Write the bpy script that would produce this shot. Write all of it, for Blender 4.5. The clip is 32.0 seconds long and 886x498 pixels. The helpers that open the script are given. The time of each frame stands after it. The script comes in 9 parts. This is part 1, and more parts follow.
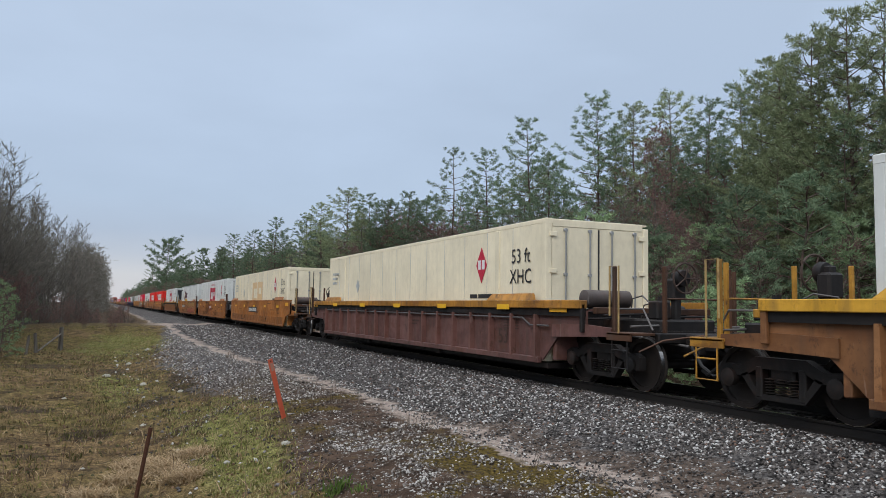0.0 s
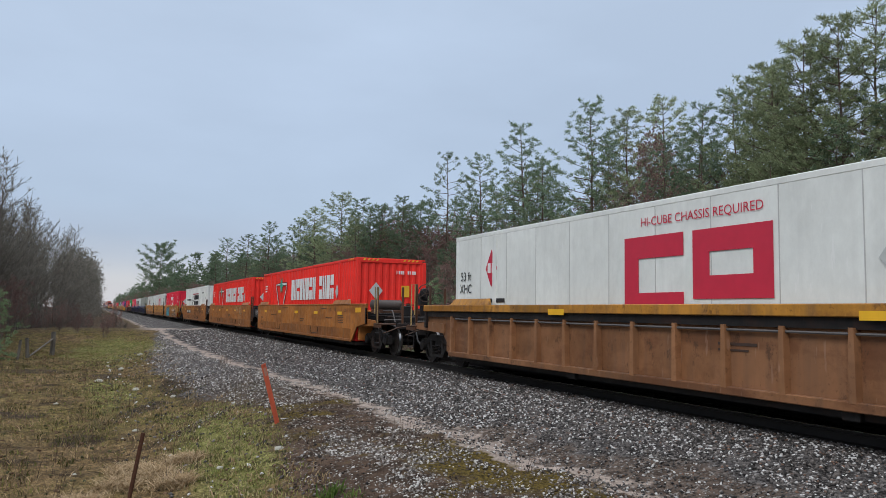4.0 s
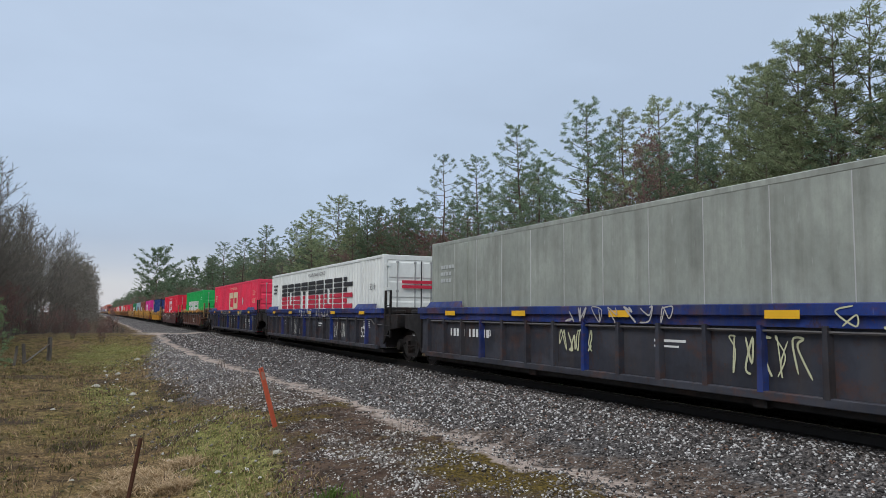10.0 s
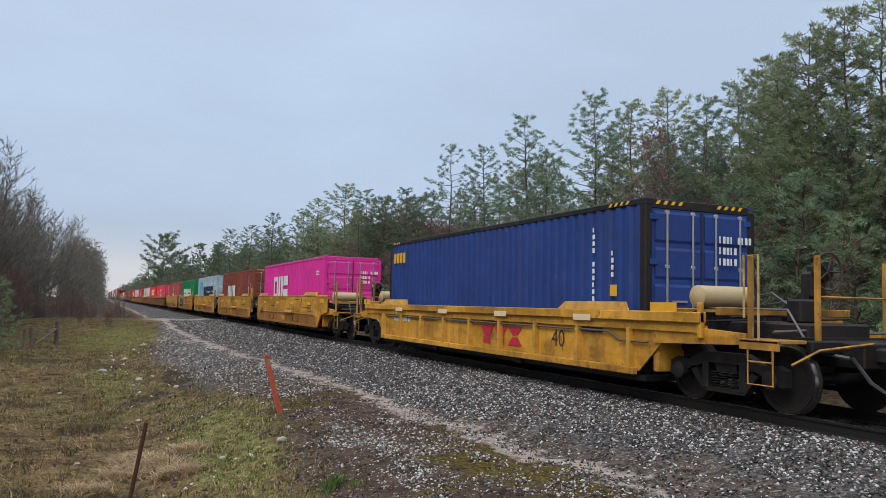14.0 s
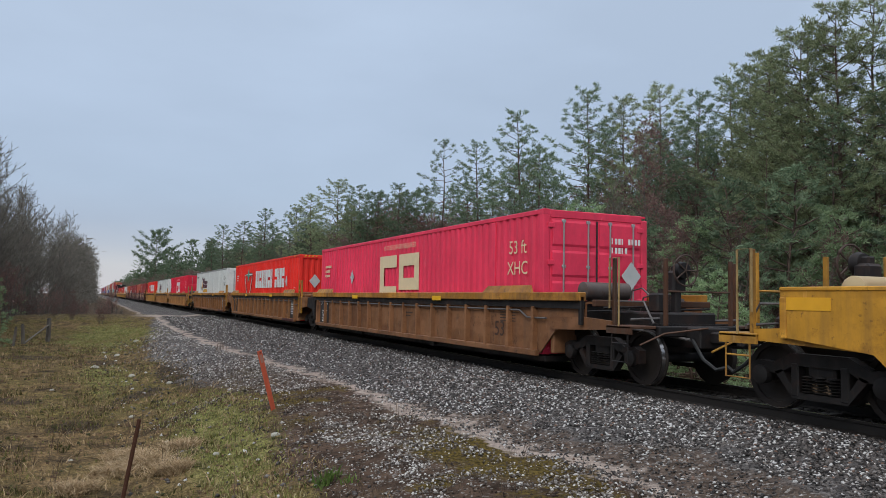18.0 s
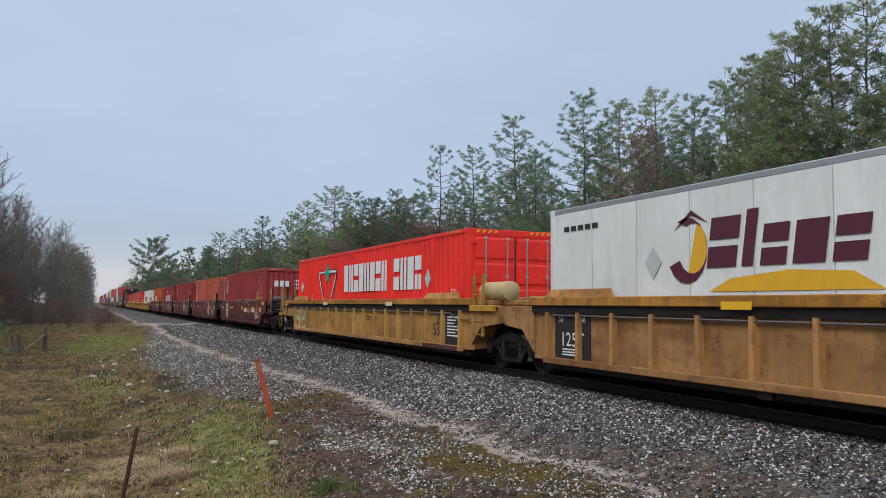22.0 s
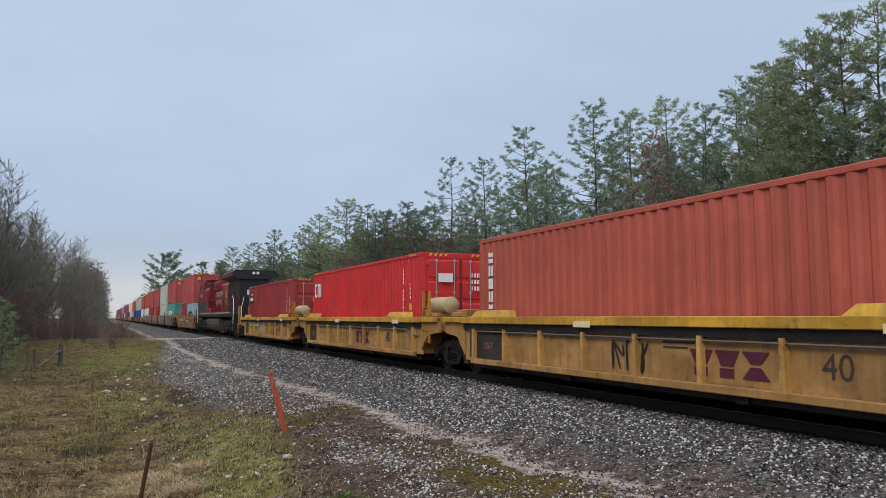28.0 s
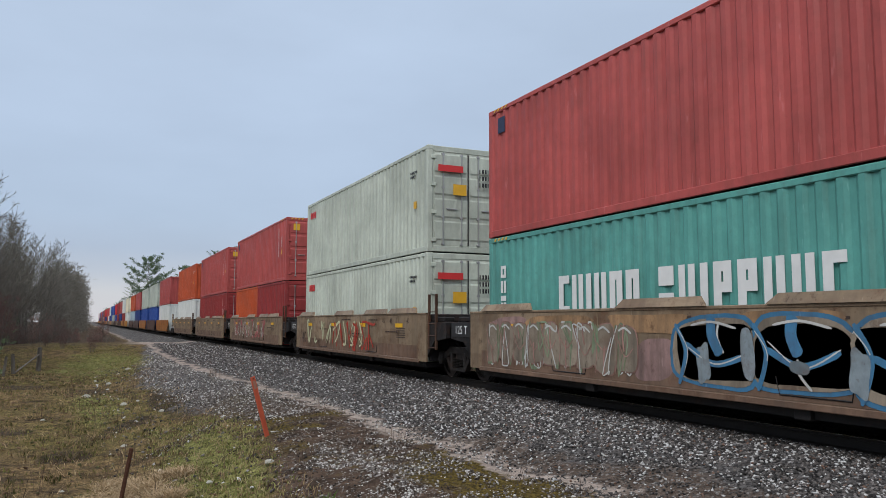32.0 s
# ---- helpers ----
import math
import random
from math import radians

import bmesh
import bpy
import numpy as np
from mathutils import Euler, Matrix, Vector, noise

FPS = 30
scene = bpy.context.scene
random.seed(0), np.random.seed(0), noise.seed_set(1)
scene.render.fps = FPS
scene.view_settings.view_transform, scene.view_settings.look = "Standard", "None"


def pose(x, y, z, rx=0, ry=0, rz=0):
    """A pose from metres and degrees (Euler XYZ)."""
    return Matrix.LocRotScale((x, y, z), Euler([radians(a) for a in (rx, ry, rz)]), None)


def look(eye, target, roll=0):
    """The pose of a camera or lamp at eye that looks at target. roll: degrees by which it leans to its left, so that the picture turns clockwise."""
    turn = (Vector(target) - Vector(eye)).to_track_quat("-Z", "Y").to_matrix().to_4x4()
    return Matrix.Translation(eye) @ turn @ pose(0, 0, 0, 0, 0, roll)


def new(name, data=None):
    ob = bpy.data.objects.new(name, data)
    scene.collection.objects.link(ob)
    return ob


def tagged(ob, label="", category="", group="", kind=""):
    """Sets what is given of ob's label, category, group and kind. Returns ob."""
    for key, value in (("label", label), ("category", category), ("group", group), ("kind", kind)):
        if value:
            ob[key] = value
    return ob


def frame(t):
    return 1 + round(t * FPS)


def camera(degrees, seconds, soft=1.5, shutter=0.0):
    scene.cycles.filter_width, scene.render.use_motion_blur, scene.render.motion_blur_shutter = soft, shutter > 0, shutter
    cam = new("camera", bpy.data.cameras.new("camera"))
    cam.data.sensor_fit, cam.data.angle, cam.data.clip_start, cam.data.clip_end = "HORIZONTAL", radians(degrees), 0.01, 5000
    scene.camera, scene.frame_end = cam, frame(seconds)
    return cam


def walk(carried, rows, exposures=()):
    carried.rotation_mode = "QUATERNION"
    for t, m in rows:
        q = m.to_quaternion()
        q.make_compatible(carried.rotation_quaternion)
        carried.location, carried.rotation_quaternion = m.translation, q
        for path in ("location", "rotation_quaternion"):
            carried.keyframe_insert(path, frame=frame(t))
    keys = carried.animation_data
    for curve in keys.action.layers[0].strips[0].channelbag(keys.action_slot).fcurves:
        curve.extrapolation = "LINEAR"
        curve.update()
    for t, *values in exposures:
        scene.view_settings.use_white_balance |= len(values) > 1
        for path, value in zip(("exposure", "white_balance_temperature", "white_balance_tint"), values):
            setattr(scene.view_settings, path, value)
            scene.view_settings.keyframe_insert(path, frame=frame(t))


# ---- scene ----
cam = camera(60.43, 32.0, soft=0.65)
EYE = (0.0, 0.0, 1.39)
TURNS = [
    (0, 94.4, -0.95, -23.96), (0.5, 94.35, -0.96, -24.08), (1, 94.35, -0.98, -24.05), (1.5, 94.35, -0.98, -24.05),
    (2, 94.46, -1.09, -24.1), (2.5, 94.49, -1.01, -24.16), (3, 94.54, -1.01, -24.3), (3.5, 94.65, -0.99, -24.35),
    (5.5, 94.95, -0.7, -24.94), (6, 94.97, -0.57, -25.13), (6.5, 94.98, -0.48, -25.2), (7, 95.04, -0.42, -25.31),
    (7.5, 95.05, -0.35, -25.36), (8, 95.04, -0.31, -25.24), (8.5, 95.02, -0.36, -25.13), (9, 94.99, -0.41, -24.94),
    (9.5, 94.93, -0.46, -24.76), (10, 94.93, -0.49, -24.62), (10.5, 94.82, -0.65, -24.55), (11, 94.61, -0.7, -24.51),
    (11.5, 94.47, -0.94, -24.5), (12, 94.44, -1.13, -24.39), (12.5, 94.35, -1.21, -24.38), (13, 94.24, -1.25, -24.31),
    (13.5, 94.17, -1.29, -24.23), (14, 94.16, -1.28, -24.22), (14.5, 94.17, -1.13, -24.43), (16.5, 94.24, -1.09, -24.79),
    (17, 94.1, -1.12, -24.73), (17.5, 93.96, -1.1, -24.75), (18, 93.81, -1.07, -24.72), (18.5, 93.77, -0.93, -24.79),
    (19, 93.78, -0.91, -24.81), (19.5, 93.81, -0.78, -24.83), (20, 93.81, -0.7, -24.85), (20.5, 93.94, -0.68, -24.86),
    (21, 94.04, -0.64, -24.89), (21.5, 94.17, -0.65, -24.91), (22, 94.26, -0.57, -24.9), (22.5, 94.32, -0.44, -24.83),
    (23, 94.38, -0.28, -24.83), (23.5, 94.43, -0.21, -24.72), (24, 94.55, -0.19, -24.51), (24.5, 94.63, -0.12, -24.19),
    (25, 94.65, -0.07, -24.04), (25.5, 94.67, -0.12, -23.91), (27.5, 95.06, -0.08, -23.86), (28, 95.15, -0.03, -23.97),
    (28.5, 95.28, -0.05, -24.07), (29, 95.36, -0, -24.12), (29.5, 95.37, -0.14, -24.31), (30, 95.44, -0.23, -24.67),
    (30.5, 95.52, -0.15, -24.92), (31, 95.44, -0.06, -25.01), (31.5, 95.52, -0.25, -25.08), (32, 95.5, -0.15, -25.2),
]
walk(cam, [(t, pose(*EYE, rx, ry, rz)) for t, rx, ry, rz in TURNS],
     [(0, 0.0), (11, 0.0), (13, 0.08), (15, 0.04), (17, -0.04), (18, -0.07), (19.5, 0.0), (28, 0.0), (29, 0.02), (30, 0.15), (31, 0.04), (32, -0.02)])

# ---- world, sun ----
SUN_UP, SUN_TURN = 42.0, 232.0
world = bpy.data.worlds.new("overcast_sky")
scene.world = world
world.use_nodes = True
wt = world.node_tree
wt.nodes.clear()


def wnode(kind, **values):
    n = wt.nodes.new(kind)
    for key, value in values.items():
        n.inputs[key].default_value = value
    return n


w_out = wnode("ShaderNodeOutputWorld")
w_back = wnode("ShaderNodeBackground", Strength=1.0)
w_sky = wnode("ShaderNodeTexSky")
w_sky.sky_type, w_sky.sun_disc = "NISHITA", False
w_sky.sun_elevation, w_sky.sun_rotation = radians(SUN_UP), radians(SUN_TURN)
w_dim = wnode("ShaderNodeVectorMath")
w_dim.operation = "SCALE"
w_dim.inputs["Scale"].default_value = 0.10
w_co = wnode("ShaderNodeTexCoord")
w_sep = wnode("ShaderNodeSeparateXYZ")
w_height = wnode("ShaderNodeValToRGB")
ramp = w_height.color_ramp
ramp.elements[0].position, ramp.elements[0].color = 0.0, (0.72, 0.71, 0.76, 1)
ramp.elements[1].position, ramp.elements[1].color = 1.0, (1.7, 1.8, 1.95, 1)
for pos, col in ((0.035, (0.68, 0.70, 0.76, 1)), (0.06, (0.55, 0.61, 0.73, 1)), (0.09, (0.48, 0.57, 0.73, 1)), (0.13, (0.49, 0.60, 0.77, 1)), (0.42, (0.56, 0.68, 0.86, 1)), (0.6, (0.95, 1.03, 1.16, 1))):
    ramp.elements.new(pos).color = col
w_map = wnode("ShaderNodeMapping")
w_map.inputs["Scale"].default_value = (1.3, 1.3, 3.6)
w_cloud = wnode("ShaderNodeTexNoise", Scale=1.7, Detail=5.0, Roughness=0.5)
w_cr = wnode("ShaderNodeMapRange")
for key, value in (("From Min", 0.35), ("From Max", 0.68), ("To Min", 0.93), ("To Max", 1.07)):
    w_cr.inputs[key].default_value = value
w_mul = wnode("ShaderNodeVectorMath")
w_mul.operation = "SCALE"
w_mix = wnode("ShaderNodeMix")
w_mix.data_type = "RGBA"
w_mix.inputs["Factor"].default_value = 0.86
link = wt.links.new
link(w_co.outputs["Generated"], w_sep.inputs[0])
link(w_sep.outputs["Z"], w_height.inputs[0])
link(w_co.outputs["Generated"], w_map.inputs[0])
link(w_map.outputs[0], w_cloud.inputs["Vector"])
link(w_cloud.outputs[0], w_cr.inputs["Value"])
link(w_height.outputs[0], w_mul.inputs[0])
link(w_cr.outputs[0], w_mul.inputs["Scale"])
link(w_sky.outputs[0], w_dim.inputs[0])
link(w_dim.outputs[0], w_mix.inputs["A"])
link(w_mul.outputs[0], w_mix.inputs["B"])
link(w_mix.outputs["Result"], w_back.inputs["Color"])
link(w_back.outputs[0], w_out.inputs[0])
sun_data = bpy.data.lights.new("sun", "SUN")
sun_data.energy, sun_data.angle, sun_data.color = 1.5, radians(28), (1.0, 0.97, 0.93)
sun = new("sun", sun_data)
_az = radians(SUN_TURN)
sun.matrix_world = look((math.sin(_az) * 50, math.cos(_az) * 50, 50 * math.tan(radians(SUN_UP))), (0, 0, 0))
scene.view_settings.exposure = 0.0

# ---- materials ----
class Mat:
    """A small builder of node materials."""

    def __init__(self, name):
        self.m = bpy.data.materials.new(name)
        self.m.use_nodes = True
        self.t = self.m.node_tree
        self.b = self.t.nodes["Principled BSDF"]
        self.co = self.t.nodes.new("ShaderNodeTexCoord")
        self.geo = self.t.nodes.new("ShaderNodeNewGeometry")

    def node(self, kind, **values):
        n = self.t.nodes.new(kind)
        for key, value in values.items():
            n.inputs[key.replace("_", " ")].default_value = value
        return n

    def link(self, a, b):
        self.t.links.new(a, b)

    def noise(self, scale, stretch=(1, 1, 1), detail=4.0, world=False, rough=0.55):
        mp = self.node("ShaderNodeMapping")
        mp.inputs["Scale"].default_value = stretch
        self.link(self.geo.outputs["Position"] if world else self.co.outputs["Object"], mp.inputs[0])
        if not world:
            info = self.node("ShaderNodeObjectInfo")
            mul = self.node("ShaderNodeMath")
            mul.operation = "MULTIPLY"
            mul.inputs[1].default_value = 37.0
            self.link(info.outputs["Random"], mul.inputs[0])
            comb = self.node("ShaderNodeCombineXYZ")
            self.link(mul.outputs[0], comb.inputs[0])
            self.link(mul.outputs[0], comb.inputs[2])
            self.link(comb.outputs[0], mp.inputs["Location"])
        n = self.node("ShaderNodeTexNoise", Scale=scale, Detail=detail, Roughness=rough)
        self.link(mp.outputs[0], n.inputs["Vector"])
        return n.outputs[0]

    def range(self, src, a, b, c=0.0, d=1.0):
        n = self.node("ShaderNodeMapRange")
        for i, v in enumerate((a, b, c, d)):
            n.inputs[1 + i].default_value = v
        self.link(src, n.inputs[0])
        return n.outputs[0]

    def math(self, op, a, b=None):
        n = self.node("ShaderNodeMath")
        n.operation = op
        for i, s in enumerate((a, b)):
            if s is None:
                continue
            if isinstance(s, (int, float)):
                n.inputs[i].default_value = s
            else:
                self.link(s, n.inputs[i])
        return n.outputs[0]

    def mix(self, fac, a, b, blend="MIX"):
        n = self.node("ShaderNodeMix")
        n.data_type, n.blend_type = "RGBA", blend
        for key, s in (("Factor", fac), ("A", a), ("B", b)):
            if isinstance(s, (int, float)):
                n.inputs[key].default_value = s
            elif isinstance(s, tuple):
                n.inputs[6 if key == "A" else 7].default_value = (*s, 1)
            elif key == "Factor":
                self.link(s, n.inputs[0])
            else:
                self.link(s, n.inputs[6 if key == "A" else 7])
        return n.outputs[2]

    def finish(self, colour, rough=0.6, metal=0.0, bump=None, strength=0.3, dist=0.01):
        if isinstance(colour, tuple):
            self.b.inputs["Base Color"].default_value = (*colour, 1)
        else:
            self.link(colour, self.b.inputs["Base Color"])
        if isinstance(rough, (int, float)):
            self.b.inputs["Roughness"].default_value = rough
        else:
            self.link(rough, self.b.inputs["Roughness"])
        self.b.inputs["Metallic"].default_value = metal
        if bump is not None:
            n = self.node("ShaderNodeBump", Strength=strength, Distance=dist)
            self.link(bump, n.inputs["Height"])
            self.link(n.outputs[0], self.b.inputs["Normal"])
        return self.m


PAINTS = {}


def srgb(r, g, b):
    return tuple(((c / 255 + 0.055) / 1.055) ** 2.4 if c > 10 else c / 3294 for c in (r, g, b))


def paint(name, rgb, grime=0.35, rust=0.1, rough=0.5, dirt=(0.07, 0.055, 0.045), patchy=0.0):
    """Weathered paint: cloudy fading, vertical streaks of grime, specks of rust."""
    if name in PAINTS:
        return PAINTS[name]
    k = Mat(name)
    fade = k.range(k.noise(0.6, detail=6), 0.34, 0.66, 1.0 - 0.5 * grime - 0.06, 1.06 + 0.25 * grime)
    base = k.mix(1.0, tuple(rgb), fade, "MULTIPLY")
    fine = k.range(k.noise(7.0, (1, 1, 0.6), 6, rough=0.7), 0.35, 0.65, 1.0 - 0.3 * grime - 0.03, 1.03 + 0.12 * grime)
    base = k.mix(1.0, base, fine, "MULTIPLY")
    if patchy:
        keen = k.range(k.noise(0.5, (1, 1, 1.6), 5, rough=0.45), 0.54, 0.58, 0.0, patchy * 0.8)
        base = k.mix(keen, base, tuple(min(0.8, c * 1.4 + 0.01) for c in rgb))
        rub = k.range(k.noise(0.8, (1, 0.5, 2.2), 6), 0.53, 0.62, 0.0, patchy)
        base = k.mix(rub, base, tuple(c * q for c, q in zip(rgb, (0.52, 0.44, 0.42))))
    streak = k.range(k.noise(1.0, (3.0, 5.0, 0.3), 7), 0.48, 0.68, 0.0, grime * 0.9)
    col = k.mix(streak, base, dirt)
    patch = k.range(k.noise(1.1, (1, 1, 1.3), 9, rough=0.72), 0.53, 0.64, 0.0, rust)
    col = k.mix(patch, col, (0.10, 0.036, 0.016))
    blot = k.range(k.noise(3.2, (1, 1, 0.7), 7, rough=0.75), 0.58, 0.66, 0.0, min(1.0, rust * 1.3))
    col = k.mix(blot, col, (0.045, 0.022, 0.014))
    speck = k.range(k.noise(14.0, detail=3), 0.64, 0.70, 0.0, rust * 0.9)
    col = k.mix(speck, col, (0.08, 0.036, 0.018))
    scuff = k.range(k.noise(1.6, (3.0, 7.0, 1.1), 3), 0.68, 0.72, 0.0, 0.30 if sum(rgb) > 0.12 else 0.05)
    col = k.mix(scuff, col, tuple(min(0.8, c * 1.1 + 0.12) for c in rgb))
    ro = k.range(k.noise(4.0), 0.3, 0.7, rough - 0.1, rough + 0.15)
    k.b.inputs["Specular IOR Level"].default_value = 0.3
    PAINTS[name] = k.finish(col, ro, 0.0, k.noise(30.0), 0.12, 0.004)
    return PAINTS[name]


def plain(name, rgb, rough=0.6, metal=0.0):
    if name not in PAINTS:
        k = Mat(name)
        col = k.mix(k.range(k.noise(5.0), 0.3, 0.7, 0.0, 0.35), tuple(rgb), tuple(c * 0.7 for c in rgb))
        PAINTS[name] = k.finish(col, rough, metal, k.noise(40.0), 0.15, 0.003)
    return PAINTS[name]


STEEL_DARK = paint("grimy_black_steel", (0.012, 0.0105, 0.0105), 0.4, 0.2, 0.55, (0.032, 0.024, 0.02), 0.3)
TRUCK_STEEL = paint("greasy_cast_steel", (0.011, 0.0095, 0.009), 0.4, 0.15, 0.62, (0.026, 0.019, 0.015), 0.3)
TREAD = plain("polished_wheel_tread", (0.45, 0.44, 0.43), 0.28, 1.0)
WHEEL = plain("oily_wheel_plate", (0.022, 0.018, 0.016), 0.6)
WHEEL.node_tree.nodes["Principled BSDF"].inputs["Specular IOR Level"].default_value = 0.15
WHITE_DECAL = plain("white_lettering", (0.72, 0.72, 0.70), 0.55)
BLACK_DECAL = plain("black_lettering", (0.02, 0.019, 0.02), 0.55)
CREAM_DECAL = plain("cream_lettering", (0.72, 0.58, 0.36), 0.55)
YELLOW_DECAL = plain("yellow_reflector", (0.78, 0.43, 0.02), 0.45)
RED_DECAL = plain("red_lettering", (0.52, 0.02, 0.05), 0.5)
GREY_PLACARD = plain("grey_placard", (0.46, 0.48, 0.47), 0.5)
ALU = plain("dull_aluminium", (0.42, 0.42, 0.41), 0.42, 0.7)
GLASS_DARK = plain("dark_cab_glass", (0.01, 0.012, 0.014), 0.08)
LAMP_GLASS = plain("headlight_glass", (0.7, 0.7, 0.65), 0.15)
RUBBER = plain("black_rubber_hose", (0.012, 0.012, 0.012), 0.5)


def foliage(name, a, b, rough=0.65, world=True):
    k = Mat(name)
    isl = k.range(k.geo.outputs["Random Per Island"], 0.0, 1.0)
    info = k.node("ShaderNodeObjectInfo")
    col = k.mix(isl, tuple(a), tuple(b))
    tint = k.range(info.outputs["Random"], 0.0, 1.0, 0.75, 1.25)
    col = k.mix(1.0, col, tint, "MULTIPLY")
    k.b.inputs["Specular IOR Level"].default_value = 0.25
    k.finish(col, rough)
    thin = k.node("ShaderNodeBsdfTranslucent")
    k.link(col, thin.inputs["Color"])
    both = k.node("ShaderNodeMixShader", Fac=0.48)
    k.link(k.b.outputs[0], both.inputs[1])
    k.link(thin.outputs[0], both.inputs[2])
    k.link(both.outputs[0], k.t.nodes["Material Output"].inputs["Surface"])
    return k.m


NEEDLES = foliage("pine_needles", (0.080, 0.128, 0.075), (0.235, 0.30, 0.185))
NEEDLES_LIGHT = foliage("yellow_green_needles", (0.135, 0.168, 0.088), (0.325, 0.37, 0.205))
NEEDLES_YOUNG = foliage("fresh_young_needles", (0.135, 0.21, 0.10), (0.35, 0.45, 0.25))
NEEDLES_FAR = foliage("far_needles", (0.065, 0.105, 0.062), (0.16, 0.205, 0.12))
BUDS = foliage("red_brown_buds", (0.145, 0.088, 0.078), (0.28, 0.175, 0.15))
TWIGS = foliage("grey_brown_twigs", (0.11, 0.102, 0.082), (0.235, 0.215, 0.18))
SPROUT = foliage("fresh_green_leaves", (0.05, 0.095, 0.018), (0.13, 0.19, 0.045))


def bark(name, a, b):
    k = Mat(name)
    n = k.noise(6.0, (1, 1, 0.25), 6, world=True)
    return k.finish(k.mix(k.range(n, 0.3, 0.7), tuple(a), tuple(b)), 0.85, 0, n, 0.6, 0.03)


BARK = bark("pine_bark", (0.045, 0.03, 0.023), (0.15, 0.10, 0.075))
BARK_GREY = bark("grey_bark", (0.07, 0.06, 0.05), (0.20, 0.18, 0.155))


BANK = [(6, 2.45), (11, 2.6), (15, 3.25), (17.5, 3.3), (20, 2.8), (24, 2.5), (33, 2.0), (40, 2.4), (59, 4.2), (70, 4.4)]   # where grass gives way to dirt
PATH = [(8, 0.22), (16, 0.1), (22, -0.05), (37, -0.6), (60, -0.7)]   # how the trodden track bends beside the ballast


def ground_material():
    k = Mat("verge_ground")
    sep = k.node("ShaderNodeSeparateXYZ")
    k.link(k.geo.outputs["Position"], sep.inputs[0])
    X, Y = sep.outputs["X"], sep.outputs["Y"]
    wob = k.range(k.noise(0.5, detail=5, world=True), 0.25, 0.75, -0.8, 0.8)
    wob2 = k.range(k.noise(2.5, detail=5, world=True), 0.25, 0.75, -0.3, 0.3)
    xs = k.math("ADD", k.math("ADD", X, k.math("MULTIPLY", wob, 0.55)), wob2)
    def bend(knots):
        out = None
        for (y0, x0), (y1, x1) in zip(knots, knots[1:]):
            step = k.range(Y, y0, y1, 0.0, x1 - x0)
            out = k.math("ADD", step, knots[0][1]) if out is None else k.math("ADD", out, step)
        return out

    xp = k.math("SUBTRACT", xs, bend(PATH))
    vor = k.node("ShaderNodeTexVoronoi", Scale=25.0)
    k.link(k.geo.outputs["Position"], vor.inputs["Vector"])
    sepc = k.node("ShaderNodeSeparateColor")
    k.link(vor.outputs["Color"], sepc.inputs[0])
    pick = sepc.outputs[0]
    stone = k.mix(k.range(pick, 0.0, 1.0), (0.026, 0.024, 0.024), (0.17, 0.157, 0.150))
    stone = k.mix(k.range(pick, 0.90, 0.97), stone, (0.33, 0.32, 0.31))
    # pale trodden track
    pale = k.mix(k.range(k.noise(9.0, world=True), 0.3, 0.7), (0.25, 0.20, 0.17), (0.46, 0.385, 0.33))
    dirt = k.mix(k.range(k.noise(3.0, world=True, detail=8), 0.3, 0.7), (0.024, 0.016, 0.011), (0.125, 0.082, 0.058))
    peb = k.node("ShaderNodeTexVoronoi", Scale=30.0)
    k.link(k.geo.outputs["Position"], peb.inputs["Vector"])
    sp2 = k.node("ShaderNodeSeparateColor")
    k.link(peb.outputs["Color"], sp2.inputs[0])
    dirt = k.mix(k.range(sp2.outputs[0], 0.91, 0.96, 0, 0.8), dirt, (0.30, 0.28, 0.255))
    moss = k.mix(k.range(k.noise(22.0, world=True, detail=6), 0.35, 0.65), (0.030, 0.022, 0.007), (0.15, 0.106, 0.027))
    mossy = k.math("MULTIPLY", k.range(k.noise(0.75, detail=7, world=True, rough=0.65), 0.52, 0.58), k.range(X, 2.9, 3.6))
    dirt = k.mix(mossy, dirt, moss)
    g1 = k.noise(0.35, detail=6, world=True)
    grass = k.mix(k.range(g1, 0.38, 0.6), (0.225, 0.150, 0.073), (0.185, 0.145, 0.052))
    grass = k.mix(k.range(k.noise(1.3, detail=7, world=True, rough=0.65), 0.5, 0.64), grass, (0.080, 0.055, 0.033))
    green = k.mix(k.range(k.noise(6.0, detail=5, world=True), 0.35, 0.65), (0.135, 0.14, 0.038), (0.30, 0.28, 0.10))

    def patch_at(cx, cy, rx, ry, turn=0.0):
        c, q = math.cos(radians(turn)), math.sin(radians(turn))
        ox, oy = k.math("SUBTRACT", X, cx), k.math("SUBTRACT", Y, cy)
        dx = k.math("SUBTRACT", k.math("MULTIPLY", ox, c / rx), k.math("MULTIPLY", oy, q / rx))
        dy = k.math("ADD", k.math("MULTIPLY", ox, q / ry), k.math("MULTIPLY", oy, c / ry))
        dx, dy = k.math("MULTIPLY", dx, dx), k.math("MULTIPLY", dy, dy)
        return k.range(k.math("ADD", k.math("ADD", dx, dy), k.math("MULTIPLY", wob, 1.1)), 1.15, 0.5)

    dirt = k.mix(patch_at(4.75, 9.2, 0.75, 1.7), dirt, moss)
    for spot in ((1.2, 47.5, 2.6, 9.0), (2.1, 13.2, 0.8, 3.6), (2.3, 15.8, 0.6, 2.0), (0.5, 28.0, 0.9, 5.0)):
        grass = k.mix(patch_at(*spot), grass, green)
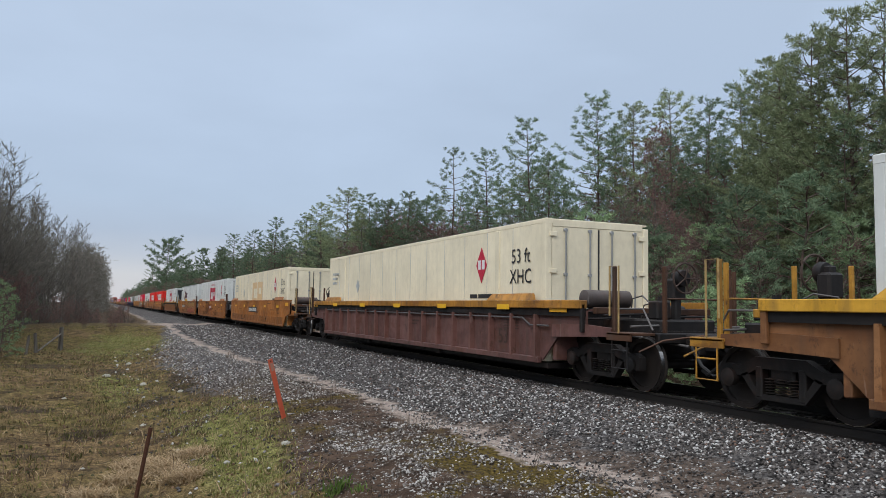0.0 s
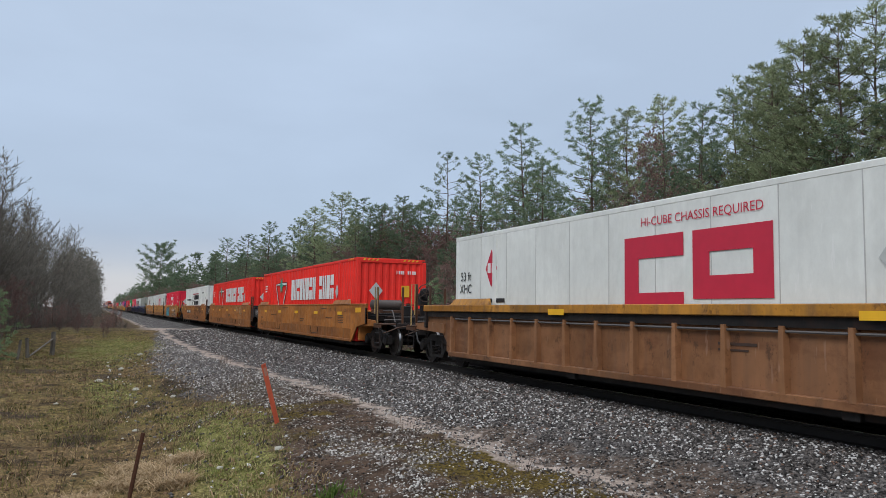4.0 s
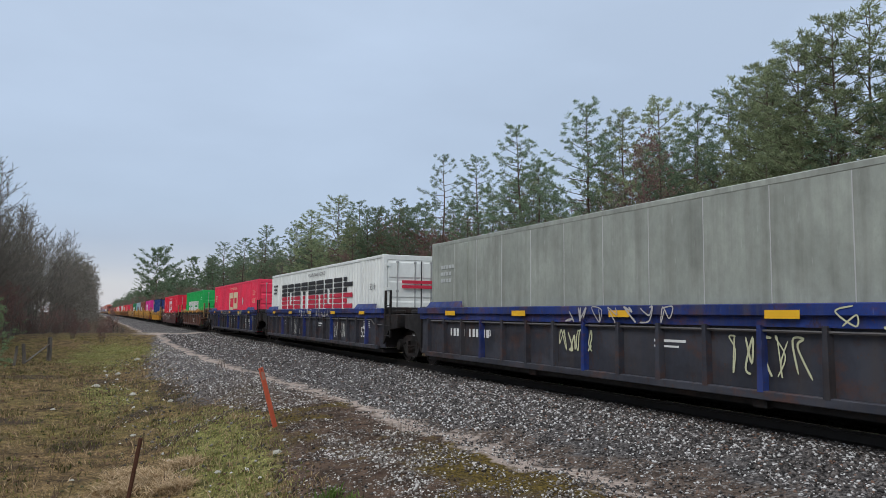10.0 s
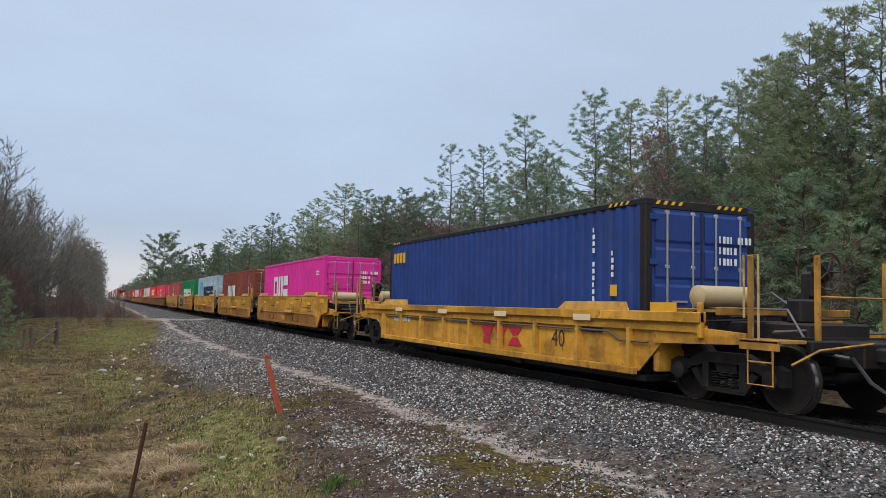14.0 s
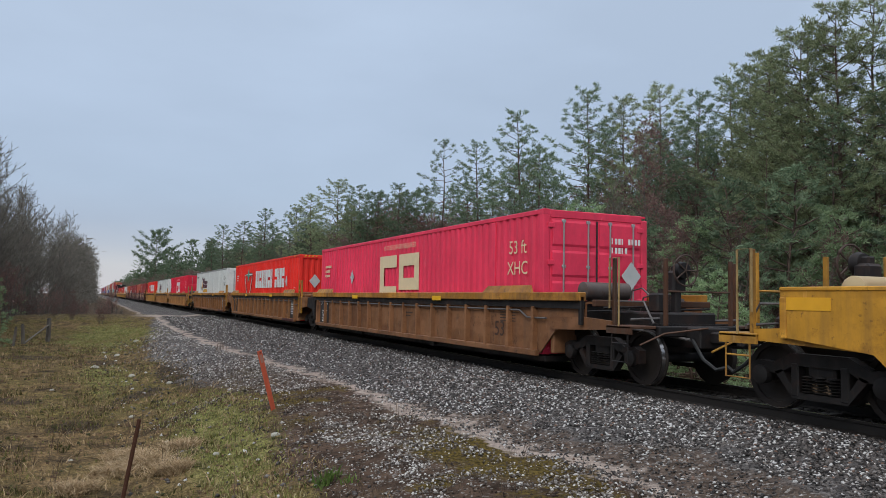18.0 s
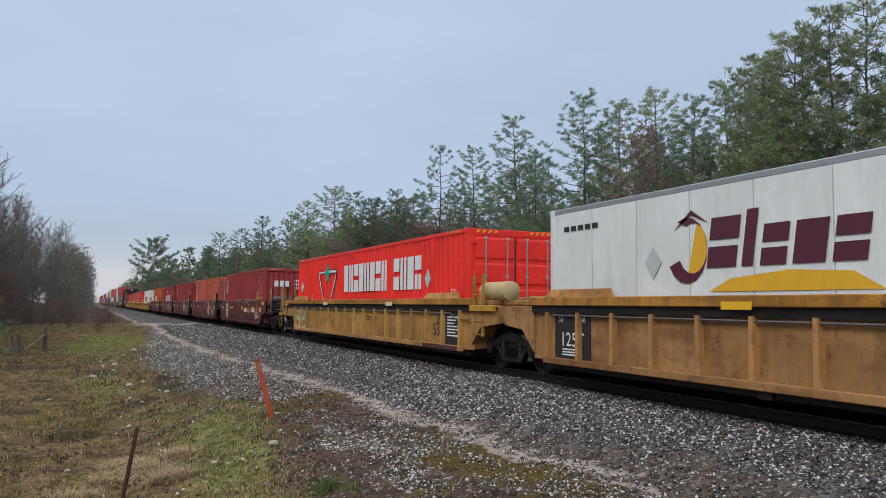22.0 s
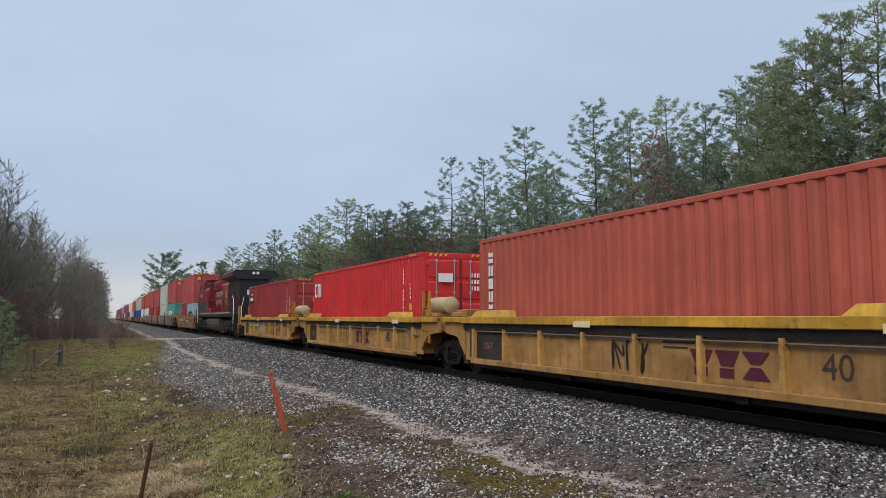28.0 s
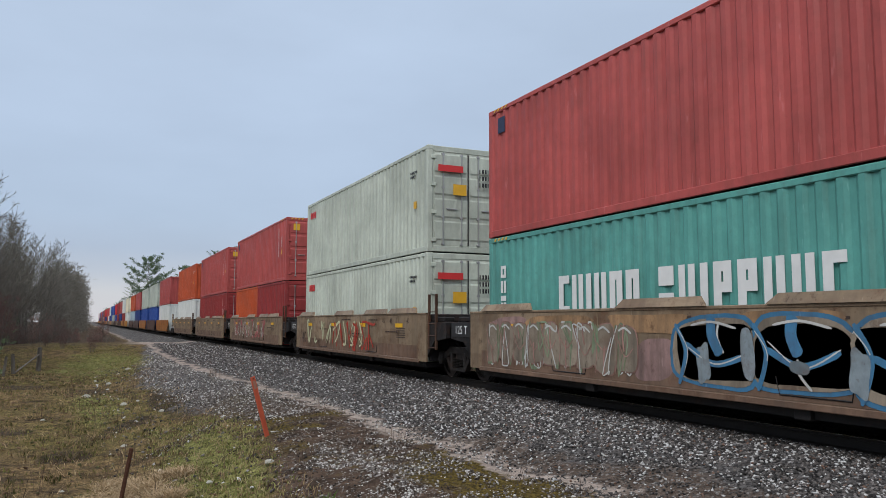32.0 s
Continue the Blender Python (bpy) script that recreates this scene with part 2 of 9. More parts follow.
    # bare soil showing in streaks through the grass, and a mossy brown fringe below the gravel
    soil = k.mix(k.range(k.noise(11.0, detail=7, world=True), 0.3, 0.7), (0.030, 0.021, 0.015), (0.105, 0.074, 0.052))
    for spot in ((2.15, 17.3, 0.32, 2.0, 38), (2.3, 24.5, 0.35, 4.5, 0), (-0.2, 17.8, 0.5, 0.8, 0), (-2.6, 35.3, 2.2, 1.3, 0), (0.2, 33.5, 0.8, 1.2, 0), (-1.6, 22.0, 0.9, 0.8, 20), (1.2, 21.5, 0.5, 1.4, 30)):
        grass = k.mix(k.math("MULTIPLY", patch_at(*spot), 0.92), grass, soil)
    rustmoss = k.mix(k.range(k.noise(14.0, detail=6, world=True), 0.35, 0.65), (0.055, 0.032, 0.012), (0.15, 0.095, 0.035))
    for spot in ((3.45, 20.6, 0.3, 1.2, 20), (2.55, 27.0, 0.3, 5.0, -4), (3.3, 16.9, 0.35, 0.9, 0)):
        dirt = k.mix(k.math("MULTIPLY", patch_at(*spot), 0.75), dirt, rustmoss)
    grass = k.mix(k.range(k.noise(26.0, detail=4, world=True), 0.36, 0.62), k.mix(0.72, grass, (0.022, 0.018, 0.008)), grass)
    mottle = k.range(k.noise(4.5, detail=9, world=True, rough=0.7), 0.36, 0.64, 0.55, 1.6)
    grass = k.mix(1.0, grass, mottle, "MULTIPLY")
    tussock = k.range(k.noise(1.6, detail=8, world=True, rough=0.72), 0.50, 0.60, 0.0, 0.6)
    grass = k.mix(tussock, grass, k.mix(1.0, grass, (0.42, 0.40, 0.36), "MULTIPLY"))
    leaf = k.mix(k.range(k.noise(4.0, detail=8, world=True), 0.35, 0.65), (0.036, 0.025, 0.017), (0.12, 0.082, 0.054))
    dirt = k.mix(k.range(k.math("ADD", Y, k.math("MULTIPLY", wob, 4.0)), 17.0, 25.0), dirt, stone)
    edge = k.math("SUBTRACT", xs, bend(BANK))
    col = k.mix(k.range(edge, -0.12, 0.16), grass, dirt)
    brown = k.mix(k.range(k.noise(7.0, world=True, detail=8), 0.3, 0.7), (0.042, 0.031, 0.025), (0.16, 0.122, 0.098))
    brown = k.mix(k.range(sp2.outputs[0], 0.84, 0.92, 0, 0.8), brown, (0.30, 0.28, 0.26))
    col = k.mix(k.range(xp, 4.95, 5.1), col, pale)
    col = k.mix(k.range(xp, 5.32, 5.5), col, brown)
    shoulder = k.math("SUBTRACT", xp, k.range(Y, 7.0, 14.0, 1.05, 0.0))
    col = k.mix(k.range(shoulder, 5.3, 5.6), col, stone)
    # oil-stained bed under the rails, painted near black for the shade below the train
    oily_shade = k.mix(k.range(pick, 0.0, 1.0), (0.006, 0.0055, 0.005), (0.026, 0.023, 0.021))
    col = k.mix(k.math("MULTIPLY", k.range(k.math("ADD", X, k.math("MULTIPLY", wob2, 0.4)), 8.4, 8.6), k.range(X, 11.0, 10.4)), col, oily_shade)
    col = k.mix(k.range(xs, 13.6, 14.2), col, leaf)
    col = k.mix(k.range(k.math("ADD", X, wob), -5.0, -7.0), col, leaf)
    # gravel farm crossing
    cross = k.math("MULTIPLY", k.range(Y, 60.0, 61.5), k.range(Y, 66.5, 65.0))
    cross = k.math("MULTIPLY", cross, k.range(X, 2.6, 4.2))
    col = k.mix(k.math("MULTIPLY", k.range(Y, 58.0, 70.0), k.range(X, 4.6, 3.6)), col, leaf)
    col = k.mix(cross, col, pale)
    bump = k.math("ADD", k.math("MULTIPLY", vor.outputs["Distance"], 1.6), k.noise(25.0, world=True))
    k.b.inputs["Specular IOR Level"].default_value = 0.1
    return k.finish(col, 0.95, 0, bump, 0.9, 0.03)


GROUND = ground_material()


def stone_material():
    k = Mat("crushed_stone")
    r = k.geo.outputs["Random Per Island"]
    col = k.mix(k.math("POWER", k.range(r, 0.0, 0.88), 1.5), (0.016, 0.0145, 0.014), (0.20, 0.176, 0.162))
    col = k.mix(k.range(r, 0.78, 0.88), col, (0.58, 0.57, 0.555))
    col = k.mix(k.range(r, 0.965, 0.97), col, (0.17, 0.10, 0.07))
    n = k.noise(20.0, world=True)
    col = k.mix(k.range(n, 0.3, 0.7, 0, 0.5), col, k.mix(0.5, col, (0.02, 0.02, 0.02)))
    k.b.inputs["Specular IOR Level"].default_value = 0.25
    return k.finish(col, k.range(n, 0.3, 0.7, 0.4, 0.85), 0, n, 0.4, 0.01)


STONE = stone_material()


def blade_material(name, a, b, c, share=0.35):
    k = Mat(name)
    r = k.geo.outputs["Random Per Island"]
    col = k.mix(k.range(r, 0.0, 1 - share - 0.05), tuple(a), tuple(b))
    col = k.mix(k.range(r, 1 - share - 0.05, 1 - share), col, tuple(c))
    k.b.inputs["Specular IOR Level"].default_value = 0.15
    return k.finish(col, 0.75)


GRASS = blade_material("mixed_spring_grass", (0.075, 0.080, 0.020), (0.19, 0.18, 0.055), (0.25, 0.18, 0.09))
STRAW = blade_material("dead_straw", (0.13, 0.085, 0.045), (0.27, 0.19, 0.105), (0.36, 0.26, 0.15))
STRAW_PALE = blade_material("pale_matted_straw", (0.20, 0.135, 0.07), (0.40, 0.28, 0.155), (0.46, 0.35, 0.22))
GRASS_BRIGHT = blade_material("bright_spring_grass", (0.11, 0.13, 0.034), (0.28, 0.28, 0.095), (0.34, 0.29, 0.15))
WEED = blade_material("dead_weed_stalks", (0.05, 0.035, 0.025), (0.10, 0.07, 0.05), (0.14, 0.10, 0.07))
TIE = bark("creosoted_tie", (0.009, 0.008, 0.007), (0.032, 0.027, 0.023))
RAIL = plain("rail_steel", (0.013, 0.010, 0.008), 0.65, 0.2)
RAIL_TOP = plain("polished_rail_head", (0.5, 0.5, 0.5), 0.25, 1.0)
ORANGE_STAKE = paint("faded_orange_marker", (0.55, 0.11, 0.055), 0.3, 0.1, 0.6)
RUST_ROD = plain("rusted_rod", (0.09, 0.035, 0.018), 0.85, 0.2)
POST_WOOD = bark("weathered_post", (0.06, 0.05, 0.042), (0.19, 0.17, 0.145))

# ---- mesh helpers ----
class Shape:
    """Collects the faces of one part."""

    def __init__(self):
        self.v, self.f = [], []

    def add(self, verts, faces):
        n = len(self.v)
        self.v.extend(verts)
        self.f.extend([tuple(n + i for i in f) for f in faces])
        return self

    def box(self, x0, x1, y0, y1, z0, z1, c=0.0):
        if c <= 0:
            v = [(x, y, z) for x in (x0, x1) for y in (y0, y1) for z in (z0, z1)]
            return self.add(v, [(0, 1, 3, 2), (4, 6, 7, 5), (0, 4, 5, 1), (2, 3, 7, 6), (0, 2, 6, 4), (1, 5, 7, 3)])
        m = Vector(((x0 + x1) / 2, (y0 + y1) / 2, (z0 + z1) / 2))
        h = ((x1 - x0) / 2, (y1 - y0) / 2, (z1 - z0) / 2)
        v, at = [], {}
        for sx in (-1, 1):
            for sy in (-1, 1):
                for sz in (-1, 1):
                    for full in range(3):
                        s = (sx, sy, sz)
                        at[(sx, sy, sz, full)] = len(v)
                        v.append(tuple(m[i] + s[i] * (h[i] - (0 if i == full else c)) for i in range(3)))
        f = []
        for ax in range(3):
            a, b = [i for i in range(3) if i != ax]
            for s in (-1, 1):
                quad = []
                for sa, sb in ((-1, -1), (1, -1), (1, 1), (-1, 1)):
                    k = [0, 0, 0]
                    k[ax], k[a], k[b] = s, sa, sb
                    quad.append(at[(*k, ax)])
                f.append(tuple(quad))
            for sa in (-1, 1):
                for sb in (-1, 1):
                    k = [0, 0, 0]
                    k[a], k[b] = sa, sb
                    lo, hi = list(k), list(k)
                    lo[ax], hi[ax] = -1, 1
                    f.append((at[(*lo, a)], at[(*hi, a)], at[(*hi, b)], at[(*lo, b)]))
        for sx in (-1, 1):
            for sy in (-1, 1):
                for sz in (-1, 1):
                    f.append(tuple(at[(sx, sy, sz, i)] for i in range(3)))
        return self.add(v, f)

    def slab(self, pts, axis, a, b):
        """A polygon drawn in the two other axes, drawn out from a to b along the axis."""
        n = len(pts)

        def put(p, q):
            return (q, *p) if axis == "x" else (p[0], q, p[1]) if axis == "y" else (*p, q)

        v = [put(p, a) for p in pts] + [put(p, b) for p in pts]
        f = [tuple(range(n))[::-1], tuple(range(n, 2 * n))]
        f += [(i, (i + 1) % n, n + (i + 1) % n, n + i) for i in range(n)]
        return self.add(v, f)

    def path(self, pts, r, n=6, r_end=None, cap=True):
        pts = [Vector(p) for p in pts]
        v, f = [], []
        for i, p in enumerate(pts):
            d = (pts[min(i + 1, len(pts) - 1)] - pts[max(i - 1, 0)]).normalized()
            side = d.cross(Vector((0, 0, 1)) if abs(d.z) < 0.9 else Vector((1, 0, 0))).normalized()
            up = side.cross(d)
            rr = r if r_end is None else r + (r_end - r) * i / (len(pts) - 1)
            for j in range(n):
                a = 2 * math.pi * j / n
                v.append(tuple(p + side * math.cos(a) * rr + up * math.sin(a) * rr))
        for i in range(len(pts) - 1):
            for j in range(n):
                f.append((i * n + j, i * n + (j + 1) % n, (i + 1) * n + (j + 1) % n, (i + 1) * n + j))
        if cap:
            f.append(tuple(range(n))[::-1])
            f.append(tuple(range(len(v) - n, len(v))))
        return self.add(v, f)

    def lathe(self, prof, centre, axis="x", n=24, caps=True):
        """prof: (radius, place along the axis)."""
        v, f = [], []
        for r, q in prof:
            for j in range(n):
                a = 2 * math.pi * j / n
                c, s = r * math.cos(a), r * math.sin(a)
                p = (q, c, s) if axis == "x" else (c, q, s) if axis == "y" else (c, s, q)
                v.append(tuple(p[i] + centre[i] for i in range(3)))
        for i in range(len(prof) - 1):
            for j in range(n):
                f.append((i * n + j, i * n + (j + 1) % n, (i + 1) * n + (j + 1) % n, (i + 1) * n + j))
        if caps:
            f.append(tuple(range(n))[::-1])
            f.append(tuple(range(len(v) - n, len(v))))
        return self.add(v, f)

    def mesh(self, name, smooth=False):
        me = bpy.data.meshes.new(name)
        me.from_pydata(self.v, [], self.f)
        if len(self.f) < 4000:
            bm = bmesh.new()
            bm.from_mesh(me)
            bmesh.ops.recalc_face_normals(bm, faces=bm.faces)
            bm.to_mesh(me)
            bm.free()
        if smooth:
            me.polygons.foreach_set("use_smooth", [True] * len(me.polygons))
            me.set_sharp_from_angle(angle=0.7)
        me.materials.append(None)
        return me


MESHES = {}


def part(name, shape, material, parent=None, label="", at=None, smooth=False, key=None):
    """One mesh object under a thing or a part; shape: a Shape, a mesh, or a function that makes one, kept under its key."""
    if key is not None:
        if key not in MESHES:
            MESHES[key] = shape().mesh(name, smooth)
        me = MESHES[key]
    else:
        me = shape.mesh(name, smooth) if isinstance(shape, Shape) else shape
    ob = new(name, me)
    if not len(me.materials):
        me.materials.append(None)
    ob.material_slots[0].link = "OBJECT"
    ob.material_slots[0].material = material
    if parent is not None:
        ob.parent = parent
    if at is not None:
        ob.matrix_basis = at
    if label:
        ob["label"] = label
    return ob


def bulk(name, verts, faces, material):
    """A large mesh from arrays; all faces have the same number of corners."""
    me = bpy.data.meshes.new(name)
    nv, nf, k = len(verts), len(faces), faces.shape[1]
    me.vertices.add(nv)
    me.vertices.foreach_set("co", np.ascontiguousarray(verts, dtype=np.float32).ravel())
    me.loops.add(nf * k)
    me.loops.foreach_set("vertex_index", np.ascontiguousarray(faces, dtype=np.int32).ravel())
    me.polygons.add(nf)
    me.polygons.foreach_set("loop_start", np.arange(0, nf * k, k, dtype=np.int32))
    me.update(calc_edges=True)
    me.materials.append(material)
    return me


FONT_MESHES = {}


def letters(text, size, key=None):
    """The outline of plain letters as a mesh in the x-y plane, centred."""
    if (text, size) not in FONT_MESHES:
        cu = bpy.data.curves.new("lettering", "FONT")
        cu.body, cu.size, cu.align_x, cu.align_y, cu.resolution_u = text, size, "CENTER", "CENTER", 3
        tmp = bpy.data.objects.new("lettering", cu)
        scene.collection.objects.link(tmp)
        bpy.context.view_layer.update()
        me = bpy.data.meshes.new_from_object(tmp.evaluated_get(bpy.context.evaluated_depsgraph_get()))
        bpy.data.objects.remove(tmp)
        me.materials.clear()
        me.materials.append(None)
        FONT_MESHES[(text, size)] = me
    return FONT_MESHES[(text, size)]


for text, size in (("53", 0.62), ("40", 0.62), ("53 ft", 0.44), ("XHC", 0.44), ("53 ft", 0.3), ("XHC", 0.3), ("HI-CUBE CHASSIS REQUIRED", 0.2), ("53 ft", 0.36), ("XHC", 0.36), ("53'", 0.26), ("53 ft", 0.40), ("XHC", 0.40), ("53'", 0.3),
                   ("53", 0.46), ("40", 0.46), ("53", 0.2), ("40", 0.2), ("48", 0.2), ("45", 0.2), ("125 T", 0.27), ("40", 0.22), ("20", 0.22), ("A", 0.22), ("B", 0.22), ("C", 0.22), ("D", 0.22), ("E", 0.22)):
    letters(text, size)

SIDE = Matrix(((0, 0, -1, 0), (-1, 0, 0, 0), (0, 1, 0, 0), (0, 0, 0, 1)))   # lettering on a wall that faces -x
END = Matrix(((1, 0, 0, 0), (0, 0, -1, 0), (0, 1, 0, 0), (0, 0, 0, 1)))     # lettering on a wall that faces -y


# ---- ground ----
TRACK = 9.416


def smooth01(a, b, x):
    t = np.clip((x - a) / (b - a), 0, 1)
    return t * t * (3 - 2 * t)


def ground_height(x, y):
    x, y = np.asarray(x, float), np.asarray(y, float)
    px = [-400, -60, -20, -8, -5, -2, 0.6, 2.0, 3.0, 3.8, 4.6, 5.6, 6.8, 7.7, 8.2, 10.7, 11.2, 12.4, 14.2, 16, 22, 60, 400]
    pz = [-0.6, -0.6, -0.8, -0.95, -1.1, -1.3, -1.38, -1.15, -0.86, -0.70, -0.64, -0.60, -0.35, -0.215, -0.185, -0.185, -0.24, -0.7, -1.1, -1.0, -0.5, 0.3, 2.0]
    z = np.interp(x, px, pz)
    z = z + 0.05 * np.sin(x * 1.3 + y * 0.7) * np.sin(y * 0.45 - x * 0.3) * (1 - smooth01(4.2, 5.5, x))
    # the low crossing ramp across the ditch
    ramp = smooth01(50, 62, y) * (1 - smooth01(66, 76, y)) * (1 - smooth01(5.5, 8.0, x)) * smooth01(-14, -2, x)
    z = z + ramp * (-0.27 - z)
    # the raised ground under the viewer
    near = 1 - smooth01(3.0, 8.5, y)
    side = 1 - smooth01(3.6, 6.5, x)
    return z + near * side * (-0.25 - z) * smooth01(-30, -8, x)


def grid_lines(spans):
    out = []
    for a, b, step in spans:
        out.extend(np.arange(a, b, step))
    return np.array(out)


gx = grid_lines([(-400, -40, 30), (-40, -8, 2), (-8, 8, 0.2), (8, 16, 0.4), (16, 40, 2), (40, 430, 30)])
gy = grid_lines([(-1100, -20, 60), (-20, 0, 1), (0, 30, 0.2), (30, 80, 0.6), (80, 200, 4), (200, 2000, 60)])
GX, GY = np.meshgrid(gx, gy, indexing="ij")
GZ = ground_height(GX, GY)
rng = np.random.default_rng(5)
fine = (GX > -8) & (GX < 8) & (GY > 0) & (GY < 80)
GZ = GZ + fine * rng.normal(0, 0.012, GX.shape)
nx, ny = GX.shape
idx = np.arange(nx * ny).reshape(nx, ny)
quads = np.stack([idx[:-1, :-1], idx[1:, :-1], idx[1:, 1:], idx[:-1, 1:]], -1).reshape(-1, 4)
ground = new("ground", bulk("ground", np.stack([GX, GY, GZ], -1).reshape(-1, 3), quads, GROUND))
ground.data.polygons.foreach_set("use_smooth", [True] * len(ground.data.polygons))
tagged(ground, "gravel verge, mossy dirt and pale spring grass beside the track", "ground", kind="structure")


def bank_edge(y):
    return np.interp(y, [b[0] for b in BANK], [b[1] for b in BANK])


def path_bend(y):
    return np.interp(y, [b[0] for b in PATH], [b[1] for b in PATH])


def scatter_stones(name, label, count, area, size, lift=0.3, seed=1, fall=0.0, mat=None, keep=None):
    """Crushed stones lying on the ground in a stretch (x0, x1, y0, y1); fall thins them out with distance."""
    g = np.random.default_rng(seed)
    x0, x1, y0, y1 = area
    u = g.random(count)
    y = y0 + (y1 - y0) * u ** (1 + fall)
    x = g.uniform(x0, x1, count)
    if keep is not None:
        ok = keep(x, y)
        x, y = x[ok], y[ok]
        count = len(x)
    s = g.uniform(size[0], size[1], count) * (1 + 0.02 * (y - y0))
    base = np.array([(1, 0, 0), (-1, 0, 0), (0, 1, 0), (0, -1, 0), (0, 0, 1), (0, 0, -1), (0.62, 0.62, 0.5), (-0.62, 0.5, 0.62)], float)
    tris = np.array([(0, 6, 4), (0, 2, 6), (2, 4, 6), (2, 7, 4), (2, 1, 7), (1, 4, 7), (1, 3, 4), (3, 0, 4), (2, 0, 5), (1, 2, 5), (3, 1, 5), (0, 3, 5)])
    v = base[None] * g.uniform(0.65, 1.2, (count, 8, 1)) * np.array([1, 0.8, 0.62])
    a, b = g.uniform(0, 6.28, count), g.normal(0, 0.45, count)
    ca, sa, cb, sb = np.cos(a), np.sin(a), np.cos(b), np.sin(b)
    vx = v[..., 0] * cb[:, None] + v[..., 2] * sb[:, None]
    vz = -v[..., 0] * sb[:, None] + v[..., 2] * cb[:, None]
    v = np.stack([vx * ca[:, None] - v[..., 1] * sa[:, None], vx * sa[:, None] + v[..., 1] * ca[:, None], vz], -1)
    v = v * s[:, None, None]
    v[..., 0] += x[:, None]
    v[..., 1] += y[:, None]
    v[..., 2] += (ground_height(x, y) + s * lift)[:, None]
    f = (tris[None] + 8 * np.arange(count)[:, None, None]).reshape(-1, 3)
    return tagged(new(name, bulk(name, v.reshape(-1, 3), f, mat or STONE)), label, "stones", kind="stuff")


scatter_stones("ballast_stones", "grey and white crushed ballast on the track shoulder", 36000, (5.3, 8.62, 3.5, 16), (0.014, 0.034), 0.25, 1, 0.25, keep=lambda x, y: x > 5.5 + path_bend(y) + 1.05 * (1 - smooth01(7, 14, y)) + 0.2 * np.sin(3 * y))
scatter_stones("ballast_stones", "grey and white crushed ballast on the track shoulder", 18000, (4.9, 8.62, 16, 62), (0.018, 0.038), 0.25, 2, 0.6, keep=lambda x, y: x > 5.5 + path_bend(y) + 0.12 * np.sin(3 * y))
# stones between the rails hold the shade below the train in their colour
OILY_SHADE = blade_material("oil_soaked_stone", (0.007, 0.006, 0.006), (0.022, 0.019, 0.017), (0.045, 0.04, 0.036), 0.1)
scatter_stones("ballast_stones", "oily ballast between the rails, coloured dark for the shade under the train", 3500, (8.4, 10.6, 3, 45), (0.025, 0.05), 0.1, 3, 0.5, OILY_SHADE)
PEBBLE = blade_material("pale_pebble", (0.05, 0.04, 0.034), (0.24, 0.215, 0.195), (0.50, 0.48, 0.455), 0.22)
scatter_stones("bank_gravel", "grey gravel spilled down the bank below the track", 8000, (1.9, 5.0, 17, 58), (0.016, 0.036), 0.2, 21, 0.6, PEBBLE, keep=lambda x, y: (x > bank_edge(y) + 0.15 + 0.25 * np.sin(1.3 * y) * np.sin(2.1 * x + y)) & (x < 4.95 + path_bend(y)))
CLOD = blade_material("dark_dirt_clod", (0.016, 0.012, 0.010), (0.05, 0.036, 0.028), (0.08, 0.06, 0.046))
DEAD_LEAF = blade_material("dead_leaf", (0.06, 0.035, 0.02), (0.16, 0.10, 0.06), (0.05, 0.05, 0.02))
scatter_stones("pebbles", "pale pebbles strewn over brown dirt", 11000, (2.6, 5.6, 3.5, 26), (0.007, 0.026), 0.2, 4, 0.5, PEBBLE, lambda x, y: (x > bank_edge(y) + 0.1) & (np.sin(2.1 * x + 1.3 * y) * np.sin(1.7 * y - 2.6 * x) + 0.7 * np.sin(5 * x + 3.1 * y) > -0.2))
scatter_stones("pebbles", "tongue of white stones spilled down the grass bank", 900, (1.2, 4.2, 16, 19.8), (0.012, 0.04), 0.25, 22, 0.0, PEBBLE, lambda x, y: np.abs((x - 2.55) * 0.78 - (y - 17.9) * 0.6) < 0.16 + 0.1 * np.sin(4 * y))
scatter_stones("pebbles", "patch of whitish stones on the dark bank", 2600, (3.2, 4.9, 8.6, 13.4), (0.009, 0.03), 0.25, 23, 0.0, PEBBLE, lambda x, y: (np.abs(x - 3.85 - 0.1 * np.sin(2 * y)) < 0.28) | (np.sin(3 * x + 2 * y) > 0.75))
scatter_stones("pebbles", "whitish pebbles strewn thickly over the mossy bank", 5000, (3.4, 5.3, 4.0, 12.5), (0.007, 0.028), 0.25, 9, 0.2, PEBBLE, lambda x, y: np.sin(3.1 * x - 1.1 * y) + np.sin(2.3 * y + 1.9 * x) + 0.5 * np.sin(7 * y) > -0.3)
scatter_stones("pebbles", "fine grey gravel beside the ballast", 7000, (5.25, 7.2, 3.5, 14), (0.008, 0.028), 0.2, 8, 0.3)
scatter_stones("dirt_clods", "dark clods of damp dirt on the bank", 4500, (2.5, 5.0, 3.5, 26), (0.008, 0.026), 0.1, 6, 0.4, CLOD)
scatter_stones("leaf_litter", "brown dead leaves and bare soil in the grass", 3500, (-7, 3.0, 6.5, 45), (0.015, 0.05), 0.05, 7, 0.5, DEAD_LEAF)
scatter_stones("pebbles", "stray pebbles in thin grass on the bank", 900, (0.5, 3.4, 6, 45), (0.012, 0.05), 0.2, 5, 0.2)


